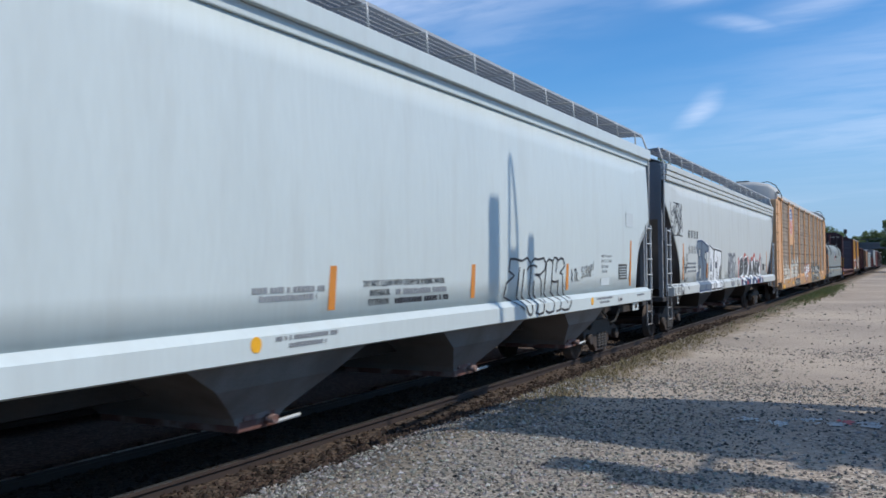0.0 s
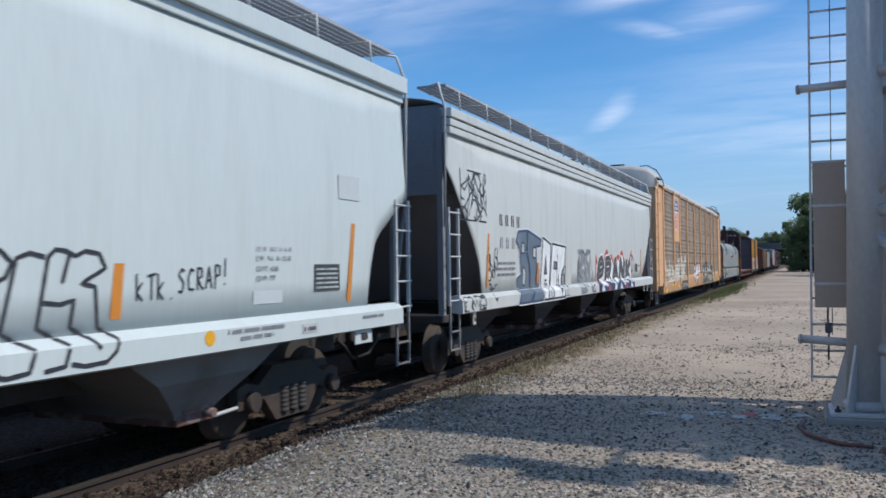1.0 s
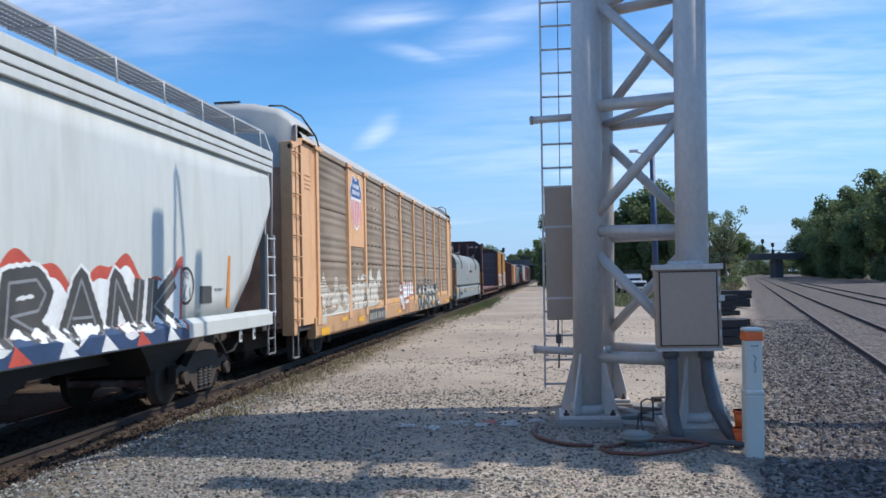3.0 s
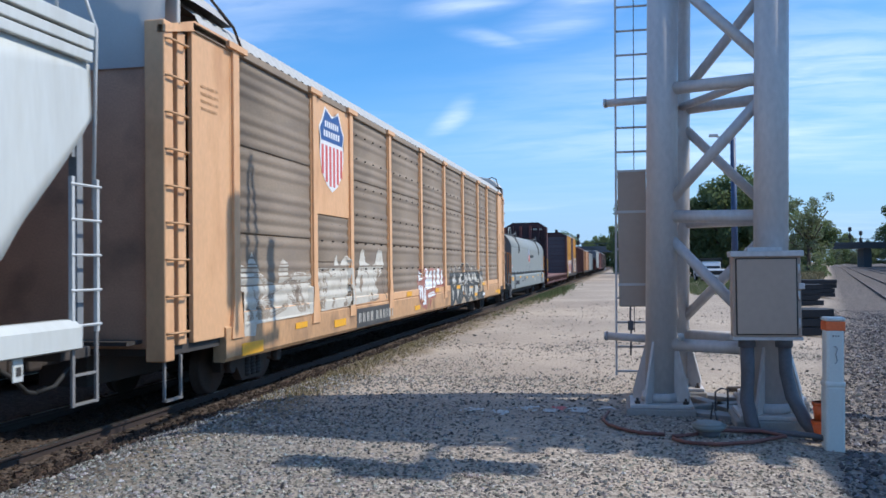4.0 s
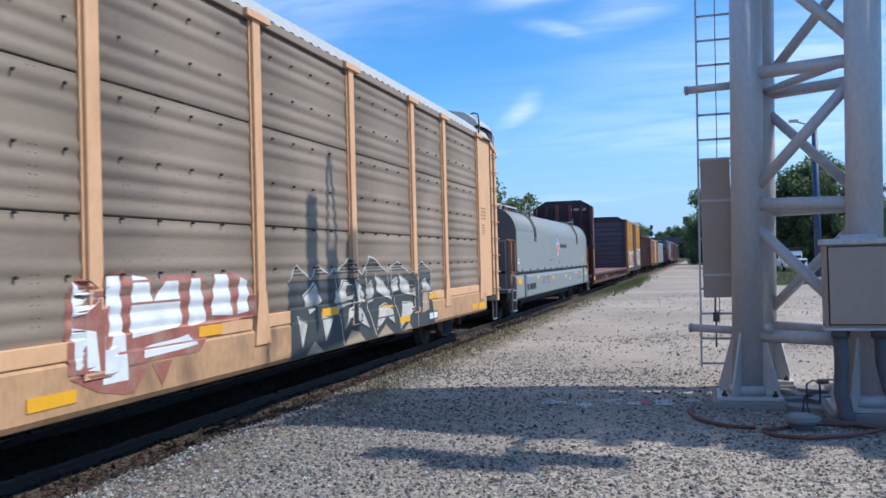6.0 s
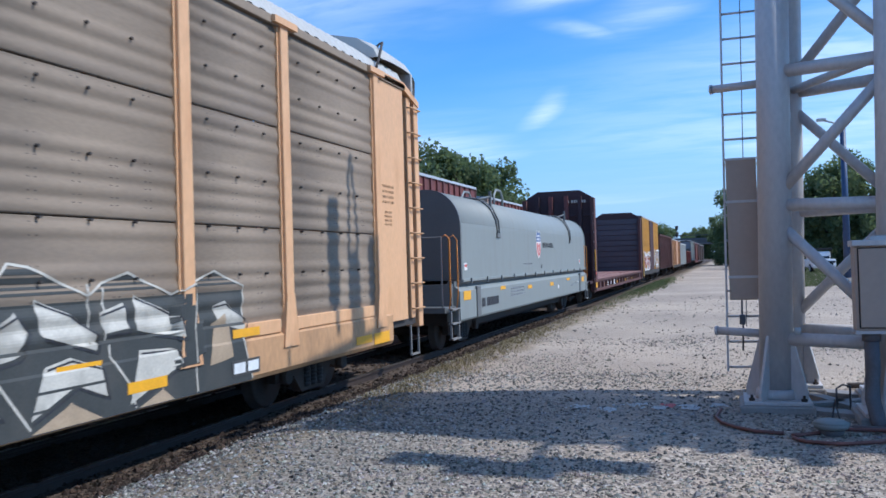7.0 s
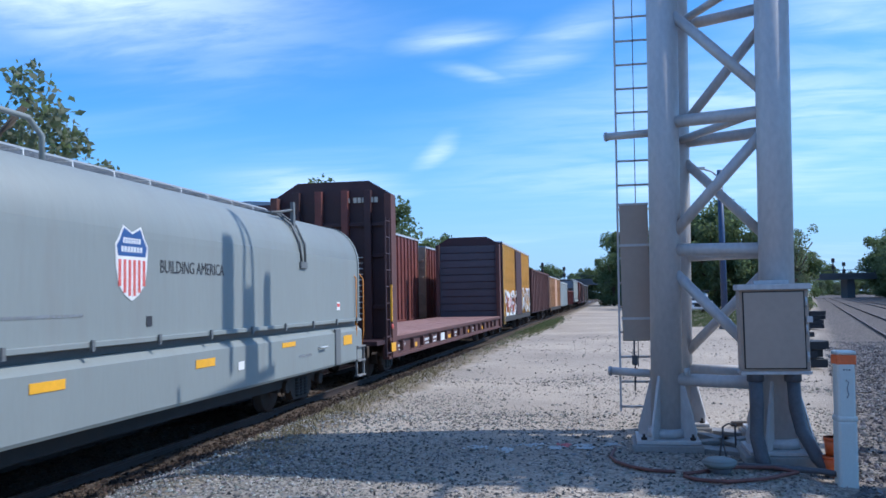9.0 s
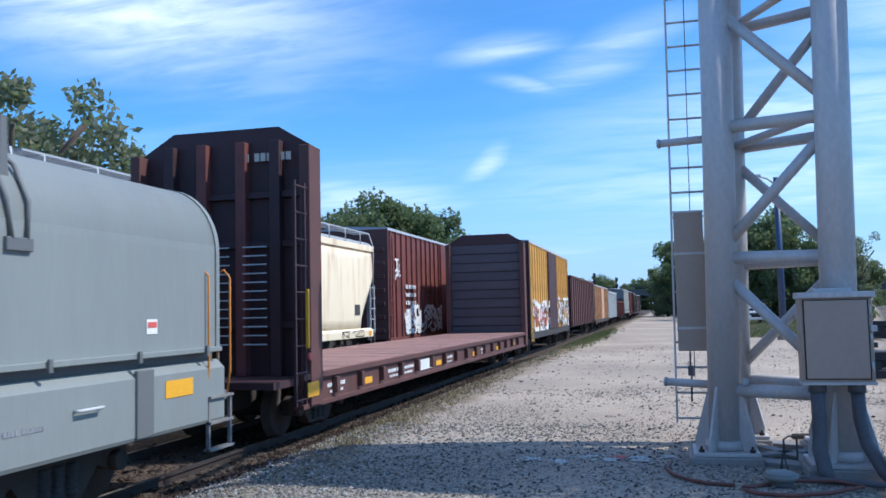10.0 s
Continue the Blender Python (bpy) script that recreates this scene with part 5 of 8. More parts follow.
covered_hopper("rust-streaked cream covered hopper car on the far track", -34.5, 17.4, M["cream"], [(0, 3.35), (0.3, 3.0), (0.75, 2.5), (1.1, 2.1), (1.3, 1.8), (1.36, 1.44)], (4.1, [(4.1, 4.3, 1.42, 1.63)], 4.3), M["cream"], 4.75, near=False, x=XC - 4.6, away=True, group="cars of the far train")
box_car("dark gondola-red box car farther along the far track", 22.4, 17.0, 4.6, M["maroon"], M["maroon"], x=XC - 4.6, group="cars of the far train", away=True)
box_car("grey box car trailing on the far track", -53.0, 17.5, 4.5, M["coil_dark"], M["coil_dark"], x=XC - 4.6, group="cars of the far train", away=True)
box_car("red box car leading on the far track", 4.6, 17.0, 5.0, M["maroon"], M["maroon"], x=XC - 4.6, group="cars of the far train", away=True)


# ---- the signal bridge tower ----
LEGS = {"a": (0.569, 10.45), "b": (1.70, 9.85), "c": (0.805, 11.80), "d": (1.915, 11.20)}
LEVELS = (0.80, 2.28, 3.79, 5.36, 6.90)
LEAN = 0.020                      # the tower stands a hair out of plumb


def on_leg(k, z):
    return (LEGS[k][0] + LEAN * z, LEGS[k][1], z)


def leaning(bm, lean=LEAN):
    """Gives a mesh the tower's lean."""
    bm.transform(Matrix(((1, 0, lean, 0), (0, 1, 0, 0), (0, 0, 1, 0), (0, 0, 0, 1))))
    return bm


def tower():
    t = thing("signal_bridge", "galvanized tubular steel signal bridge tower with braces", "signal bridge")
    for k, (x, y) in LEGS.items():
        leg = part("column", tube(B(), on_leg(k, 0.12), on_leg(k, 7.0), 0.18, 28), M["galv"], t)
        foot = tube(B(), (x, y, 0.14), (x, y, 0.24), 0.225, 24, 0.21)
        part("collar", foot, M["galv"], leg)
        for q in range(4):
            a = math.radians(45 + 90 * q + 14)
            bm = extrude(B(), [(0.15, 0.13), (0.36, 0.13), (0.37, 0.22), (0.19, 0.84), (0.15, 0.84)], "y", -0.014, 0.014)
            bm.transform(pose(x, y, 0, 0, 0, math.degrees(a)))
            part("gusset", leaning(bm), M["galv"], leg)
        part("base_plate", box(B(), x - 0.35, y - 0.35, 0.095, x + 0.35, y + 0.35, 0.135, 0.006), M["galv"], leg)
        for q in range(4):
            bx, by = x + (0.27 if q % 2 else -0.27), y + (0.27 if q > 1 else -0.27)
            part("anchor_bolt", tube(tube(B(), (bx, by, 0.13), (bx, by, 0.165), 0.032, 6), (bx, by, 0.16), (bx, by, 0.20), 0.015, 8), M["truck"], leg)
    for z in LEVELS:
        for p, q in (("a", "b"), ("c", "d"), ("a", "c"), ("b", "d")):
            drop = 0.05 if p + q == "ab" and z > 1 else 0.0
            part("cross_tube", tube(B(), on_leg(p, z + drop * 0.5), on_leg(q, z - drop * 0.5), 0.072 if p + q != "ac" else 0.06, 18), M["galv"], t)
        if z > 3:
            part("plan_brace", tube(B(), on_leg("c", z + 0.02), on_leg("b", z + 0.02), 0.05, 14), M["galv"], t)
    for i, (z0, z1) in enumerate(zip(LEVELS, LEVELS[1:])):
        up = i % 2 == 1
        for p, q, flip in (("a", "b", up), ("c", "d", not up), ("a", "c", up), ("b", "d", not up)):
            lo, hi = (p, q) if flip else (q, p)
            part("diagonal_brace", tube(B(), on_leg(lo, z0 + 0.10), on_leg(hi, z1 - 0.13), 0.062, 16), M["galv"], t)
    part("weld_lug", tube(B(), (0.80, 10.22, 0.86), (0.80, 10.22, 0.94), 0.035, 10), M["dull_steel"], t)
    # catwalk and truss high over the branch tracks, unseen, sized by their shadow on the ground
    for y in (9.7, 12.2):
        for z in (7.0, 8.3):
            part("truss_chord", tube(B(), (1.9, y, z), (32.0, y, z), 0.09, 12), M["galv"], t)
    for k in range(16):
        x = 2.0 + k * 1.9
        part("truss_web", tube(B(), (x, 9.7, 7.0), (x + 0.95, 9.7, 8.3), 0.05, 8), M["galv"], t)
        part("truss_web", tube(B(), (x, 12.2, 7.0), (x + 0.95, 12.2, 8.3), 0.05, 8), M["galv"], t)
    part("catwalk", box(B(), 1.85, 9.85, 7.05, 8.2, 12.15, 7.12), M["galv"], t)
    # unseen boards of uneven reach, added to make the shadow's edge ragged
    rng = random.Random(77)
    x = 1.9
    while x < 8.2:
        wide = rng.uniform(0.16, 0.34)
        reach = 0.30 + 0.15 * rng.random() if x < 4.3 else rng.choice((0.2, 0.35, 0.5, 0.8)) + 0.2 * rng.random()
        part("grating_board", box(B(), x, 9.84 - reach, 7.06, x + wide, 9.84, 7.10), M["galv"], t)
        x += wide + (0.02 if x < 4.3 else rng.choice((0.02, 0.05, 0.12)))
    # unseen deck added to shade the ground farther along
    part("outer_catwalk", box(B(), 8.2, 6.9, 7.05, 32.0, 10.1, 7.12), M["galv"], t)
    # unseen panels added to cast the separate dark patch on the yard
    for x0, x1, y0, y1 in ((3.5, 4.3, 8.25, 8.7), (4.2, 5.1, 8.0, 8.55), (5.0, 5.9, 8.3, 8.8)):
        part("equipment_panel", box(B(), x0, y0, 7.06 + 0.1 * (x0 - 3), x1, y1, 7.2 + 0.1 * (x0 - 3)), M["galv"], t)
    part("panel_arm", tube(B(), (4.6, 8.2, 7.0), (4.6, 9.8, 7.0), 0.05, 8), M["galv"], t)
    part("bracket_arm", tube(B(), (0.58, 10.45, 6.95), (0.2, 14.1, 6.95), 0.07, 10), M["galv"], t)
    # signal masts on the bracket
    for y, top, wide in ((12.50, 9.0, 0.36), (13.92, 8.45, 0.26)):
        m = part("signal_mast", tube(B(), (0.22, y, 7.1), (0.22, y, top - 0.1), 0.06, 10), M["galv"], t)
        part("signal_head", box(B(), 0.08, y - wide / 2, 7.6, 0.36, y + wide / 2, top, 0.06), M["conduit"], m)
    part("ladder_hoop", bent(B(), [(0.2, 13.02, 6.95), (0.2, 13.05, 8.6), (0.2, 13.11, 9.65), (0.2, 13.15, 9.8), (0.2, 13.22, 9.65), (0.2, 13.36, 8.6), (0.2, 13.42, 6.95)], 0.045, 8), M["galv"], t)
    part("hoop_plate", box(B(), 0.18, 13.06, 6.95, 0.22, 13.4, 8.3), M["galv"], t)
    # access ladder with its guard plate
    lx, ly, lw = 0.075, 10.95, 0.37
    for x0 in (lx - 0.034, lx + lw + 0.008):
        part("ladder_rail", leaning(box(B(), x0, ly - 0.012, 0.36, x0 + 0.025, ly + 0.05, 6.9), 0.0113), M["galv"], t)
    rung = part("rung", tube(B(), (lx - 0.02, ly + 0.02, 0), (lx + lw + 0.02, ly + 0.02, 0), 0.014, 8), M["galv"], t, m=pose(0.0113 * 0.41, 0, 0.41))
    for k in range(1, 22):
        z = 0.41 + 0.305 * k
        again(rung, pose(0.0113 * z, 0, z))
    part("safety_cable", tube(B(), (lx + 0.21, ly, 0.9), (lx + 0.28, ly, 6.8), 0.006, 6), M["conduit"], t)
    for z, x in ((0.853, -0.045), (3.765, -0.015)):
        stub = part("standoff_pipe", tube(B(), (0.55, 10.67, z - 0.02), (x, 10.90, z), 0.048, 16), M["galv"], t)
        part("end_cap", tube(B(), (x, 10.899, z), (x - 0.025, 10.907, z), 0.058, 16), M["galv"], stub)
    g = part("ladder_guard", box(B(), 0.105, 10.86, 1.22, 0.45, 10.90, 2.90, 0.01), M["box_grey"], t, "tan-grey flat ladder guard plate")
    part("guard_lip", box(B(), 0.097, 10.85, 2.89, 0.458, 10.91, 2.915), M["galv"], g)
    for z in (1.48, 2.38):
        part("guard_strap", box(B(), 0.095, 10.848, z, 0.46, 10.862, z + 0.03), M["galv"], g)
    part("lock_chain", bent(B(), [(0.24, 10.86, 1.22), (0.235, 10.84, 1.08), (0.245, 10.84, 0.95), (0.235, 10.85, 0.62)], 0.012, 6), M["conduit"], g)
    part("padlock", box(B(), 0.205, 10.81, 0.93, 0.275, 10.86, 1.05, 0.012), M["conduit"], g)
    return t


tower()


def pads():
    p = thing("tower_foundation", "stained concrete foundation pads under the tower legs", "foundation")
    for x, y in LEGS.values():
        part("pad", box(B(), x - 0.40, y - 0.38, -0.1, x + 0.38, y + 0.38, 0.092, 0.02), M["concrete"], p)
    # flat ties on the ground between the pads
    def tie(k, q, wide):
        (x0, y0), (x1, y1) = LEGS[k], LEGS[q]
        d = Vector((x1 - x0, y1 - y0, 0))
        bm = box(B(), 0.3, -wide / 2, 0.0, d.length - 0.3, wide / 2, 0.055, 0.006)
        bm.transform(pose(x0, y0, 0, 0, 0, math.degrees(math.atan2(d.y, d.x))))
        part("ground_tie", bm, M["step_steel"], p, "dusty flat steel tie")
    for k, q, wide in (("a", "b", 0.26), ("c", "d", 0.26), ("b", "d", 0.22), ("a", "d", 0.16), ("b", "c", 0.16)):
        tie(k, q, wide)


pads()


def cabinet():
    c = thing("control_cabinet", "tan-grey steel control cabinet hung on the tower", "cabinet")
    x0, x1, y0, y1, z0, z1 = 1.285, 1.96, 9.40, 9.67, 0.97, 1.82
    part("body", box(B(), x0, y0 + 0.02, z0, x1, y1, z1, 0.006), M["box_grey"], c)
    part("hood", box(B(), x0 - 0.025, y0 - 0.03, z1 - 0.01, x1 + 0.025, y1, z1 + 0.05, 0.008), M["galv"], c)
    part("flange", box(B(), x0 + 0.16, y0 + 0.1, z1 + 0.05, x1 - 0.16, y1, z1 + 0.09, 0.006), M["galv"], c)
    d = part("door", box(B(), x0 + 0.04, y0 - 0.005, z0 + 0.035, x1 - 0.05, y0 + 0.02, z1 - 0.035, 0.005), M["box_grey"], c)
    part("door_seal", box(B(), x0 + 0.028, y0 + 0.008, z0 + 0.024, x1 - 0.038, y0 + 0.0195, z1 - 0.026), M["rubber"], d)
    for z in (1.12, 1.40, 1.68):
        part("hinge", tube(B(), (x1 - 0.025, y0, z - 0.05), (x1 - 0.025, y0, z + 0.05), 0.011, 8), M["galv"], d)
    part("latch", box(B(), x1 - 0.03, y0 - 0.02, 1.47, x1 + 0.03, y0 + 0.03, 1.53, 0.006), M["galv"], c)
    part("bottom_flange", box(B(), x0 - 0.01, y0, z0 - 0.03, x1 + 0.01, y1, z0), M["galv"], c)
    k = part("conduit", bent(B(), [(1.43, 9.52, 0.96), (1.43, 9.50, 0.6), (1.41, 9.44, 0.3), (1.44, 9.36, 0.1), (1.47, 9.30, -0.03)], 0.072, 14), M["conduit"], c, "dark flexible conduit")
    k2 = part("conduit", bent(B(), [(1.80, 9.52, 0.96), (1.81, 9.50, 0.6), (1.85, 9.42, 0.36), (1.96, 9.30, 0.12), (2.08, 9.22, -0.03)], 0.068, 14), M["conduit"], c, "dark flexible conduit")
    for o, x in ((k, 1.43), (k2, 1.80)):
        part("conduit_nut", tube(B(), (x, 9.52, 0.86), (x, 9.52, 0.95), 0.088, 8), M["conduit"], o)


cabinet()


def marker_post():
    p = thing("marker_post", "white plastic cable marker post with an orange top band", "post", m=pose(2.125, 8.90, 0, 0, 1.0, 6))
    part("lower_sleeve", box(B(), -0.094, -0.080, -0.1, 0.094, 0.080, 0.56, 0.03), M["pvc"], p)
    part("upper_sleeve", box(B(), -0.086, -0.074, 0.56, 0.086, 0.074, 1.12, 0.028), M["pvc"], p)
    part("joint_ring", box(B(), -0.098, -0.083, 0.54, 0.098, 0.083, 0.60, 0.02), M["pvc"], p)
    part("orange_band", box(B(), -0.092, -0.080, 1.085, 0.092, 0.080, 1.175, 0.01), M["cone_orange"], p, "orange band")
    part("cap", box(B(), -0.096, -0.085, 1.175, 0.096, 0.085, 1.215, 0.02), M["pvc"], p)
    bm = B()
    for k in range(3):
        box(bm, -0.03 + 0.025 * k, -0.0785, 1.03, -0.018 + 0.025 * k, -0.072, 1.042)
    part("print_dots", bm, M["ink"], p)
    bm = bent(B(), [(-0.012, -0.078, 0.94), (0.016, -0.078, 0.92), (0.0, -0.078, 0.86), (0.014, -0.078, 0.80), (-0.004, -0.078, 0.77)], 0.005, 6)
    part("printed_hook", bm, M["grey_ink"], p)


marker_post()


def clutter():
    for k, (x, y, z, r) in enumerate(((2.085, 9.22, -0.02, 8), (2.10, 9.24, 0.16, -10))):
        b = thing("orange_bucket", "orange plastic bucket stacked by the marker post", "bucket", "orange buckets", m=pose(x, y, z, 0, 0, r))
        part("shell", tube(B(), (0, 0, 0), (0, 0, 0.18), 0.075, 20, 0.09), M["cone_orange"], b)
        part("rim", tube(B(), (0, 0, 0.15), (0, 0, 0.18), 0.096, 20), M["cone_orange"], b)
    pts = [(-0.03, 10.0, 0.06), (-0.08, 9.7, 0.03), (-0.02, 9.4, 0.03), (0.12, 9.15, 0.03), (0.30, 8.98, 0.03), (0.55, 8.92, 0.03)]
    solo("air_line", bent(B(), pts, 0.018), M["red_hose"], "faded dark red hose lying on the gravel", "hose")
    pts = [(0.62, 8.72, 0.03), (0.72, 8.56, 0.03), (1.0, 8.50, 0.03), (1.35, 8.66, 0.03), (1.70, 8.95, 0.04), (1.5, 9.12, 0.05), (1.1, 9.1, 0.05), (0.75, 8.9, 0.03), (0.62, 8.74, 0.05)]
    solo("looped_hose", bent(B(), pts, 0.018), M["red_hose"], "looped red hose lying at the tower foot", "hose")
    pts = [(1.2, 9.25, 0.04), (1.6, 9.1, 0.05), (1.95, 8.95, 0.05), (2.05, 8.9, 0.04)]
    solo("black_cable", bent(B(), pts, 0.03), M["conduit"], "black cable lying towards the marker post", "cable")
    v = thing("air_blower", "small grey-green air nozzle lying among the hoses", "nozzle", m=pose(0.98, 9.0, 0.02))
    part("dome", tube(tube(B(), (0, 0, 0.06), (0, 0, 0.11), 0.15, 20, 0.17), (0, 0, 0.11), (0, 0, 0.14), 0.17, 20, 0.10), M["coil"], v)
    part("basket", tube(B(), (0, 0, -0.04), (0, 0, 0.06), 0.09, 12, 0.13), M["conduit"], v)
    bm = bent(B(), [(1.18, 10.35, 0.03), (1.18, 10.35, 0.26), (1.24, 10.36, 0.30), (1.32, 10.37, 0.29), (1.32, 10.37, 0.03)], 0.012, 6)
    solo("wire_hoop", bm, M["conduit"], "bent rod standing out of the slab", "rod")
    bm = bent(B(), [(1.05, 9.6, 0.03), (1.08, 9.6, 0.25), (1.12, 9.55, 0.05)], 0.012, 6)
    solo("wire_stub", bm, M["conduit"], "stub of dark wire by the tower", "wire")
    bm = box(B(), -0.12, -0.04, 0, 0.12, 0.04, 0.07, 0.02)
    solo("timber_scrap", bm, M["truck"], "short rusty scrap on the gravel", "scrap", m=pose(1.62, 12.2, 0.0, 0, 0, 10))
    # survey paint on the stones
    for k, (x, y, w, red) in enumerate(((-1.63, 10.24, 0.12, 0), (-1.27, 10.10, 0.13, 0), (-1.00, 10.42, 0.16, 0), (-0.72, 10.25, 0.15, 0), (-0.60, 10.42, 0.06, 1), (-0.36, 10.24, 0.14, 0), (-0.38, 10.45, 0.10, 0), (-0.08, 10.53, 0.10, 0))):
        verts, faces = [], []
        for j in range(26):
            px, py = x + random.gauss(0, w * 0.45), y + random.gauss(0, 0.05)
            r, a0 = random.uniform(0.012, 0.034), random.uniform(0, 6.28)
            z = ground_z(px, py) + 0.006
            i0 = len(verts)
            for q in range(5):
                aa = a0 + q * 1.257
                verts.append((px + r * math.cos(aa) * random.uniform(0.7, 1.2), py + r * math.sin(aa) * random.uniform(0.6, 1.1), z + 0.012 * random.random()))
            verts.append((px, py, z + 0.022))
            faces += [(i0 + q, i0 + (q + 1) % 5, i0 + 5) for q in range(5)]
        me = bpy.data.meshes.new("survey_mark")
        me.from_pydata(verts, [], faces)
        me.materials.append(M["line_red"] if red else M["line_paint"])
        tagged(new("survey_mark", me), "red spray survey mark on the gravel" if red else "white spray survey mark on the gravel", "paint mark", "survey marks", kind="stuff")


clutter()


# ---- behind the tower ----
def timber_stack(x, y, n, w, turn):
    s = thing("timber_stack", "stack of black creosoted ties beside the branch track", "timber", "tie stacks", m=pose(x, y, ground_z(x, y), 0, 0, turn))
    for r in range(n):
        for k in range(4):
            part("tie", box(B(), -w / 2, k * 0.27, 0.02 + r * 0.21, w / 2 + random.uniform(-0.2, 0.2), k * 0.27 + 0.23, 0.21 + r * 0.21, 0.01), M["blackpile"], s)


timber_stack(4.35, 21.6, 3, 1.05, 6)
timber_stack(6.9, 36.0, 4, 1.6, 4)
timber_stack(8.8, 44.0, 4, 2.2, -3)


def pickup(x, y):
    p = thing("pickup_truck", "white pickup truck with a black rack, parked", "truck", m=pose(x, y, ground_z(x, y), 0, 0, 6))
    part("body", box(box(B(), -0.95, 0, 0.45, 0.95, 5.2, 1.15, 0.10), -0.86, 1.5, 1.1, 0.86, 3.4, 1.85, 0.16), M["truck_white"], p)
    part("windscreen", extrude(B(), [(1.42, 1.2), (1.46, 1.2), (1.66, 1.72), (1.62, 1.72)], "x", -0.74, 0.74), M["glass"], p)
    part("grille", box(B(), -0.7, -0.03, 0.62, 0.7, 0.02, 0.98, 0.02), M["rubber"], p)
    part("bumper", box(B(), -0.92, -0.10, 0.40, 0.92, 0.02, 0.60, 0.04), M["dull_steel"], p)
    part("rack", box(B(), -0.95, 1.4, 1.95, 0.95, 5.0, 2.12, 0.02), M["rubber"], p)
    for xx in (-0.88, 0.88):
        for yy in (1.5, 4.9):
            part("rack_post", box(B(), xx - 0.04, yy - 0.04, 1.1, xx + 0.04, yy + 0.04, 2.0), M["rubber"], p)
        for yy in (0.95, 4.2):
            w = part("wheel", tube(B(), (xx - 0.12, yy, 0.38), (xx + 0.12, yy, 0.38), 0.38, 20), M["rubber"], p)
            part("rim", tube(B(), (xx - 0.13, yy, 0.38), (xx + 0.13, yy, 0.38), 0.22, 16), M["dull_steel"], w)
        part("headlight", box(B(), xx * 0.88 - 0.12, -0.04, 0.82, xx * 0.88 + 0.12, 0.01, 0.98, 0.02), M["glass"], p)


pickup(8.0, 80.0)

pole = thing("light_pole", "dark blue steel pole with a small lamp head", "pole", m=pose(5.55, 45.0, ground_z(5.55, 45)))
part("mast", tube(B(), (0, 0, 0), (0, 0, 8.0), 0.17, 14, 0.13), M["navy_spray"], pole)
part("arm", bent(B(), [(0, 0, 7.6), (-0.4, 0, 7.95), (-0.85, 0, 8.1)], 0.05, 8), M["dull_steel"], pole)
part("lamp_head", box(B(), -1.15, -0.12, 8.05, -0.7, 0.12, 8.2, 0.04), M["dull_steel"], pole)
part("base", tube(B(), (0, 0, 0), (0, 0, 0.5), 0.3, 14), M["concrete"], pole)


def overpass(y):
    b = thing("road_overpass", "dark concrete road overpass crossing the yard far off", "bridge")
    part("deck", box(B(), -200, y, 5.0, 220, y + 10, 6.1), M["far_concrete"], b)
    part("parapet", box(B(), -200, y - 0.3, 6.1, 220, y, 6.7), M["far_concrete"], b)
    for x in np.arange(-60, 100, 4.0):
        part("rail_post", box(B(), x, y - 0.2, 6.7, x + 0.2, y, 7.5), M["far_concrete"], b)
    part("railing", box(B(), -200, y - 0.2, 7.45, 220, y, 7.6), M["far_concrete"], b)
    for x in (-58, -30, 32, 64.5, 96):
        part("pier", box(B(), x - 1.0, y + 1.5, -1, x + 1.0, y + 8.5, 5.0, 0.2), M["far_concrete"], b)
    for x, h in ((55.8, 10.7), (59.7, 10.7), (62.4, 9.6), (70.5, 9.4), (-19.2, 11.6), (-13, 10.2), (-26, 10.8), (-3, 10.8)):
        m = part("signal_mast", tube(B(), (x, y, 6.6), (x, y, h), 0.12, 8), M["under"], b)
        for z in (h - 0.5, h - 2.4):
            part("signal_head", box(B(), x - 0.42, y - 0.4, z - 0.6, x + 0.42, y + 0.2, z + 0.6, 0.2), M["under"], m)


overpass(250)


# ---- trees ----
# leaf colours are lightened and greyed, with the distance haze mixed into them
LEAF = [mat("leaf_green_%s" % n, c, 0.6, vary=0.35, scale=0.5, fine=3.0, per_object=0.2) for n, c in (("deep", (0.105, 0.145, 0.078)), ("mid", (0.135, 0.18, 0.092)), ("olive", (0.20, 0.205, 0.14)))]
for lm in LEAF:
    lb = lm.node_tree.nodes["Principled BSDF"]
    lb.inputs["Specular IOR Level"].default_value = 0.2
    lb.inputs["Subsurface Weight"].default_value = 0.0
    lt = lm.node_tree
    glow = lt.nodes.new("ShaderNodeBsdfTranslucent")
    glow.inputs["Color"].default_value = (0.20, 0.26, 0.11, 1)
    both = lt.nodes.new("ShaderNodeMixShader")
    both.inputs[0].default_value = 0.45
    lt.links.new(lb.outputs[0], both.inputs[1])
    lt.links.new(glow.outputs[0], both.inputs[2])
    lt.links.new(both.outputs[0], lt.nodes["Material Output"].inputs["Surface"])


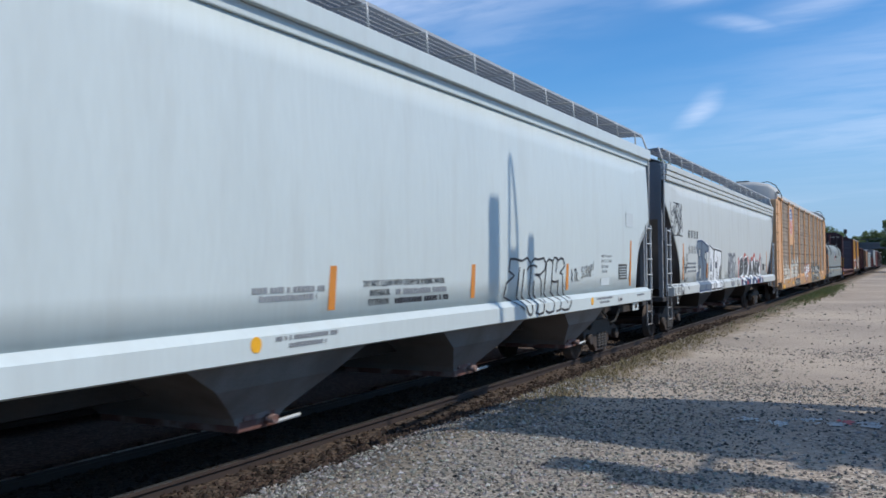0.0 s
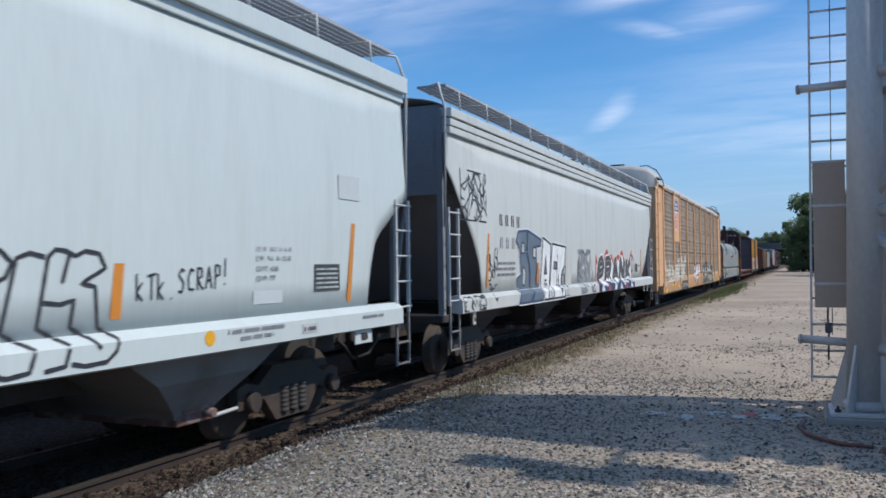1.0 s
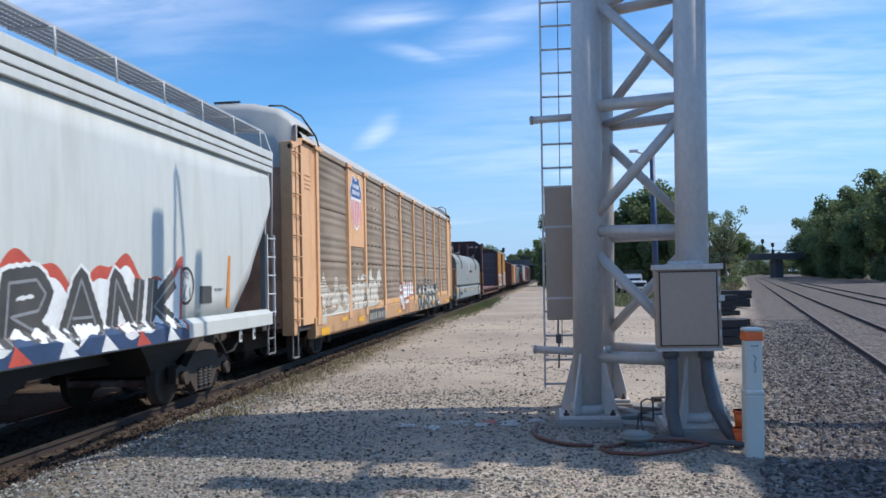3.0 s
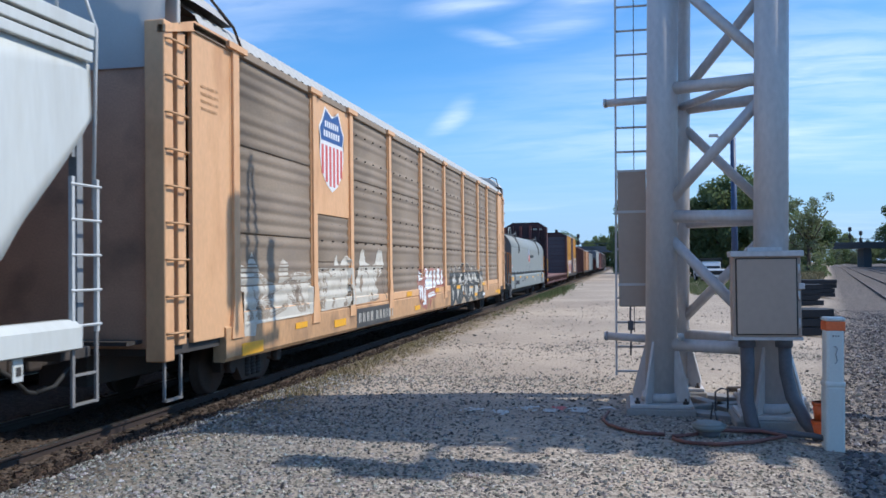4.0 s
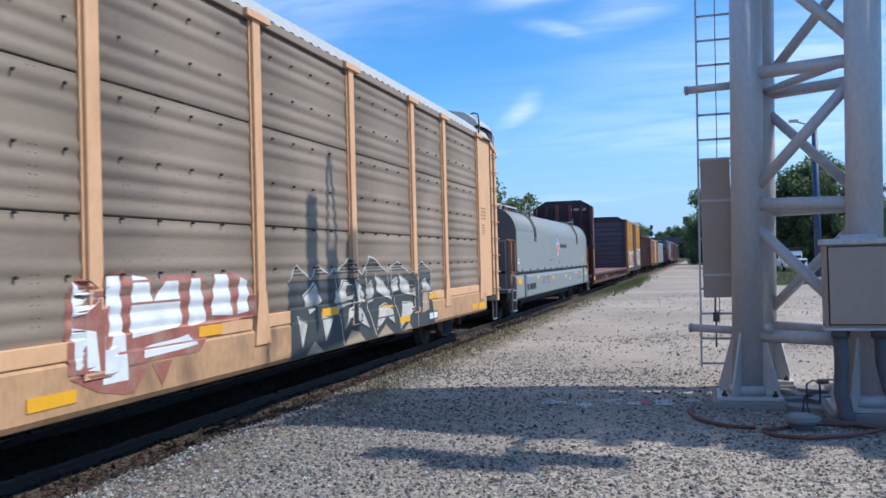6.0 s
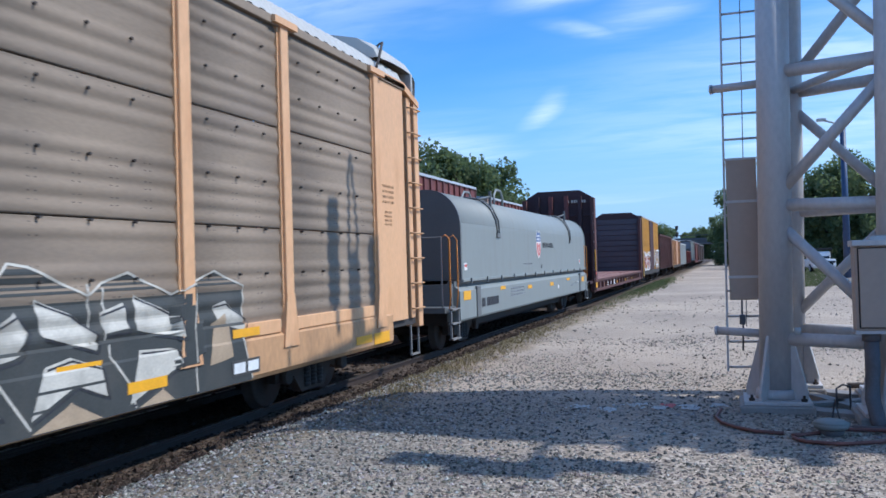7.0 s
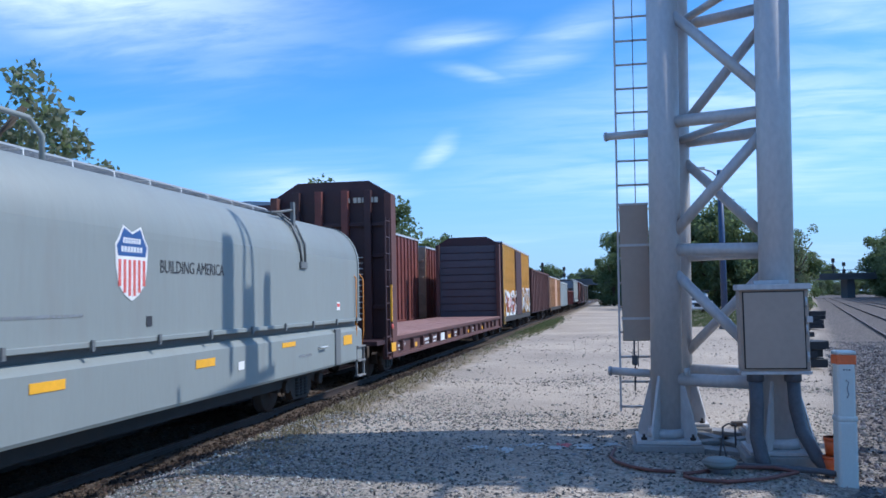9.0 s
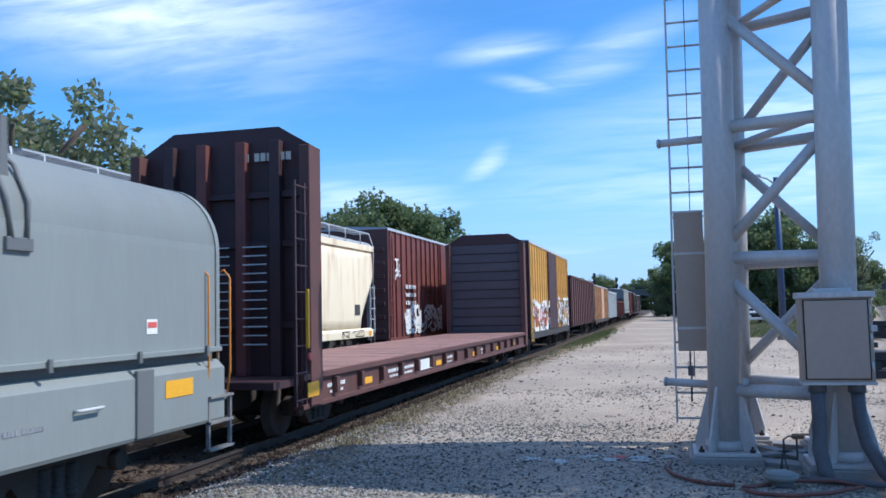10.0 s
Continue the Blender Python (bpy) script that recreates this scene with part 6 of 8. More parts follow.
def tree_meshes(seed, height, spread, leaves, leaf_size, bare=0.0):
    rng = random.Random(seed)
    bm = B()
    tube(bm, (0, 0, -0.3), (0.1, 0.05, height * 0.45), height * 0.026, 9, height * 0.016)
    ends = []
    for k in range(11):
        a = k * 2.4 + rng.uniform(-0.4, 0.4)
        z0 = height * rng.uniform(0.20, 0.48)
        reach = spread * rng.uniform(0.45, 0.95)
        tip = (reach * math.cos(a), reach * math.sin(a), min(z0 + height * rng.uniform(0.15, 0.5), height * 0.95))
        mid = (tip[0] * 0.45, tip[1] * 0.45, z0 + (tip[2] - z0) * 0.6)
        bent(bm, [(0.05, 0.02, z0), mid, tip], height * 0.008, 5)
        ends += [tip, mid]
    trunk = mesh_of("trunk", bm, M["bark"])
    clumps = []
    for tip in ends:
        for _ in range(2):
            clumps.append((tip[0] + rng.gauss(0, spread * 0.16), tip[1] + rng.gauss(0, spread * 0.16), tip[2] + rng.gauss(0, height * 0.06), spread * rng.uniform(0.16, 0.36)))
    for _ in range(7):
        clumps.append((rng.gauss(0, spread * 0.25), rng.gauss(0, spread * 0.25), height * rng.uniform(0.7, 0.95), spread * rng.uniform(0.18, 0.32)))
    for _ in range(9):
        a = rng.uniform(0, 6.28)
        clumps.append((spread * 0.6 * math.cos(a), spread * 0.6 * math.sin(a), height * rng.uniform(0.10, 0.4), spread * rng.uniform(0.2, 0.36)))
    for _ in range(8):
        a = rng.uniform(0, 6.28)
        clumps.append((spread * 0.45 * math.cos(a), spread * 0.45 * math.sin(a), height * rng.uniform(0.03, 0.14), spread * rng.uniform(0.2, 0.34)))
    verts, faces = [], []
    for _ in range(leaves):
        cx, cy, cz, r = clumps[rng.randrange(len(clumps))]
        d = Vector((rng.gauss(0, 1), rng.gauss(0, 1), rng.gauss(0, 0.8))).normalized() * (r * rng.random() ** 0.4)
        p = Vector((cx, cy, cz)) + d
        if p.z < height * 0.01:
            continue
        u = Vector((rng.gauss(0, 1), rng.gauss(0, 1), rng.gauss(0, 1))).normalized()
        v = u.cross(Vector((rng.gauss(0, 1), rng.gauss(0, 1), rng.gauss(0, 1)))).normalized()
        s = leaf_size * rng.uniform(0.6, 1.4)
        i0 = len(verts)
        verts += [p - u * s, p + v * s * 0.55, p + u * s, p - v * s * 0.55]
        faces.append((i0, i0 + 1, i0 + 2, i0 + 3))
    me = bpy.data.meshes.new("crown")
    me.from_pydata([tuple(q) for q in verts], [], faces)
    return trunk, me


TREES = [tree_meshes(3, 12.0, 4.6, 15000, 0.22), tree_meshes(8, 10.0, 3.8, 11000, 0.20), tree_meshes(21, 14.0, 5.6, 17000, 0.26), tree_meshes(34, 11.0, 3.2, 4600, 0.17)]


def plant(kind, x, y, scale, turn, leaf, label, group):
    t = thing("tree", label, "tree", group, m=Matrix.LocRotScale((x, y, ground_z(x, y)), Euler((0, 0, radians(turn))), (scale, scale, scale)))
    trunk, crown = TREES[kind]
    o = new("trunk", trunk)
    o.parent = t
    me = crown.copy()
    me.materials.clear()
    me.materials.append(LEAF[leaf])
    o = new("crown", me)
    o.parent = t


def woods():
    rng = random.Random(5)
    # along the far side of the branch line
    for k in range(13):
        y = 128 + k * 13 + rng.uniform(-3, 3)
        x = 19.5 + 0.217 * y + rng.uniform(0, 5)
        plant(rng.choice((0, 2)), x, y, rng.uniform(1.05, 1.4), rng.uniform(0, 360), rng.choice((0, 0, 1)), "full green roadside tree beyond the branch tracks", "trees beyond the branch line")
    # behind the tower
    for x, y, s, kind, leaf in ((8.5, 112, 0.85, 0, 0), (12.5, 108, 0.92, 2, 0), (16.5, 104, 0.75, 0, 0), (19.0, 96, 0.80, 3, 2), (20.5, 100, 0.62, 1, 1), (4.5, 125, 0.72, 1, 2), (10.5, 120, 0.8, 1, 0), (14.5, 118, 0.9, 1, 0), (0.5, 150, 0.9, 1, 0), (3.0, 160, 1.1, 0, 0), (7.0, 150, 1.0, 0, 0)):
        plant(kind, x, y, s, rng.uniform(0, 360), leaf, "green tree growing between the two lines", "trees between the lines")
    # left of the trains
    for x, y, s, kind, leaf in ((-27.0, 76, 0.94, 2, 1), (-22.0, 78, 0.98, 0, 1), (-31.5, 74, 0.9, 0, 1), (-18.5, 84, 0.86, 1, 1), (-24.5, 84, 0.9, 2, 0)):
        plant(kind, x, y, s, rng.uniform(0, 360), leaf, "broad green tree behind the trains", "trees behind the trains")
    for x, y, s in ((-36.5, 52, 1.42), (-39.5, 50, 1.45), (-33.0, 56, 1.05), (-29.0, 58, 0.86), (-36, 41, 1.55), (-42, 46, 1.5)):
        plant(3, x, y, s, rng.uniform(0, 360), 2, "thin-leaved greyish tree behind the trains", "thin trees behind the trains")
    # far woods
    for k in range(46):
        x = -150 + k * 8.5 + rng.uniform(-3, 3)
        plant(rng.choice((0, 2)), x, 460 + rng.uniform(-25, 60), rng.uniform(1.0, 1.6) * (1.0 if x < 40 else 0.75), rng.uniform(0, 360), 1, "far green tree beyond the overpass", "far trees")
    for k in range(16):
        plant(1, 62 + k * 4.5 + rng.uniform(-1, 1), 425 + rng.uniform(-5, 12), rng.uniform(0.62, 0.85), rng.uniform(0, 360), 2, "low greyish tree beyond the overpass", "low trees beyond the overpass")
    for k in range(7):
        plant(1, 6 + k * 3.2 + rng.uniform(-1, 1), 300 + k * 6, rng.uniform(0.8, 1.1), rng.uniform(0, 360), 0, "far green tree beside the yard road", "trees by the yard road")


woods()


# ---- stones and weeds ----
def stones(name, n, region, size, material, label, seed):
    """Loose angular stones, each a squashed and jittered octahedron."""
    rng = random.Random(seed)
    verts, faces = [], []
    tri = ((0, 2, 4), (2, 1, 4), (1, 3, 4), (3, 0, 4), (2, 0, 5), (1, 2, 5), (3, 1, 5), (0, 3, 5))
    made = 0
    while made < n:
        x, y = region(rng)
        s = size * rng.choice((0.5, 0.6, 0.7, 0.8, 1.0, 1.4)) * rng.uniform(0.8, 1.2)
        z = ground_z(x, y) + s * 0.15
        a, i0 = rng.uniform(0, 6.28), len(verts)
        ca, sa = math.cos(a), math.sin(a)
        for dx, dy, dz in ((1, 0, 0), (-1, 0, 0), (0, 0.8, 0), (0, -0.8, 0), (0, 0, 0.65), (0, 0, -0.5)):
            px, py, pz = (dx + rng.uniform(-0.3, 0.3)) * s, (dy + rng.uniform(-0.3, 0.3)) * s, (dz + rng.uniform(-0.2, 0.2)) * s
            verts.append((x + ca * px - sa * py, y + sa * px + ca * py, z + pz))
        faces += [(i0 + p, i0 + q, i0 + r) for p, q, r in tri]
        made += 1
    me = bpy.data.meshes.new(name)
    me.from_pydata(verts, [], faces)
    me.materials.append(material)
    tagged(new(name, me), label, "gravel", kind="stuff")


def stone_mat(name, lo, hi):
    m = bpy.data.materials.new(name)
    m.use_nodes = True
    nt = m.node_tree
    b = nt.nodes["Principled BSDF"]
    b.inputs["Roughness"].default_value = 0.9
    b.inputs["Specular IOR Level"].default_value = 0.25
    geo = nt.nodes.new("ShaderNodeNewGeometry")
    r = nt.nodes.new("ShaderNodeValToRGB")
    r.color_ramp.elements[0].color, r.color_ramp.elements[1].color = (*lo, 1), (*hi, 1)
    e = r.color_ramp.elements.new(0.7)
    e.color = tuple(0.55 * p + 0.45 * q for p, q in zip(lo, hi)) + (1,)
    nt.links.new(geo.outputs["Random Per Island"], r.inputs[0])
    nz = nt.nodes.new("ShaderNodeTexNoise")
    nz.inputs["Scale"].default_value = 60.0
    mx = nt.nodes.new("ShaderNodeMix")
    mx.data_type, mx.blend_type = "RGBA", "OVERLAY"
    mx.inputs["Factor"].default_value = 0.35
    nt.links.new(r.outputs[0], mx.inputs["A"])
    nt.links.new(nz.outputs["Color"], mx.inputs["B"])
    nt.links.new(mx.outputs["Result"], b.inputs["Base Color"])
    return m


def near_yard(rng):
    while True:
        y = 4.6 + 15 * rng.random() ** 1.7
        x = rng.uniform(-5.4, 0.6 + RT_SLOPE * y)
        if noise.noise((x * 0.5, y * 0.5, 4.0)) > rng.uniform(-0.35, 0.45):
            return x, y


def track_side_yard(rng):
    while True:
        y = 4.4 + 9 * rng.random() ** 1.4
        x = rng.uniform(-5.3, 0.5)
        if rng.random() < 0.25 - x / 6:
            return x, y


def far_yard(rng):
    y = rng.uniform(15, 40)
    return rng.uniform(-5.2, 0.4 + RT_SLOPE * y), y


def dark_spots(rng):
    y = 6 + 26 * rng.random() ** 1.5
    return rng.uniform(-4.8, 0.4 + RT_SLOPE * y), y


def branch_ballast(rng):
    y = 4.5 + 30 * rng.random() ** 1.6
    return right_x(y) + rng.uniform(-3.2, -0.9), y


def rail_side(rng):
    return XC + rng.choice((rng.gauss(1.45, 0.25), rng.uniform(-1.3, 1.5))), 3 + 32 * rng.random() ** 1.4


STONE_PALE = stone_mat("pale_crushed_stone", (0.10, 0.088, 0.075), (0.47, 0.42, 0.355))
STONE_GRIT = stone_mat("grey_loose_stone", (0.05, 0.05, 0.047), (0.40, 0.39, 0.36))
STONE_DARK = stone_mat("dark_ballast_stone", (0.04, 0.037, 0.038), (0.27, 0.25, 0.245))
STONE_RUST = stone_mat("rust_stained_ballast", (0.016, 0.012, 0.010), (0.09, 0.06, 0.043))
stones("loose_gravel", 30000, near_yard, 0.0165, STONE_PALE, "loose pale crushed stone on the yard", 11)
stones("loose_grit", 16000, track_side_yard, 0.019, STONE_GRIT, "loose grey stone between the yard and the rails", 16)
stones("scattered_gravel", 1500, far_yard, 0.030, STONE_PALE, "scattered stones farther up the yard", 12)
stones("dark_pebbles", 650, dark_spots, 0.026, STONE_DARK, "dark stones strewn over the dusty yard", 17)
stones("branch_ballast", 16000, branch_ballast, 0.032, STONE_DARK, "coarse grey ballast beside the branch track", 13)
stones("train_ballast", 11000, rail_side, 0.036, STONE_RUST, "rust-stained ballast under the train", 14)


def weeds(name, n, region, height, material, label, seed):
    rng = random.Random(seed)
    verts, faces = [], []
    for _ in range(n):
        x, y = region(rng)
        z = ground_z(x, y) - 0.01
        for _b in range(5):
            a, lean, h = rng.uniform(0, 6.28), rng.uniform(0.1, 0.8), height * rng.uniform(0.4, 1.2)
            w = 0.004 + 0.012 * height
            i0 = len(verts)
            px, py = x + rng.gauss(0, 0.03), y + rng.gauss(0, 0.03)
            dx, dy = math.cos(a), math.sin(a)
            verts += [(px - dy * w, py + dx * w, z), (px + dy * w, py - dx * w, z), (px + dx * lean * h * 0.4 + dy * w, py + dy * lean * h * 0.4 - dx * w, z + h * 0.6), (px + dx * lean * h, py + dy * lean * h, z + h)]
            faces += [(i0, i0 + 1, i0 + 2), (i0, i0 + 2, i0 + 3)]
    me = bpy.data.meshes.new(name)
    me.from_pydata(verts, [], faces)
    me.materials.append(material)
    tagged(new(name, me), label, "weeds", kind="stuff")


DRY = mat("dry_weed", (0.20, 0.16, 0.075), 0.8, vary=0.3, scale=2)
GRASS = mat("short_grass", (0.10, 0.125, 0.04), 0.8, vary=0.35, scale=1.2)


def edge_strip(rng):
    y = rng.choice((rng.uniform(11, 22), rng.uniform(10, 60), rng.gauss(50, 5)))
    return -4.4 + rng.gauss(0, 0.26) - (0.0 if y < 40 else -0.4), y


def verge(rng):
    y = rng.gauss(54, 9)
    return -4.1 + rng.gauss(0, 0.35), y


def meadow(rng):
    y = rng.uniform(48, 100)
    return rng.uniform(2.8 + 0.02 * y, min(1.0 + 0.17 * y, 14)), y


def line_edge(rng):
    y = rng.uniform(60, 180)
    return right_x(y) - 4 - abs(rng.gauss(0, 1.5)), y


weeds("trackside_weeds", 2200, edge_strip, 0.07, DRY, "dry weeds along the foot of the ballast", 31)
weeds("verge_grass", 1400, verge, 0.14, GRASS, "low green grass along the train's track", 34)
weeds("meadow_grass", 9000, meadow, 0.16, GRASS, "short grass behind the tower", 32)
weeds("tall_weeds", 2500, line_edge, 0.7, DRY, "tall dry weeds beside the branch line", 33)


# ---- paint on the cars: stencils, reflectors and graffiti ----
def hopper_face(y, z):
    if z >= 1.45:
        return 1.604 - 0.05 * ((z - 2.7) / 1.7) ** 2
    if z >= 1.37:
        return 1.604 + 0.09 * (1.45 - z) / 0.08
    return 1.694


RACK_POSTS = (1.95, 5.2, 7.35, 10.34, 13.59, 16.75, 19.9, 23.02, 25.23, 28.33)


def rack_face(y, z):
    near = min(abs(y - p) for p in RACK_POSTS)
    if near < 0.11 and z > 1.6 or near < 0.2 and 0.95 < z <= 1.6:
        return 1.628
    if near < 0.14 and z > 1.32:
        return 1.571
    if z < 1.13:
        return 1.604
    if z < 1.32:
        return 1.594
    return rib_x(z) + 0.007


def ribbon(bm, pts, width, face, lift=0.0):
    """A flat brush stroke along (y, z) points, laid on a face."""
    fine = []
    for (y0, z0), (y1, z1) in zip(pts, pts[1:]):
        n = max(2, int(math.hypot(y1 - y0, z1 - z0) / 0.035))
        fine += [(y0 + (y1 - y0) * k / n, z0 + (z1 - z0) * k / n) for k in range(n)]
    fine.append(pts[-1])
    last = None
    for i, (y, z) in enumerate(fine):
        a, b = fine[max(i - 1, 0)], fine[min(i + 1, len(fine) - 1)]
        dy, dz = b[0] - a[0], b[1] - a[1]
        d = math.hypot(dy, dz) or 1
        w = width * (0.5 + 0.03 * math.sin(i * 1.7))
        oy, oz = -dz / d * w, dy / d * w
        row = [bm.verts.new((face(y + oy * k, z + oz * k) + lift, y + oy * k, z + oz * k)) for k in (-1, -0.34, 0.34, 1)]
        if last:
            for k in range(3):
                bm.faces.new((last[k], row[k], row[k + 1], last[k + 1]))
        last = row
    return bm


def patch(bm, y0, y1, low, high, face, lift=0.0, step=0.05):
    """A filled area between two heights that may change along y."""
    n = max(2, int((y1 - y0) / step))
    last = None
    for i in range(n + 1):
        y = y0 + (y1 - y0) * i / n
        a, b = low(y), high(y)
        m = 56
        row = [bm.verts.new((face(y, a + (b - a) * k / m) + lift, y, a + (b - a) * k / m)) for k in range(m + 1)]
        if last:
            for k in range(m):
                bm.faces.new((last[k], row[k], row[k + 1], last[k + 1]))
        last = row
    return bm


def filled(bm, outline, face, lift=0.0, step=0.025):
    """A filled shape with any outline of (y, z) points, laid on a face in thin level rows."""
    def cuts(z):
        out = []
        for (y0, z0), (y1, z1) in zip(outline, outline[1:] + outline[:1]):
            if (z0 <= z) != (z1 <= z):
                out.append(y0 + (y1 - y0) * (z - z0) / (z1 - z0))
        return sorted(out)
    z, top = min(p[1] for p in outline) + 0.001, max(p[1] for p in outline)
    while z < top:
        a, b = cuts(z), cuts(min(z + step, top - 0.0005))
        if len(a) == len(b):
            for k in range(0, len(a) - 1, 2):
                n = max(1, int((a[k + 1] - a[k]) / 0.1))
                for i in range(n):
                    q = [(a[k] + (a[k + 1] - a[k]) * j / n, b[k] + (b[k + 1] - b[k]) * j / n) for j in (i, i + 1)]
                    bm.faces.new([bm.verts.new((face(y, h) + lift, y, h)) for y, h in ((q[0][0], z), (q[1][0], z), (q[1][1], z + step), (q[0][1], z + step))])
        z += step
    return bm


def blob(y, z, w, h, lean, points=9, rng=None):
    """A pointed leaf-like brush shape."""
    out = []
    for k in range(points * 2):
        a = 2 * math.pi * k / (points * 2)
        s = 1.0 if rng is None else rng.uniform(0.85, 1.15)
        out.append((y + lean * h * math.sin(a) * 0.5 + w / 2 * math.cos(a) * abs(math.cos(a)) ** 0.3 * s, z + h / 2 * math.sin(a) * s))
    return out


GLYPHS = {
    "P": [[(0.0, 0), (0.08, 0.55), (0.25, 0.9), (0.6, 1), (0.85, 0.8), (0.7, 0.52), (0.2, 0.42)]],
    "R": [[(0.0, 0), (0.06, 0.95), (0.6, 1), (0.8, 0.78), (0.65, 0.52), (0.1, 0.45), (0.5, 0.25), (0.9, 0)]],
    "A": [[(0, 0), (0.40, 1), (0.9, 0)], [(0.2, 0.35), (0.70, 0.35)]],
    "N": [[(0, 0), (0.12, 1), (0.75, 0.05), (0.85, 1)]],
    "K": [[(0, 0), (0.08, 1)], [(0.85, 1), (0.12, 0.45), (0.9, 0)]],
}


def placed(glyph, y0, z0, w, h, slant=0.0):
    return [[(y0 + (a + slant * b) * w, z0 + b * h) for a, b in line] for line in GLYPHS[glyph]]


def fat_letters(car, word, y0, y1, z0, z1, face, layers, tilt=0.0, name="graffiti_letter", jitter=0.0, seed=1, lift=0.0):
    """Block letters as broad strokes, wide outline first, then the fill on top."""
    rng = random.Random(seed)
    w = (y1 - y0) / len(word)
    for i, ch in enumerate(word):
        zz = z0 + tilt * i + rng.uniform(-jitter, jitter)
        lines = placed(ch, y0 + w * (i + 0.10), zz, w * 0.82, z1 - z0 + rng.uniform(-jitter, jitter))
        for k, (width, material) in enumerate(layers):
            bm = B()
            for line in lines:
                ribbon(bm, line, width, face, lift + 0.003 * k + 0.0008 * (i % 3))
            part(name, bm, material[i % len(material)] if isinstance(material, list) else material, car)


def scrawl(car, y0, y1, z0, z1, face, material, n, width, seed, name="graffiti_scrawl"):
    rng = random.Random(seed)
    bm = B()
    for _ in range(n):
        y, z = rng.uniform(y0, y1), rng.uniform(z0, z1)
        pts, a = [(y, z)], rng.uniform(0, 6.28)
        for _k in range(rng.randint(3, 6)):
            a += rng.uniform(-1.5, 1.5)
            s = rng.uniform(0.08, 0.22) * min(1.6, (y1 - y0))
            y, z = min(max(y + s * math.cos(a), y0), y1), min(max(z + s * math.sin(a), z0), z1)
            if math.hypot(y - pts[-1][0], z - pts[-1][1]) > 0.02:
                pts.append((y, z))
        if len(pts) > 1:
            ribbon(bm, pts, width * rng.uniform(0.7, 1.3), face, 0.001)
    return part(name, bm, material, car)


def reflector(car, y0, y1, z0, z1, x, material, name="reflector", lean=0.0):
    bm = B()
    vs = [bm.verts.new(p) for p in ((x, y0, z0), (x, y1, z0), (x, y1 + lean, z1), (x, y0 + lean, z1))]
    f = bm.faces.new(vs)
    bm.normal_update()
    bmesh.ops.solidify(bm, geom=[f], thickness=-0.004)
    return part(name, bm, material, car)


def text_bars(car, y0, y1, z, h, x, material, seed, name="stencil_line"):
    """A line of writing too small to read, as short bars."""
    rng = random.Random(seed)
    bm, y = B(), y0
    while y < y1:
        w = h * rng.uniform(0.5, 0.85)
        box(bm, x - 0.002, y, z, x + 0.003, min(y + w, y1), z + h * rng.uniform(0.85, 1.0))
        y += w + h * (0.25 if rng.random() > 0.18 else 0.9)
    return tagged(part(name, bm, material, car), kind="stuff")


def words(car, text, y, z, h, x, material, squash=1.0, lean=0.0):
    ob = lettering(text, h * 1.38, material, car, on_side(x, y, z), squash=squash)
    return ob


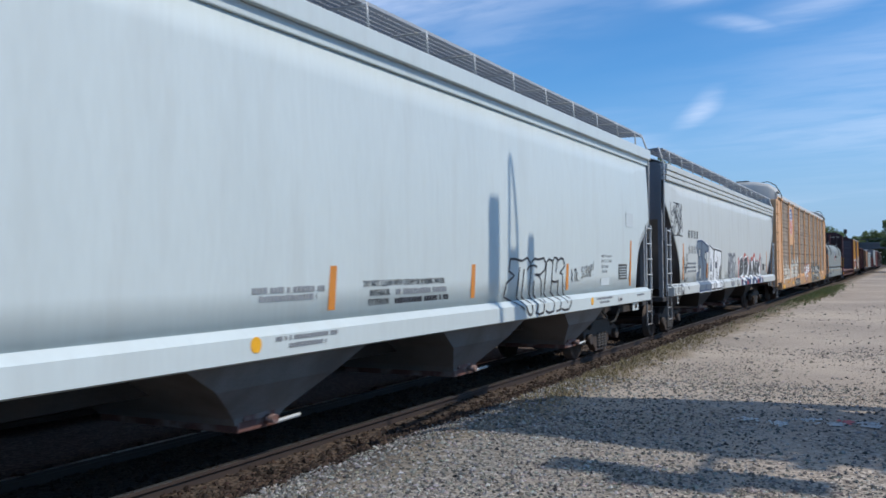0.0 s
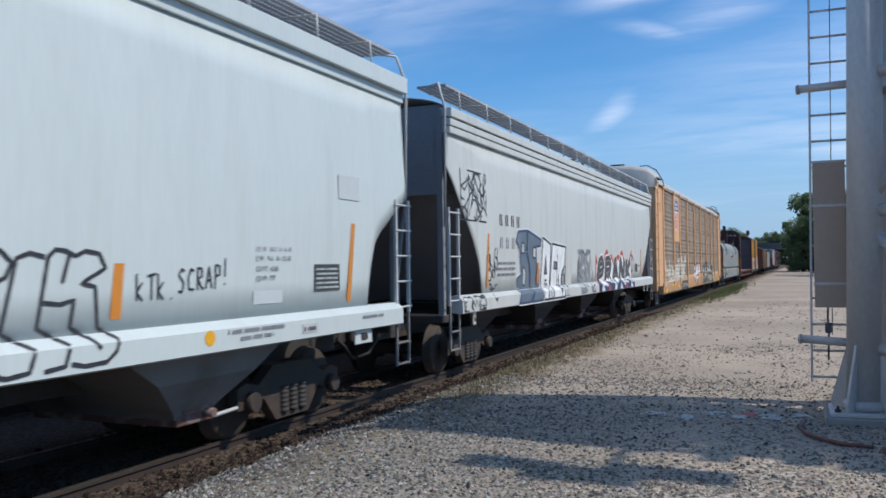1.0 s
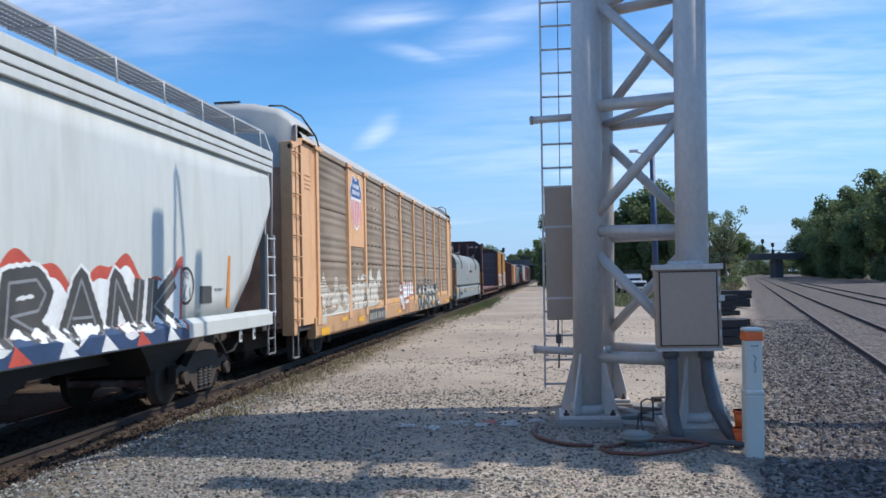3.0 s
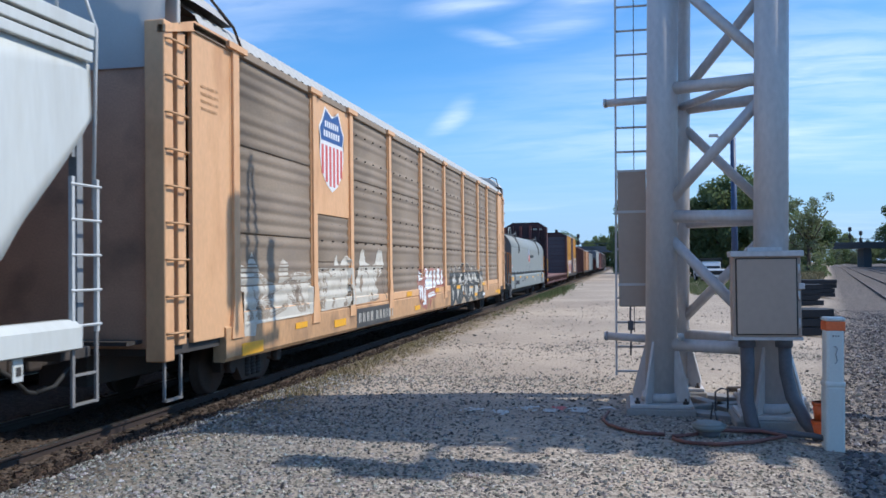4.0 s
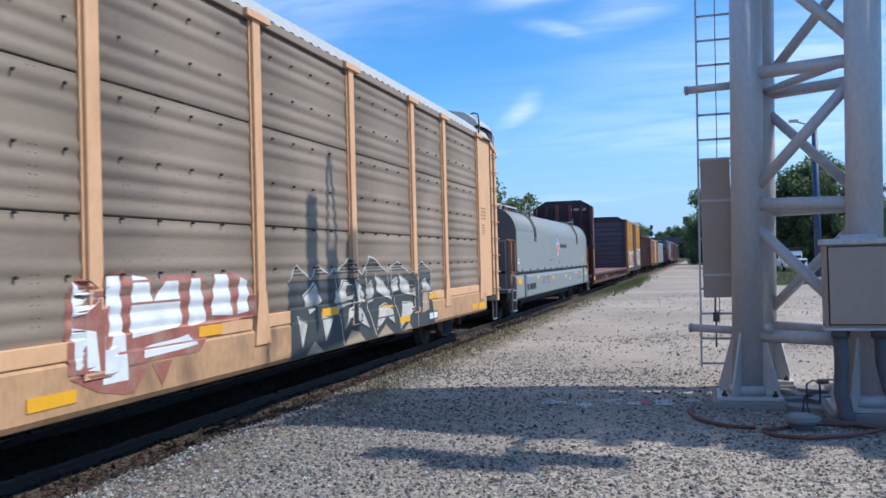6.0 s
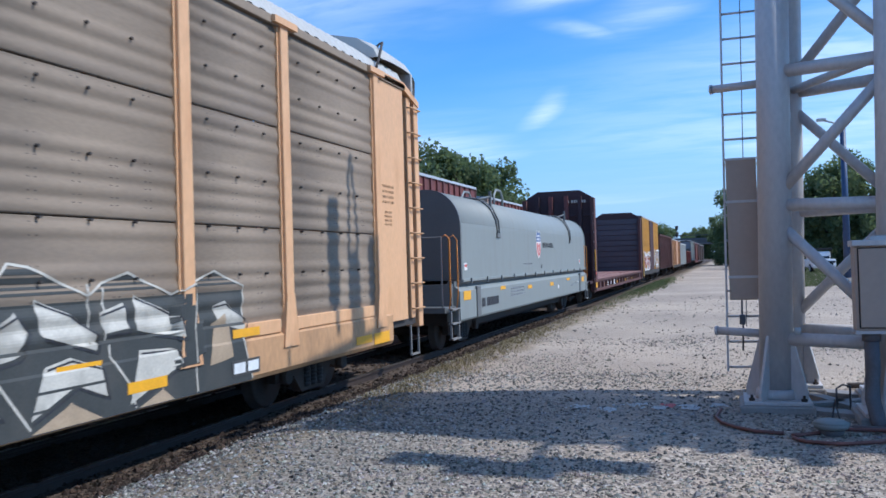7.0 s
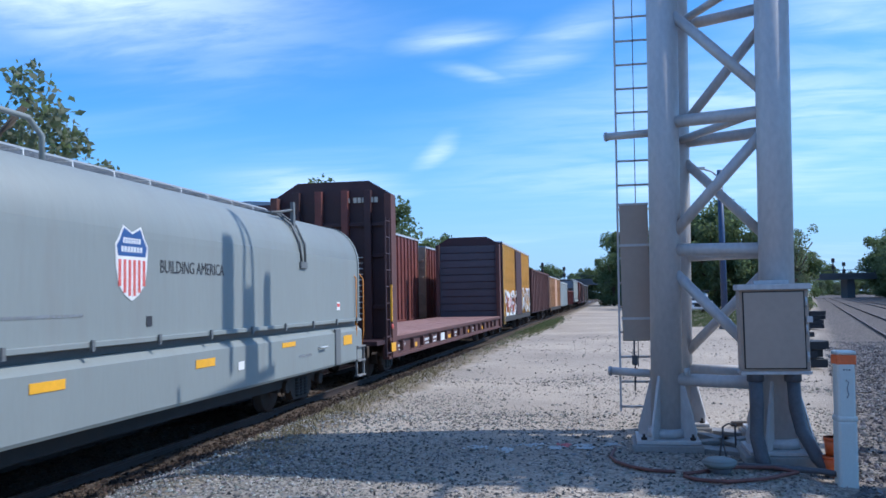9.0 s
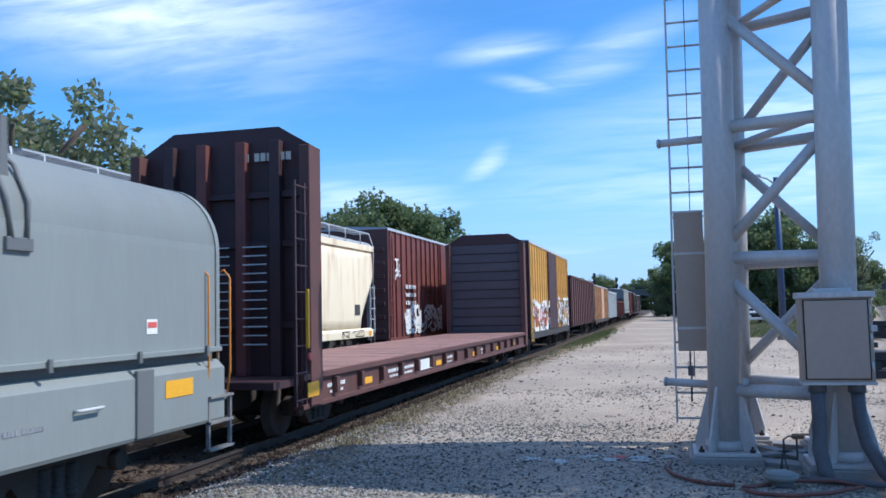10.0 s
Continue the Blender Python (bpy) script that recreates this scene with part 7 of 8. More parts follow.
def paint_hopper_a(c):
    for y in (8.24, 11.62, 15.47):
        reflector(c, y, y + 0.12, 1.55, 2.02, 1.588, M["orange_tape"], lean=0.05)
    reflector(c, 19.50, 19.60, 1.52, 2.52, 1.598, M["orange_tape"], lean=0.14)
    words(c, "DO NOT CLEAN WITH STEAM OR BOILING WATER", 8.92, 1.78, 0.075, 1.592, M["ink"], 0.80)
    words(c, "INTERIOR", 9.05, 1.67, 0.075, 1.588, M["ink"], 0.95)
    text_bars(c, 9.62, 10.9, 1.67, 0.07, 1.588, M["grey_ink"], 3)
    words(c, "EXTERIOR", 9.02, 1.565, 0.075, 1.585, M["ink"], 0.95)
    text_bars(c, 9.60, 10.95, 1.565, 0.07, 1.585, M["ink"], 4)
    text_bars(c, 7.05, 8.18, 1.76, 0.06, 1.590, M["grey_ink"], 5)
    text_bars(c, 7.15, 8.05, 1.68, 0.06, 1.587, M["grey_ink"], 6)
    for y, k in ((7.26, 7), (16.93, 8)):
        text_bars(c, y, y + 1.0, 1.31, 0.045, 1.694, M["grey_ink"], k)
        text_bars(c, y + 0.2, y + 0.8, 1.235, 0.045, 1.694, M["grey_ink"], k + 20)
        bm = tube(B(), (1.690, y - 0.28, 1.30), (1.696, y - 0.28, 1.30), 0.075, 20)
        part("yellow_disc", bm, M["yellow_tape"], c)
    reflector(c, 18.30, 18.62, 1.22, 1.32, 1.695, M["dull_steel"], "sill_plate")
    text_bars(c, 18.33, 18.58, 1.24, 0.05, 1.699, M["ink"], 9)
    text_bars(c, 19.75, 20.35, 1.29, 0.045, 1.694, M["grey_ink"], 10)
    for i, (t, z) in enumerate((("EX W  10-3  H  6-10", 2.14), ("E W   9-6   H  12-10", 2.04), ("CU FT  6245", 1.93), ("CU M  177", 1.83))):
        words(c, t, 17.55, z, 0.058, 1.597, M["grey_ink"], 1.0)
    reflector(c, 17.5, 18.05, 1.58, 1.72, 1.588, M["faded"], "faded_stencil")
    plate = reflector(c, 18.73, 19.33, 1.68, 2.0, 1.594, M["dark_spray"], "data_panel")
    for k in range(5):
        text_bars(c, 18.77, 19.28, 1.71 + 0.055 * k, 0.025, 1.600, M["white"], 40 + k)
    reflector(c, 19.31, 19.85, 2.82, 3.12, 1.606, M["faded"], "faded_patch")
    badge = part("bracket_plate", box(B(), 1.60, 19.68, 0.96, 1.62, 20.15, 1.16, 0.01), M["white"], c)
    part("bracket_eye", box(B(), 1.62, 19.84, 1.01, 1.63, 20.0, 1.10, 0.01), M["under"], badge)
    # bubble letters drawn in one black line, hanging over the sill
    hook = [(0.0, 0.0), (0.20, -0.12), (0.14, -0.28), (-0.06, -0.30), (-0.22, -0.26)]
    for name, lines in (
            ("T", [[(13.31, 1.30), (13.03, 1.45), (12.76, 1.52), (12.86, 1.73), (13.16, 1.84), (12.95, 1.91), (13.0, 2.1), (13.17, 2.1), (13.46, 2.07), (13.68, 2.12), (13.83, 2.03), (13.81, 1.97)],
                   [(13.37, 1.97), (13.25, 1.51), (13.38, 1.35), (13.47, 1.23), (13.58, 1.20), (13.65, 1.27), (13.62, 1.40), (13.45, 1.5), (13.55, 1.94)]]),
            ("R", [[(13.85, 1.98), (13.76, 1.54), (13.88, 1.37), (13.81, 1.24)], [(13.87, 2.05), (14.0, 2.11), (14.13, 2.09), (14.4, 2.12), (14.5, 2.03), (14.45, 1.92), (14.23, 1.84), (14.0, 1.85), (14.2, 1.82), (14.28, 1.74), (14.3, 1.51), (14.25, 1.38)],
                   [(13.67, 1.92), (13.76, 1.98), (13.95, 2.0), (14.1, 1.97)], [(13.97, 1.75), (13.94, 1.52)] + [(13.97 + a, 1.50 + b) for a, b in hook]]),
            ("I", [[(14.8, 2.07), (14.66, 2.10), (14.54, 2.06), (14.41, 1.51)] + [(14.43 + a, 1.50 + b) for a, b in hook]]),
            ("K", [[(14.83, 2.07), (14.73, 1.52)] + [(14.76 + a, 1.51 + b) for a, b in hook[:4]], [(14.83, 2.07), (14.9, 2.13), (15.0, 2.12), (15.1, 2.08), (15.2, 2.12), (15.35, 2.1), (15.42, 1.98), (15.16, 1.86), (15.31, 1.83), (15.34, 1.49), (15.48, 1.4), (15.44, 1.30), (15.33, 1.22), (15.1, 1.21), (14.96, 1.24)],
                   [(15.04, 2.1), (14.97, 1.87)], [(14.79, 1.72), (14.95, 1.70), (15.09, 1.73), (15.05, 1.51), (15.2, 1.42), (15.27, 1.33)]])):
        bm = B()
        for line in lines:
            ribbon(bm, line, 0.036, hopper_face, 0.003)
        part("bubble_letter", bm, M["black_spray"], c)
    # a tag written by hand in one thin line
    tag = {"k": [[(0, 1.1), (0.05, 0)], [(0.55, 0.75), (0.06, 0.35), (0.6, 0.0)]], "T": [[(0, 1), (0.9, 1.1)], [(0.45, 1.05), (0.42, 0)]], ".": [[(0.3, 0.04), (0.42, 0.02)]],
           "S": [[(0.75, 0.95), (0.4, 1.05), (0.12, 0.8), (0.65, 0.45), (0.5, 0.05), (0.05, 0.1)]], "C": [[(0.75, 0.9), (0.4, 1.0), (0.1, 0.6), (0.2, 0.1), (0.75, 0.1)]],
           "R": [[(0.1, 0), (0.12, 1), (0.6, 0.95), (0.62, 0.6), (0.14, 0.5), (0.75, 0)]], "A": [[(0, 0), (0.4, 1), (0.75, 0)], [(0.12, 0.35), (0.62, 0.38)]],
           "P": [[(0.1, -0.1), (0.12, 1), (0.65, 0.95), (0.66, 0.55), (0.14, 0.48)]], "!": [[(0.3, 1.25), (0.24, 0.4)], [(0.2, 0.1), (0.22, 0.02)]]}
    for i, ch in enumerate("kTk.SCRAP!"):
        bm = B()
        for line in tag[ch]:
            ribbon(bm, [(15.78 + 0.134 * i + 0.125 * a, 1.69 + 0.012 * i * (i > 3) + 0.215 * b) for a, b in line], 0.022, hopper_face, 0.004)
        part("tag_letter", bm, M["black_spray"], c)


def paint_hopper_b(c):
    reflector(c, 1.84, 1.94, 1.55, 2.55, 1.597, M["orange_tape"], lean=0.12)
    reflector(c, 18.35, 18.47, 1.55, 2.45, 1.597, M["orange_tape"], lean=0.10)
    scrawl(c, 0.62, 1.9, 2.75, 3.62, hopper_face, M["black_spray"], 26, 0.028, 12)
    scrawl(c, 1.9, 2.5, 1.3, 2.3, hopper_face, M["black_spray"], 16, 0.03, 13)
    scrawl(c, 0.5, 1.6, 1.18, 1.42, hopper_face, M["black_spray"], 14, 0.025, 14)
    bars([0.035, 0.035, -0.07, 0.035, 0.035, -0.07, 0.035, 0.035, -0.07, 0.035, 0.035], 0.22, 0.075, M["ink"], c, on_side(1.606, 2.64, 2.72), "reporting_stencil")
    bars([0.035, 0.035, -0.07, 0.035, 0.035, -0.07, 0.035, 0.035, -0.07, 0.035, 0.035], 0.22, 0.075, M["grey_ink"], c, on_side(1.604, 2.66, 2.28), "reporting_stencil")
    for k in range(3):
        text_bars(c, 2.5, 3.6, 1.97 - 0.11 * k, 0.055, 1.598, M["grey_ink"], 60 + k)
    # tall block letters running down over the sill, blue at one end and white at the other
    for i, (fill, block) in enumerate((
            (M["blue_spray"], [(3.64, 2.43), (3.79, 2.64), (4.43, 2.68), (4.47, 2.51), (4.32, 2.22), (4.55, 1.97), (4.62, 1.38), (4.36, 1.18), (3.55, 1.18), (3.73, 1.45), (3.71, 1.68), (3.99, 1.75), (3.88, 2.3)]),
            (M["blue_spray"], [(4.48, 2.68), (5.47, 2.51), (5.42, 2.36), (5.08, 2.36), (5.12, 1.9), (5.3, 1.85), (5.28, 1.18), (4.42, 1.18), (4.66, 1.38), (4.58, 1.97), (4.40, 2.22)]),
            (M["pale_spray"], [(5.62, 2.56), (6.28, 2.42), (6.13, 1.18), (5.36, 1.18), (5.44, 1.59)]),
            (M["pale_spray"], [(6.4, 2.44), (7.62, 2.38), (7.51, 1.91), (7.24, 1.76), (7.18, 1.18), (6.17, 1.18)]))):
        part("graffiti_letter", filled(B(), block, hopper_face, 0.003), fill, c)
        bm = B()
        ribbon(bm, block + block[:1], 0.10, hopper_face, 0.001)
        part("graffiti_glow", bm, M["pale_spray"], c)
        bm = B()
        ribbon(bm, block + block[:1], 0.05, hopper_face, 0.006)
        part("graffiti_outline", bm, M["navy_spray"] if i < 2 else M["ink"], c)
    # counters and notches of the letters
    for fill, hole in ((M["white2"], [(4.02, 2.2), (4.06, 2.42), (4.2, 2.40), (4.18, 2.2)]), (M["white2"], [(4.10, 1.55), (4.12, 1.92), (4.30, 1.84), (4.26, 1.52)]), (M["white2"], [(4.84, 2.12), (4.86, 2.34), (5.06, 2.32), (5.02, 2.10)]),
                       (M["blue_spray"], [(5.70, 1.75), (5.84, 2.15), (5.94, 1.75)]), (M["white2"], [(5.70, 1.18), (5.78, 1.52), (5.96, 1.52), (5.98, 1.18)]), (M["blue_spray"], [(6.52, 1.86), (6.54, 2.02), (6.86, 2.00), (6.84, 1.84)])):
        part("graffiti_counter", filled(B(), hole, hopper_face, 0.0055), fill, c)
        bm = B()
        ribbon(bm, hole + hole[:1], 0.035, hopper_face, 0.007)
        part("graffiti_outline", bm, M["ink"], c)
    for line in ([(4.40, 2.66), (4.44, 2.2), (4.62, 1.9), (4.66, 1.4)], [(5.75, 1.18), (5.78, 1.6), (5.95, 1.6)], [(6.86, 2.2), (6.80, 1.5), (6.95, 1.2)], [(6.95, 1.7), (7.05, 1.4), (6.9, 1.3), (6.95, 1.7)]):
        bm = B()
        ribbon(bm, line, 0.04, hopper_face, 0.007)
        part("graffiti_outline", bm, M["ink"], c)
    part("graffiti_letter", filled(B(), [(7.7, 2.3), (8.3, 2.2), (8.2, 1.18), (7.6, 1.18)], hopper_face, 0.0015), M["white2"], c)
    reflector(c, 5.05, 5.17, 1.55, 2.0, 1.606, M["orange_tape"], lean=0.12)
    scrawl(c, 7.2, 8.2, 1.2, 1.9, hopper_face, M["black_spray"], 12, 0.03, 16)
    scrawl(c, 8.9, 10.3, 1.25, 2.3, hopper_face, M["grey_ink"], 26, 0.09, 17)
    scrawl(c, 8.9, 10.6, 1.2, 2.3, hopper_face, M["black_spray"], 12, 0.03, 18)
    bm = B()
    patch(bm, 11.0, 16.6, lambda q: 1.17, lambda q: 2.18 + 0.16 * math.sin(q * 3.1) + 0.08 * math.sin(q * 7.7), hopper_face, 0.0)
    part("graffiti_halo", bm, M["red_spray"], c)
    bm = B()
    patch(bm, 11.1, 16.5, lambda q: 1.17, lambda q: 2.02 + 0.16 * math.sin(q * 3.1) + 0.08 * math.sin(q * 7.7), hopper_face, 0.002)
    part("graffiti_halo", bm, M["pale_spray"], c)
    fat_letters(c, "PRANK", 11.15, 16.5, 1.36, 2.06, hopper_face, [(0.40, M["pale_spray"]), (0.30, M["dark_spray"]), (0.035, M["grey_ink"])], seed=6, lift=0.006)
    bm = B()
    patch(bm, 11.05, 16.55, lambda q: 1.165, lambda q: 1.36 + 0.07 * math.sin(q * 4.1) + 0.04 * math.sin(q * 9.7), hopper_face, 0.018)
    part("graffiti_wave", bm, M["navy_spray"], c, "dark wave under the letters")
    for k in range(6):
        y = 11.3 + 0.9 * k
        part("graffiti_shard", filled(B(), [(y, 1.175), (y + 0.12, 1.38), (y + 0.42, 1.175)], hopper_face, 0.021), M["red_spray"] if k % 3 == 1 else M["pale_spray"], c)
    bm = B()
    ribbon(bm, [(16.72 + 0.28 * math.cos(a), 1.95 + 0.27 * math.sin(a)) for a in np.linspace(0, 6.28, 20)], 0.05, hopper_face)
    part("graffiti_oval", bm, M["black_spray"], c)
    scrawl(c, 16.55, 16.95, 1.75, 2.15, hopper_face, M["grey_ink"], 9, 0.04, 19)
    reflector(c, 17.25, 17.72, 1.66, 1.94, 1.592, M["dark_spray"], "data_panel")
    text_bars(c, 17.85, 18.2, 1.85, 0.05, 1.594, M["grey_ink"], 70)
    for y in (1.1, 18.9, 19.6):
        b = part("bracket_plate", box(B(), 1.60, y, 0.92, 1.62, y + 0.14, 1.18, 0.01), M["white2"], c)
        part("bracket_eye", box(B(), 1.62, y + 0.04, 0.98, 1.63, y + 0.10, 1.06), M["under"], b)


def paint_rack(c):
    # pale ghost lettering low on the first bays
    rng = random.Random(9)
    for outline in ([(2.12, 2.02), (2.36, 1.95), (2.59, 2.2), (2.76, 1.95), (3.14, 1.74), (3.59, 1.68), (3.6, 1.98), (3.8, 2.1), (4.0, 2.02), (4.0, 1.82), (4.44, 1.88), (5.05, 1.83), (5.0, 1.10), (2.62, 1.10), (2.57, 0.92), (2.13, 0.94)],
                    [(5.4, 1.98), (5.83, 1.95), (6.29, 1.95), (6.53, 2.2), (6.6, 1.95), (7.17, 2.23), (7.35, 1.95), (7.5, 1.16), (5.5, 1.13)]):
        part("ghost_lettering", filled(B(), outline, rack_face, 0.001), M["ghost_white"], c, "faded white ghost lettering")
    third = [(7.6, 1.15), (7.7, 1.6), (7.95, 1.95), (8.15, 2.35), (8.35, 2.3), (8.45, 2.05), (8.8, 1.96), (9.2, 2.03), (9.42, 2.36), (9.75, 2.30), (9.86, 2.0), (9.6, 1.75), (9.12, 1.6), (9.35, 1.4), (9.3, 1.25), (8.6, 1.17)]
    part("ghost_lettering", filled(B(), third, rack_face, 0.001), M["ghost_white"], c, "faded white ghost lettering")
    for y, z, w, h, lean in ((8.1, 1.6, 0.22, 0.4, 0.2), (9.35, 1.72, 0.14, 0.4, 0.35), (4.4, 1.5, 0.18, 0.34, 0.1)):
        part("ghost_gap", filled(B(), blob(y, z, w, h, lean, rng=rng), rack_face, 0.003), M["panel"], c)
    scrawl(c, 2.3, 5.0, 1.2, 1.85, rack_face, M["panel"], 16, 0.09, 90)
    scrawl(c, 5.5, 7.3, 1.2, 1.9, rack_face, M["panel"], 10, 0.08, 91)
    scrawl(c, 7.7, 10.0, 1.2, 1.9, rack_face, M["panel"], 9, 0.05, 92)
    # red and white piece
    red = [(13.2, 0.98), (13.24, 1.75), (13.4, 1.9), (13.65, 1.76), (13.68, 1.92), (14.05, 1.93), (14.16, 1.9), (14.47, 1.9), (14.54, 1.68), (14.72, 1.87), (15.0, 1.88), (15.18, 1.86), (15.45, 1.86), (15.6, 1.7), (15.7, 1.88), (16.05, 1.88), (16.3, 1.84), (16.55, 1.8), (16.58, 1.32), (15.6, 1.28), (15.3, 1.0), (14.8, 1.0), (14.6, 0.72), (14.4, 1.0), (14.1, 0.7), (13.6, 0.8)]
    part("graffiti_ground", filled(B(), red, rack_face, 0.001), M["red_faded"], c, "faded red graffiti ground")
    for outline in ([(13.33, 1.84), (13.62, 1.66), (13.32, 1.50)], [(13.3, 1.42), (13.55, 1.38), (13.6, 1.0), (13.3, 1.05)], [(13.7, 1.88), (13.99, 1.88), (14.04, 0.86), (13.66, 0.86)],
                    [(14.2, 1.87), (14.44, 1.86), (14.52, 1.6), (14.76, 1.83), (14.97, 1.83), (15.04, 1.32), (14.12, 1.26)], [(15.15, 1.3), (15.22, 1.82), (15.4, 1.82), (15.52, 1.32)], [(15.62, 1.38), (15.72, 1.84), (16.0, 1.84), (16.1, 1.36)], [(16.2, 1.36), (16.28, 1.8), (16.45, 1.78), (16.55, 1.38)],
                    [(14.3, 1.16), (15.1, 1.2), (15.3, 1.08), (14.3, 1.04)]):
        part("graffiti_letter", filled(B(), outline, rack_face, 0.004), M["pale_spray"], c)
    # grey and white wild-style piece over panels and sill
    top = [(17.6, 1.7), (17.85, 1.95), (18.3, 1.72), (18.55, 1.95), (18.95, 1.78), (19.17, 1.88), (19.28, 1.83), (19.51, 1.93), (19.74, 2.04), (20.28, 1.75), (20.48, 1.9), (20.64, 2.06), (20.85, 2.03), (21.54, 1.76), (21.73, 1.87), (22.08, 1.96), (22.77, 1.72), (23.15, 1.83), (23.55, 1.95), (24.16, 1.76)]
    part("graffiti_ground", filled(B(), [(17.55, 0.64)] + top + [(24.1, 1.16), (24.25, 0.64)], rack_face, 0.001), M["grey_spray"], c, "slate grey spiky graffiti ground")
    blades = (
        [(19.29, 1.51), (19.46, 1.66), (19.64, 1.65), (19.7, 1.51), (19.63, 1.33), (19.23, 1.26), (19.2, 1.39)], [(19.85, 1.68), (20.05, 1.62), (20.3, 1.46), (20.27, 1.32), (19.99, 1.33)],
        [(19.99, 1.25), (20.08, 1.26), (20.42, 0.88), (19.98, 1.02)], [(20.52, 1.54), (20.68, 1.62), (20.8, 1.49), (20.69, 1.32), (20.48, 1.29)],
        [(20.98, 1.72), (21.29, 1.6), (21.57, 1.43), (21.53, 1.3), (21.05, 1.45)], [(21.72, 1.59), (21.99, 1.65), (22.05, 1.43), (21.78, 1.42)],
        [(22.24, 1.7), (22.76, 1.5), (22.83, 1.3), (22.28, 1.4)], [(21.04, 1.16), (21.27, 1.2), (21.57, 1.1), (21.63, 0.86), (21.32, 0.99), (20.91, 0.8)],
        [(22.25, 1.17), (22.7, 1.15), (22.77, 1.0), (22.13, 0.75)], [(23.57, 1.55), (23.76, 1.57), (24.09, 1.39), (24.03, 1.26), (23.65, 1.37)])
    more = ([(19.54, 1.0), (19.63, 1.2), (19.73, 1.22), (19.69, 1.09), (19.4, 0.89)], [(18.1, 1.5), (18.4, 1.66), (18.6, 1.4), (18.2, 1.26)], [(17.8, 1.2), (18.05, 1.1), (17.9, 0.8)], [(18.6, 1.2), (18.95, 1.12), (18.7, 0.82)])
    for blade in blades + more:
        cy, cz = sum(p[0] for p in blade) / len(blade), sum(p[1] for p in blade) / len(blade)
        blade = [(cy + 1.28 * (y - cy), cz + 1.18 * (z - cz)) for y, z in blade]
        part("graffiti_shard", filled(B(), blade, rack_face, 0.004), M["cream_spray"], c, "cream graffiti blade")
        bm = B()
        ribbon(bm, [(y + 0.03, z - 0.03) for y, z in blade], 0.02, rack_face, 0.0055)
        part("graffiti_outline", bm, M["black_spray"], c)
    for blade in ([(23.47, 1.36), (23.75, 1.46), (23.84, 0.95), (23.37, 0.91)], [(19.38, 0.65), (19.68, 0.86), (19.98, 0.83), (20.27, 0.65)], [(20.8, 0.65), (21.26, 0.84), (21.65, 0.65)], [(22.15, 0.65), (22.53, 0.78), (22.72, 0.65)], [(18.0, 0.65), (18.3, 0.82), (18.6, 0.65)], [(20.05, 1.5), (20.22, 1.44), (20.15, 1.35), (20.0, 1.36)]):
        part("graffiti_shard", filled(B(), blade, rack_face, 0.006), M["tan_spray"], c, "tan graffiti blade")
    for line in (top, [(19.21, 1.88), (19.22, 1.49), (19.18, 1.38), (19.29, 1.0), (19.38, 0.65)], [(20.48, 1.88), (20.49, 1.48), (20.41, 1.19), (20.8, 0.69)], [(21.54, 1.87), (21.55, 1.32)], [(21.73, 1.83), (21.77, 1.19), (22.03, 0.9), (22.12, 0.66)], [(23.14, 1.81), (23.08, 1.37), (23.13, 0.66)], [(24.16, 1.76), (24.07, 1.16), (24.25, 0.65)], [(19.0, 1.27), (19.8, 1.31), (20.4, 1.33)]):
        bm = B()
        ribbon(bm, line, 0.024, rack_face, 0.0035)
        part("graffiti_outline", bm, M["cream_spray"], c)
    # number plate strip and yellow reflectors
    reflector(c, 7.62, 10.22, 0.66, 1.06, 1.603, M["dark_spray"], "dark_number_strip")
    bars([0.05, 0.05, -0.04, 0.05, 0.05, -0.04, 0.05, 0.05, -0.04, 0.05, 0.05, -0.16, 0.05, 0.05, -0.04, 0.05, 0.05, -0.04, 0.05, 0.05, -0.04, 0.05, -0.04, 0.05, 0.05, -0.04, 0.05], 0.20, 0.05, M["ghost_white"], c, on_side(1.609, 7.76, 0.76), "number_stencil")
    for y0, y1, z0, z1 in ((2.1, 2.85, 0.66, 0.84), (4.2, 4.75, 0.90, 1.0), (6.2, 6.9, 0.78, 0.92), (11.9, 12.4, 1.16, 1.28), (12.7, 13.3, 0.76, 0.88), (15.3, 15.8, 1.16, 1.28), (18.6, 19.2, 1.16, 1.28), (21.1, 21.66, 1.05, 1.17), (22.0, 22.6, 0.80, 0.91), (23.85, 24.45, 1.16, 1.26), (27.3, 27.9, 0.74, 0.86), (28.0, 28.65, 0.68, 0.86)):
        reflector(c, y0, y1, z0, z1, 1.606 if z1 < 1.13 else 1.597, M["yellow_tape"])
    reflector(c, 23.8, 24.42, 0.72, 0.90, 1.606, M["dark_spray"], "data_panel")
    for k in range(2):
        reflector(c, 23.84 + 0.3 * k, 24.08 + 0.3 * k, 0.75, 0.87, 1.611, M["pale_spray"], "data_panel")
    for k in range(4):
        text_bars(c, 28.6, 29.1, 3.28 - 0.09 * k, 0.045, 1.574, M["orange_dark"], 80 + k)
        text_bars(c, 28.68, 28.98, 2.84 - 0.07 * k, 0.04, 1.574, M["orange_dark"], 90 + k)
        text_bars(c, 0.95, 1.45, 4.4 - 0.1 * k, 0.04, 1.574, M["orange_dark"], 95 + k)



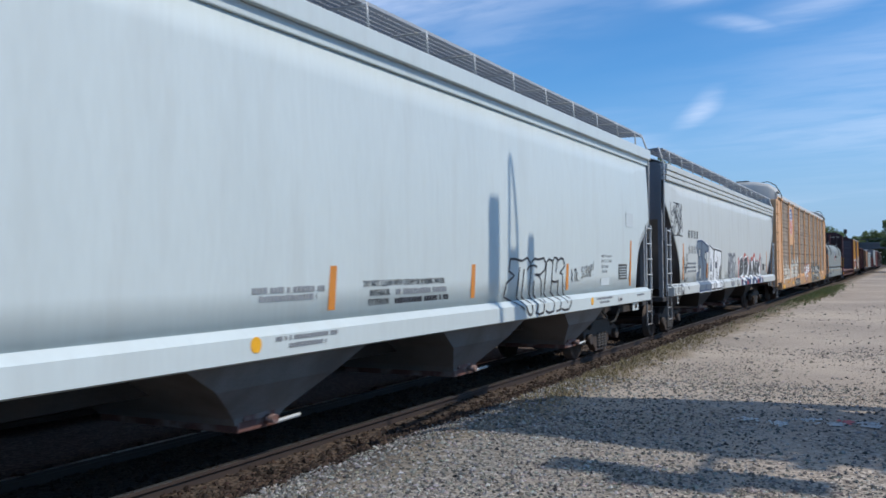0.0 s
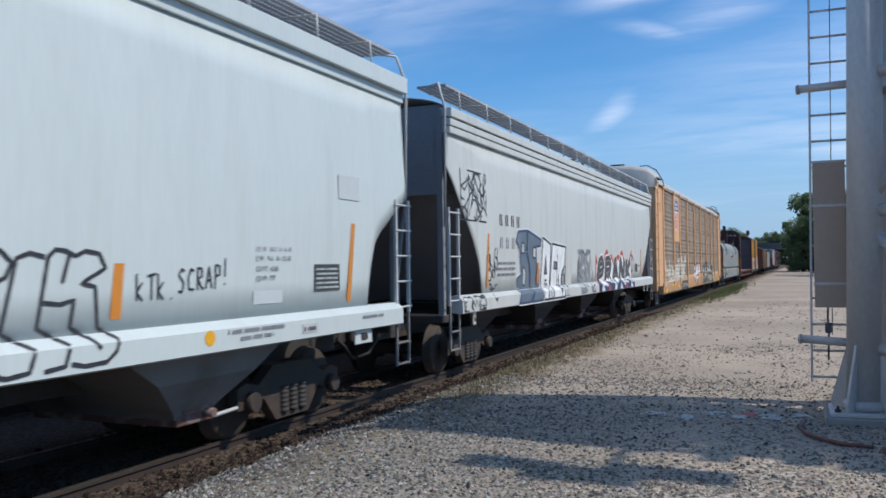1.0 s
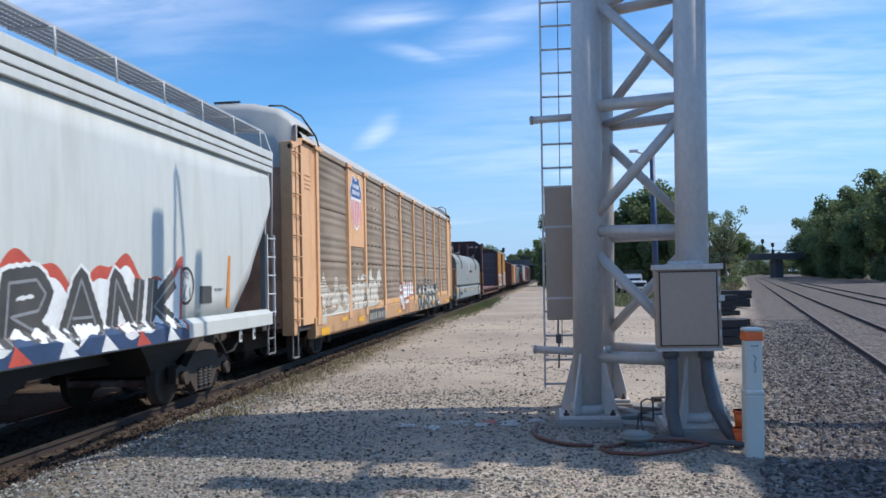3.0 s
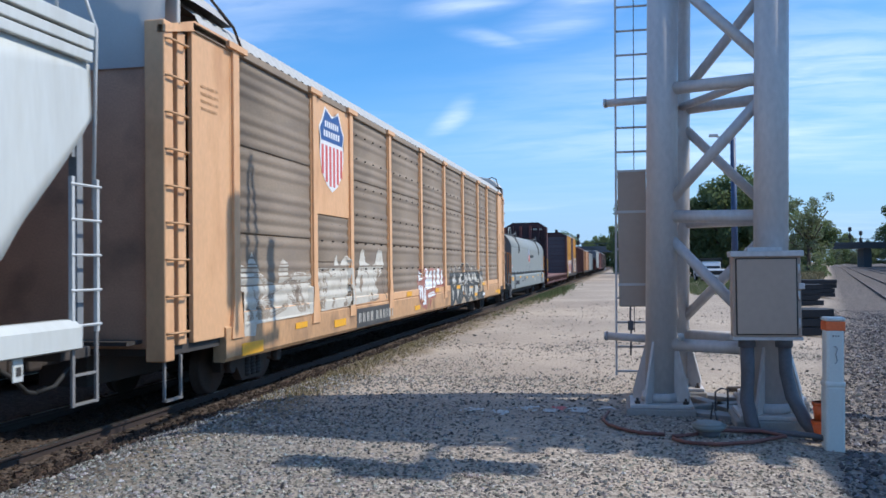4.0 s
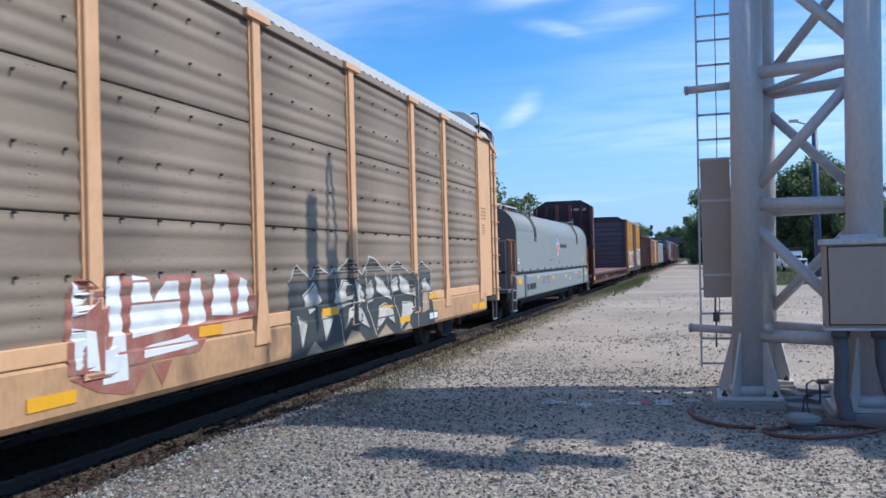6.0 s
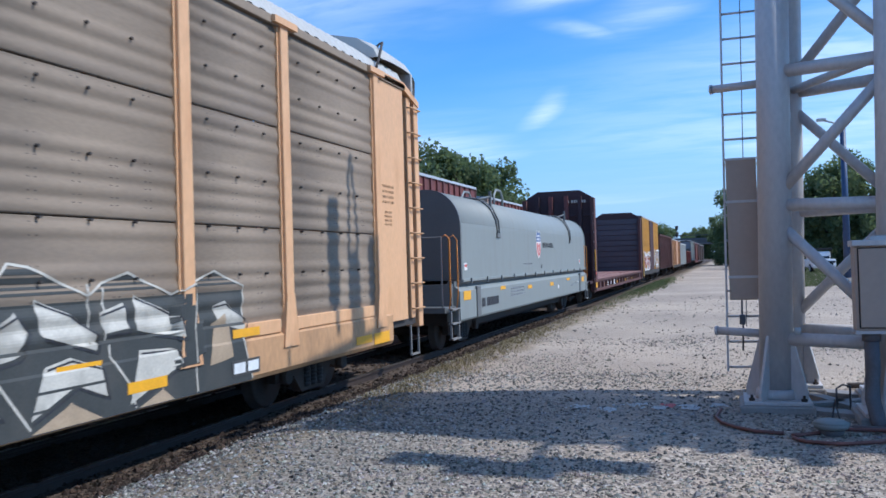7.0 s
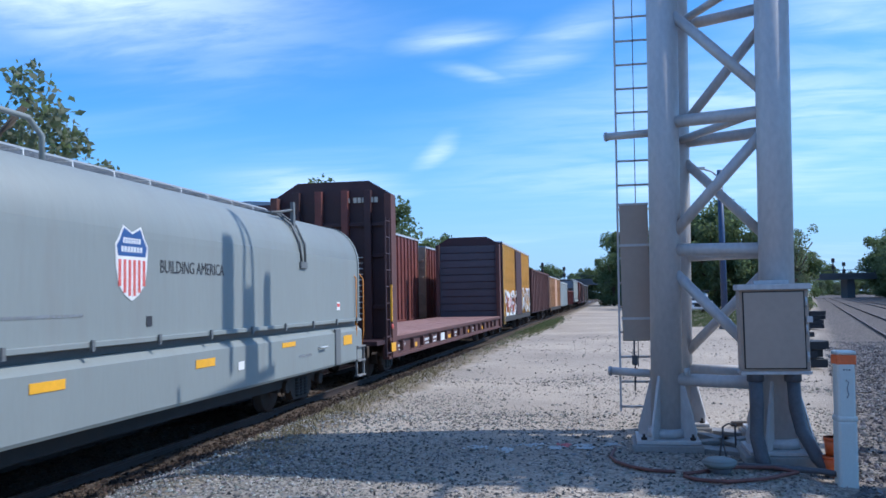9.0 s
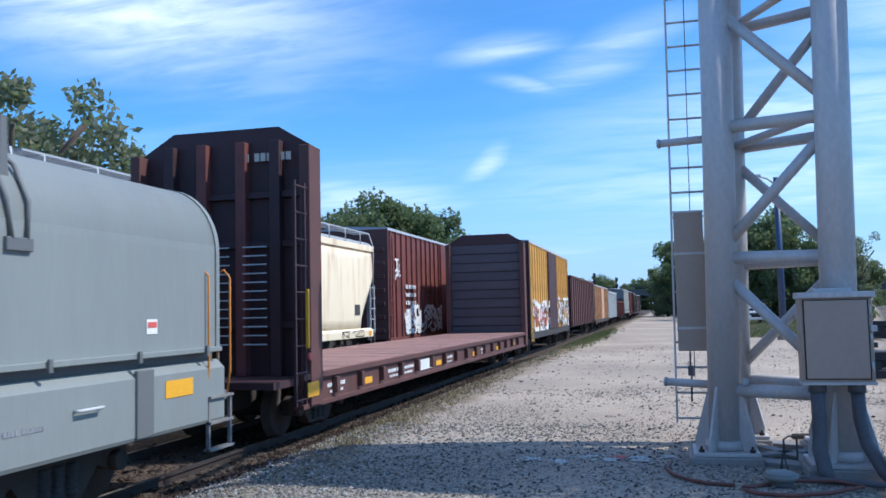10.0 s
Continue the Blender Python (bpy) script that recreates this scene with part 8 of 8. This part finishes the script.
def paint_coil(c):
    for y0, y1, z0, z1 in ((1.0, 1.55, 1.14, 1.34), (4.2, 4.7, 1.25, 1.34), (7.33, 7.87, 1.16, 1.26), (10.6, 11.15, 1.13, 1.24), (13.6, 14.2, 1.22, 1.30), (16.9, 17.46, 1.08, 1.27)):
        reflector(c, y0, y1, z0, z1, 1.604, M["yellow_tape"])
    words(c, "BUILDING AMERICA", 9.76, 2.36, 0.165, 1.564, M["ink"], 0.86)
    bars([0.14, 0.12, -0.08, 0.16, 0.16, 0.16, 0.16, 0.16, 0.16], 0.20, 0.03, M["ink"], c, on_side(1.604, 2.45, 0.92), "number_stencil")
    lab = reflector(c, 1.23, 1.44, 1.79, 1.95, 1.564, M["logo_white"], "warning_label")
    reflector(c, 1.25, 1.42, 1.86, 1.92, 1.569, M["logo_red"], "warning_label")
    lab = reflector(c, 16.6, 16.8, 1.79, 1.95, 1.564, M["logo_white"], "warning_label")
    reflector(c, 16.62, 16.78, 1.86, 1.92, 1.569, M["logo_red"], "warning_label")
    reflector(c, 9.45, 9.58, 1.72, 1.84, 1.564, M["ink"], "hitch_mark")
    text_bars(c, 7.0, 8.2, 1.86, 0.035, 1.564, M["grey_ink"], 101)
    for k in range(3):
        text_bars(c, 5.3, 6.9, 1.22 - 0.09 * k, 0.05, 1.604, M["grey_ink"], 110 + k)
    reflector(c, 11.9, 12.1, 1.0, 1.12, 1.604, M["logo_white"], "routing_label")
    text_bars(c, 14.4, 15.0, 1.0, 0.05, 1.604, M["grey_ink"], 114)
    part("grab_handle", bent(B(), [(1.60, 15.4, 1.12), (1.66, 15.4, 1.12), (1.66, 15.75, 1.12), (1.60, 15.75, 1.12)], 0.018, 6), M["dull_steel"], c)
    for y in np.arange(1.5, 17.8, 1.35):
        part("hood_latch", box(B(), 1.63, y, 1.50, 1.655, y + 0.05, 1.62), M["coil_dark"], c)


def paint_flat(c):
    bars([0.08, 0.07, -0.05, 0.085, 0.085, 0.085, 0.085, 0.085, 0.085], 0.13, 0.025, M["ghost_white"], c, pose(0.30, 1.29, 4.45, 90, 0, 0), "number_stencil")
    for y in (3.7, 8.9, 13.0, 16.6, 19.6):
        reflector(c, y, y + 0.5, 0.66, 0.78, 1.512, M["yellow_tape"])
    for k, y in enumerate((2.0, 5.2, 6.2, 9.8, 14.2)):
        text_bars(c, y, y + 0.8, 0.76, 0.07, 1.504, M["pale_spray"], 120 + k)
        text_bars(c, y + 0.1, y + 0.7, 0.66, 0.05, 1.504, M["pale_spray"], 130 + k)
    reflector(c, 7.4, 8.7, 0.64, 0.88, 1.505, M["pale_spray"], "number_patch")
    bm = tube(B(), (1.60, 1.02, 1.32), (1.64, 1.02, 1.32), 0.06, 12)
    part("red_lamp", bm, M["logo_red"], c)
    reflector(c, 0.96, 1.40, 0.70, 0.92, 1.604, M["yellow_tape"])


paint_hopper_a(hopper_a)
paint_hopper_b(hopper_b)
paint_rack(rack)
paint_coil(coil)
paint_flat(flat)


def paint_others():
    for car, _u, _a in MOVERS:
        if car["label"].startswith("yellow box car"):
            scrawl(car, 0.9, 6.4, 1.1, 2.3, lambda y, z: 1.585, M["pale_spray"], 46, 0.16, 8)
            scrawl(car, 0.9, 6.4, 1.1, 2.2, lambda y, z: 1.588, M["black_spray"], 26, 0.07, 9)
            scrawl(car, 1.2, 6.2, 1.2, 2.0, lambda y, z: 1.591, M["red_spray"], 14, 0.08, 10)
            scrawl(car, 8.8, 14.6, 1.1, 2.5, lambda y, z: 1.585, M["pale_spray"], 40, 0.14, 15)
            scrawl(car, 8.8, 14.6, 1.1, 2.4, lambda y, z: 1.588, M["black_spray"], 30, 0.07, 25)
        if car["label"].startswith("oxide-red ribbed"):
            scrawl(car, 2.4, 7.4, 1.15, 2.2, lambda y, z: 1.58, M["pale_spray"], 44, 0.13, 18)
            scrawl(car, 7.4, 10.4, 1.15, 2.2, lambda y, z: 1.58, M["pale_spray"], 26, 0.10, 28)
            scrawl(car, 1.2, 1.9, 3.2, 4.0, lambda y, z: 1.575, M["pale_spray"], 12, 0.06, 26)
            for k in range(4):
                text_bars(car, 2.6, 4.0, 2.9 - 0.32 * k, 0.16, 1.572, M["pale_spray"], 150 + k)
        if car["label"].startswith("rust-streaked cream"):
            reflector(car, 15.4, 15.9, 1.9, 2.25, 1.60, M["dark_spray"], "data_panel")
            reflector(car, 16.5, 16.75, 1.2, 1.36, 1.696, M["yellow_tape"])
            scrawl(car, 14.0, 16.0, 1.2, 1.38, lambda y, z: 1.696, M["black_spray"], 12, 0.03, 27)


paint_others()


# ---- motion of the train ----
def motions():
    steps = [i * 0.5 for i in range(21)]
    for car, u0, away in MOVERS:
        x = car.matrix_basis.translation.x
        walk(car, [(t, pose(x, u0 + 4.6 * t if away else u0 - run(t), RAIL)) for t in steps])
    for wheelset, y in SPINNING:
        rows = []
        for k in range(151):
            t = k / 15
            rows.append((t, pose(0, y, WHEEL_R) @ Matrix.Rotation(run(t) / WHEEL_R, 4, "X")))
        walk(wheelset, rows)


motions()
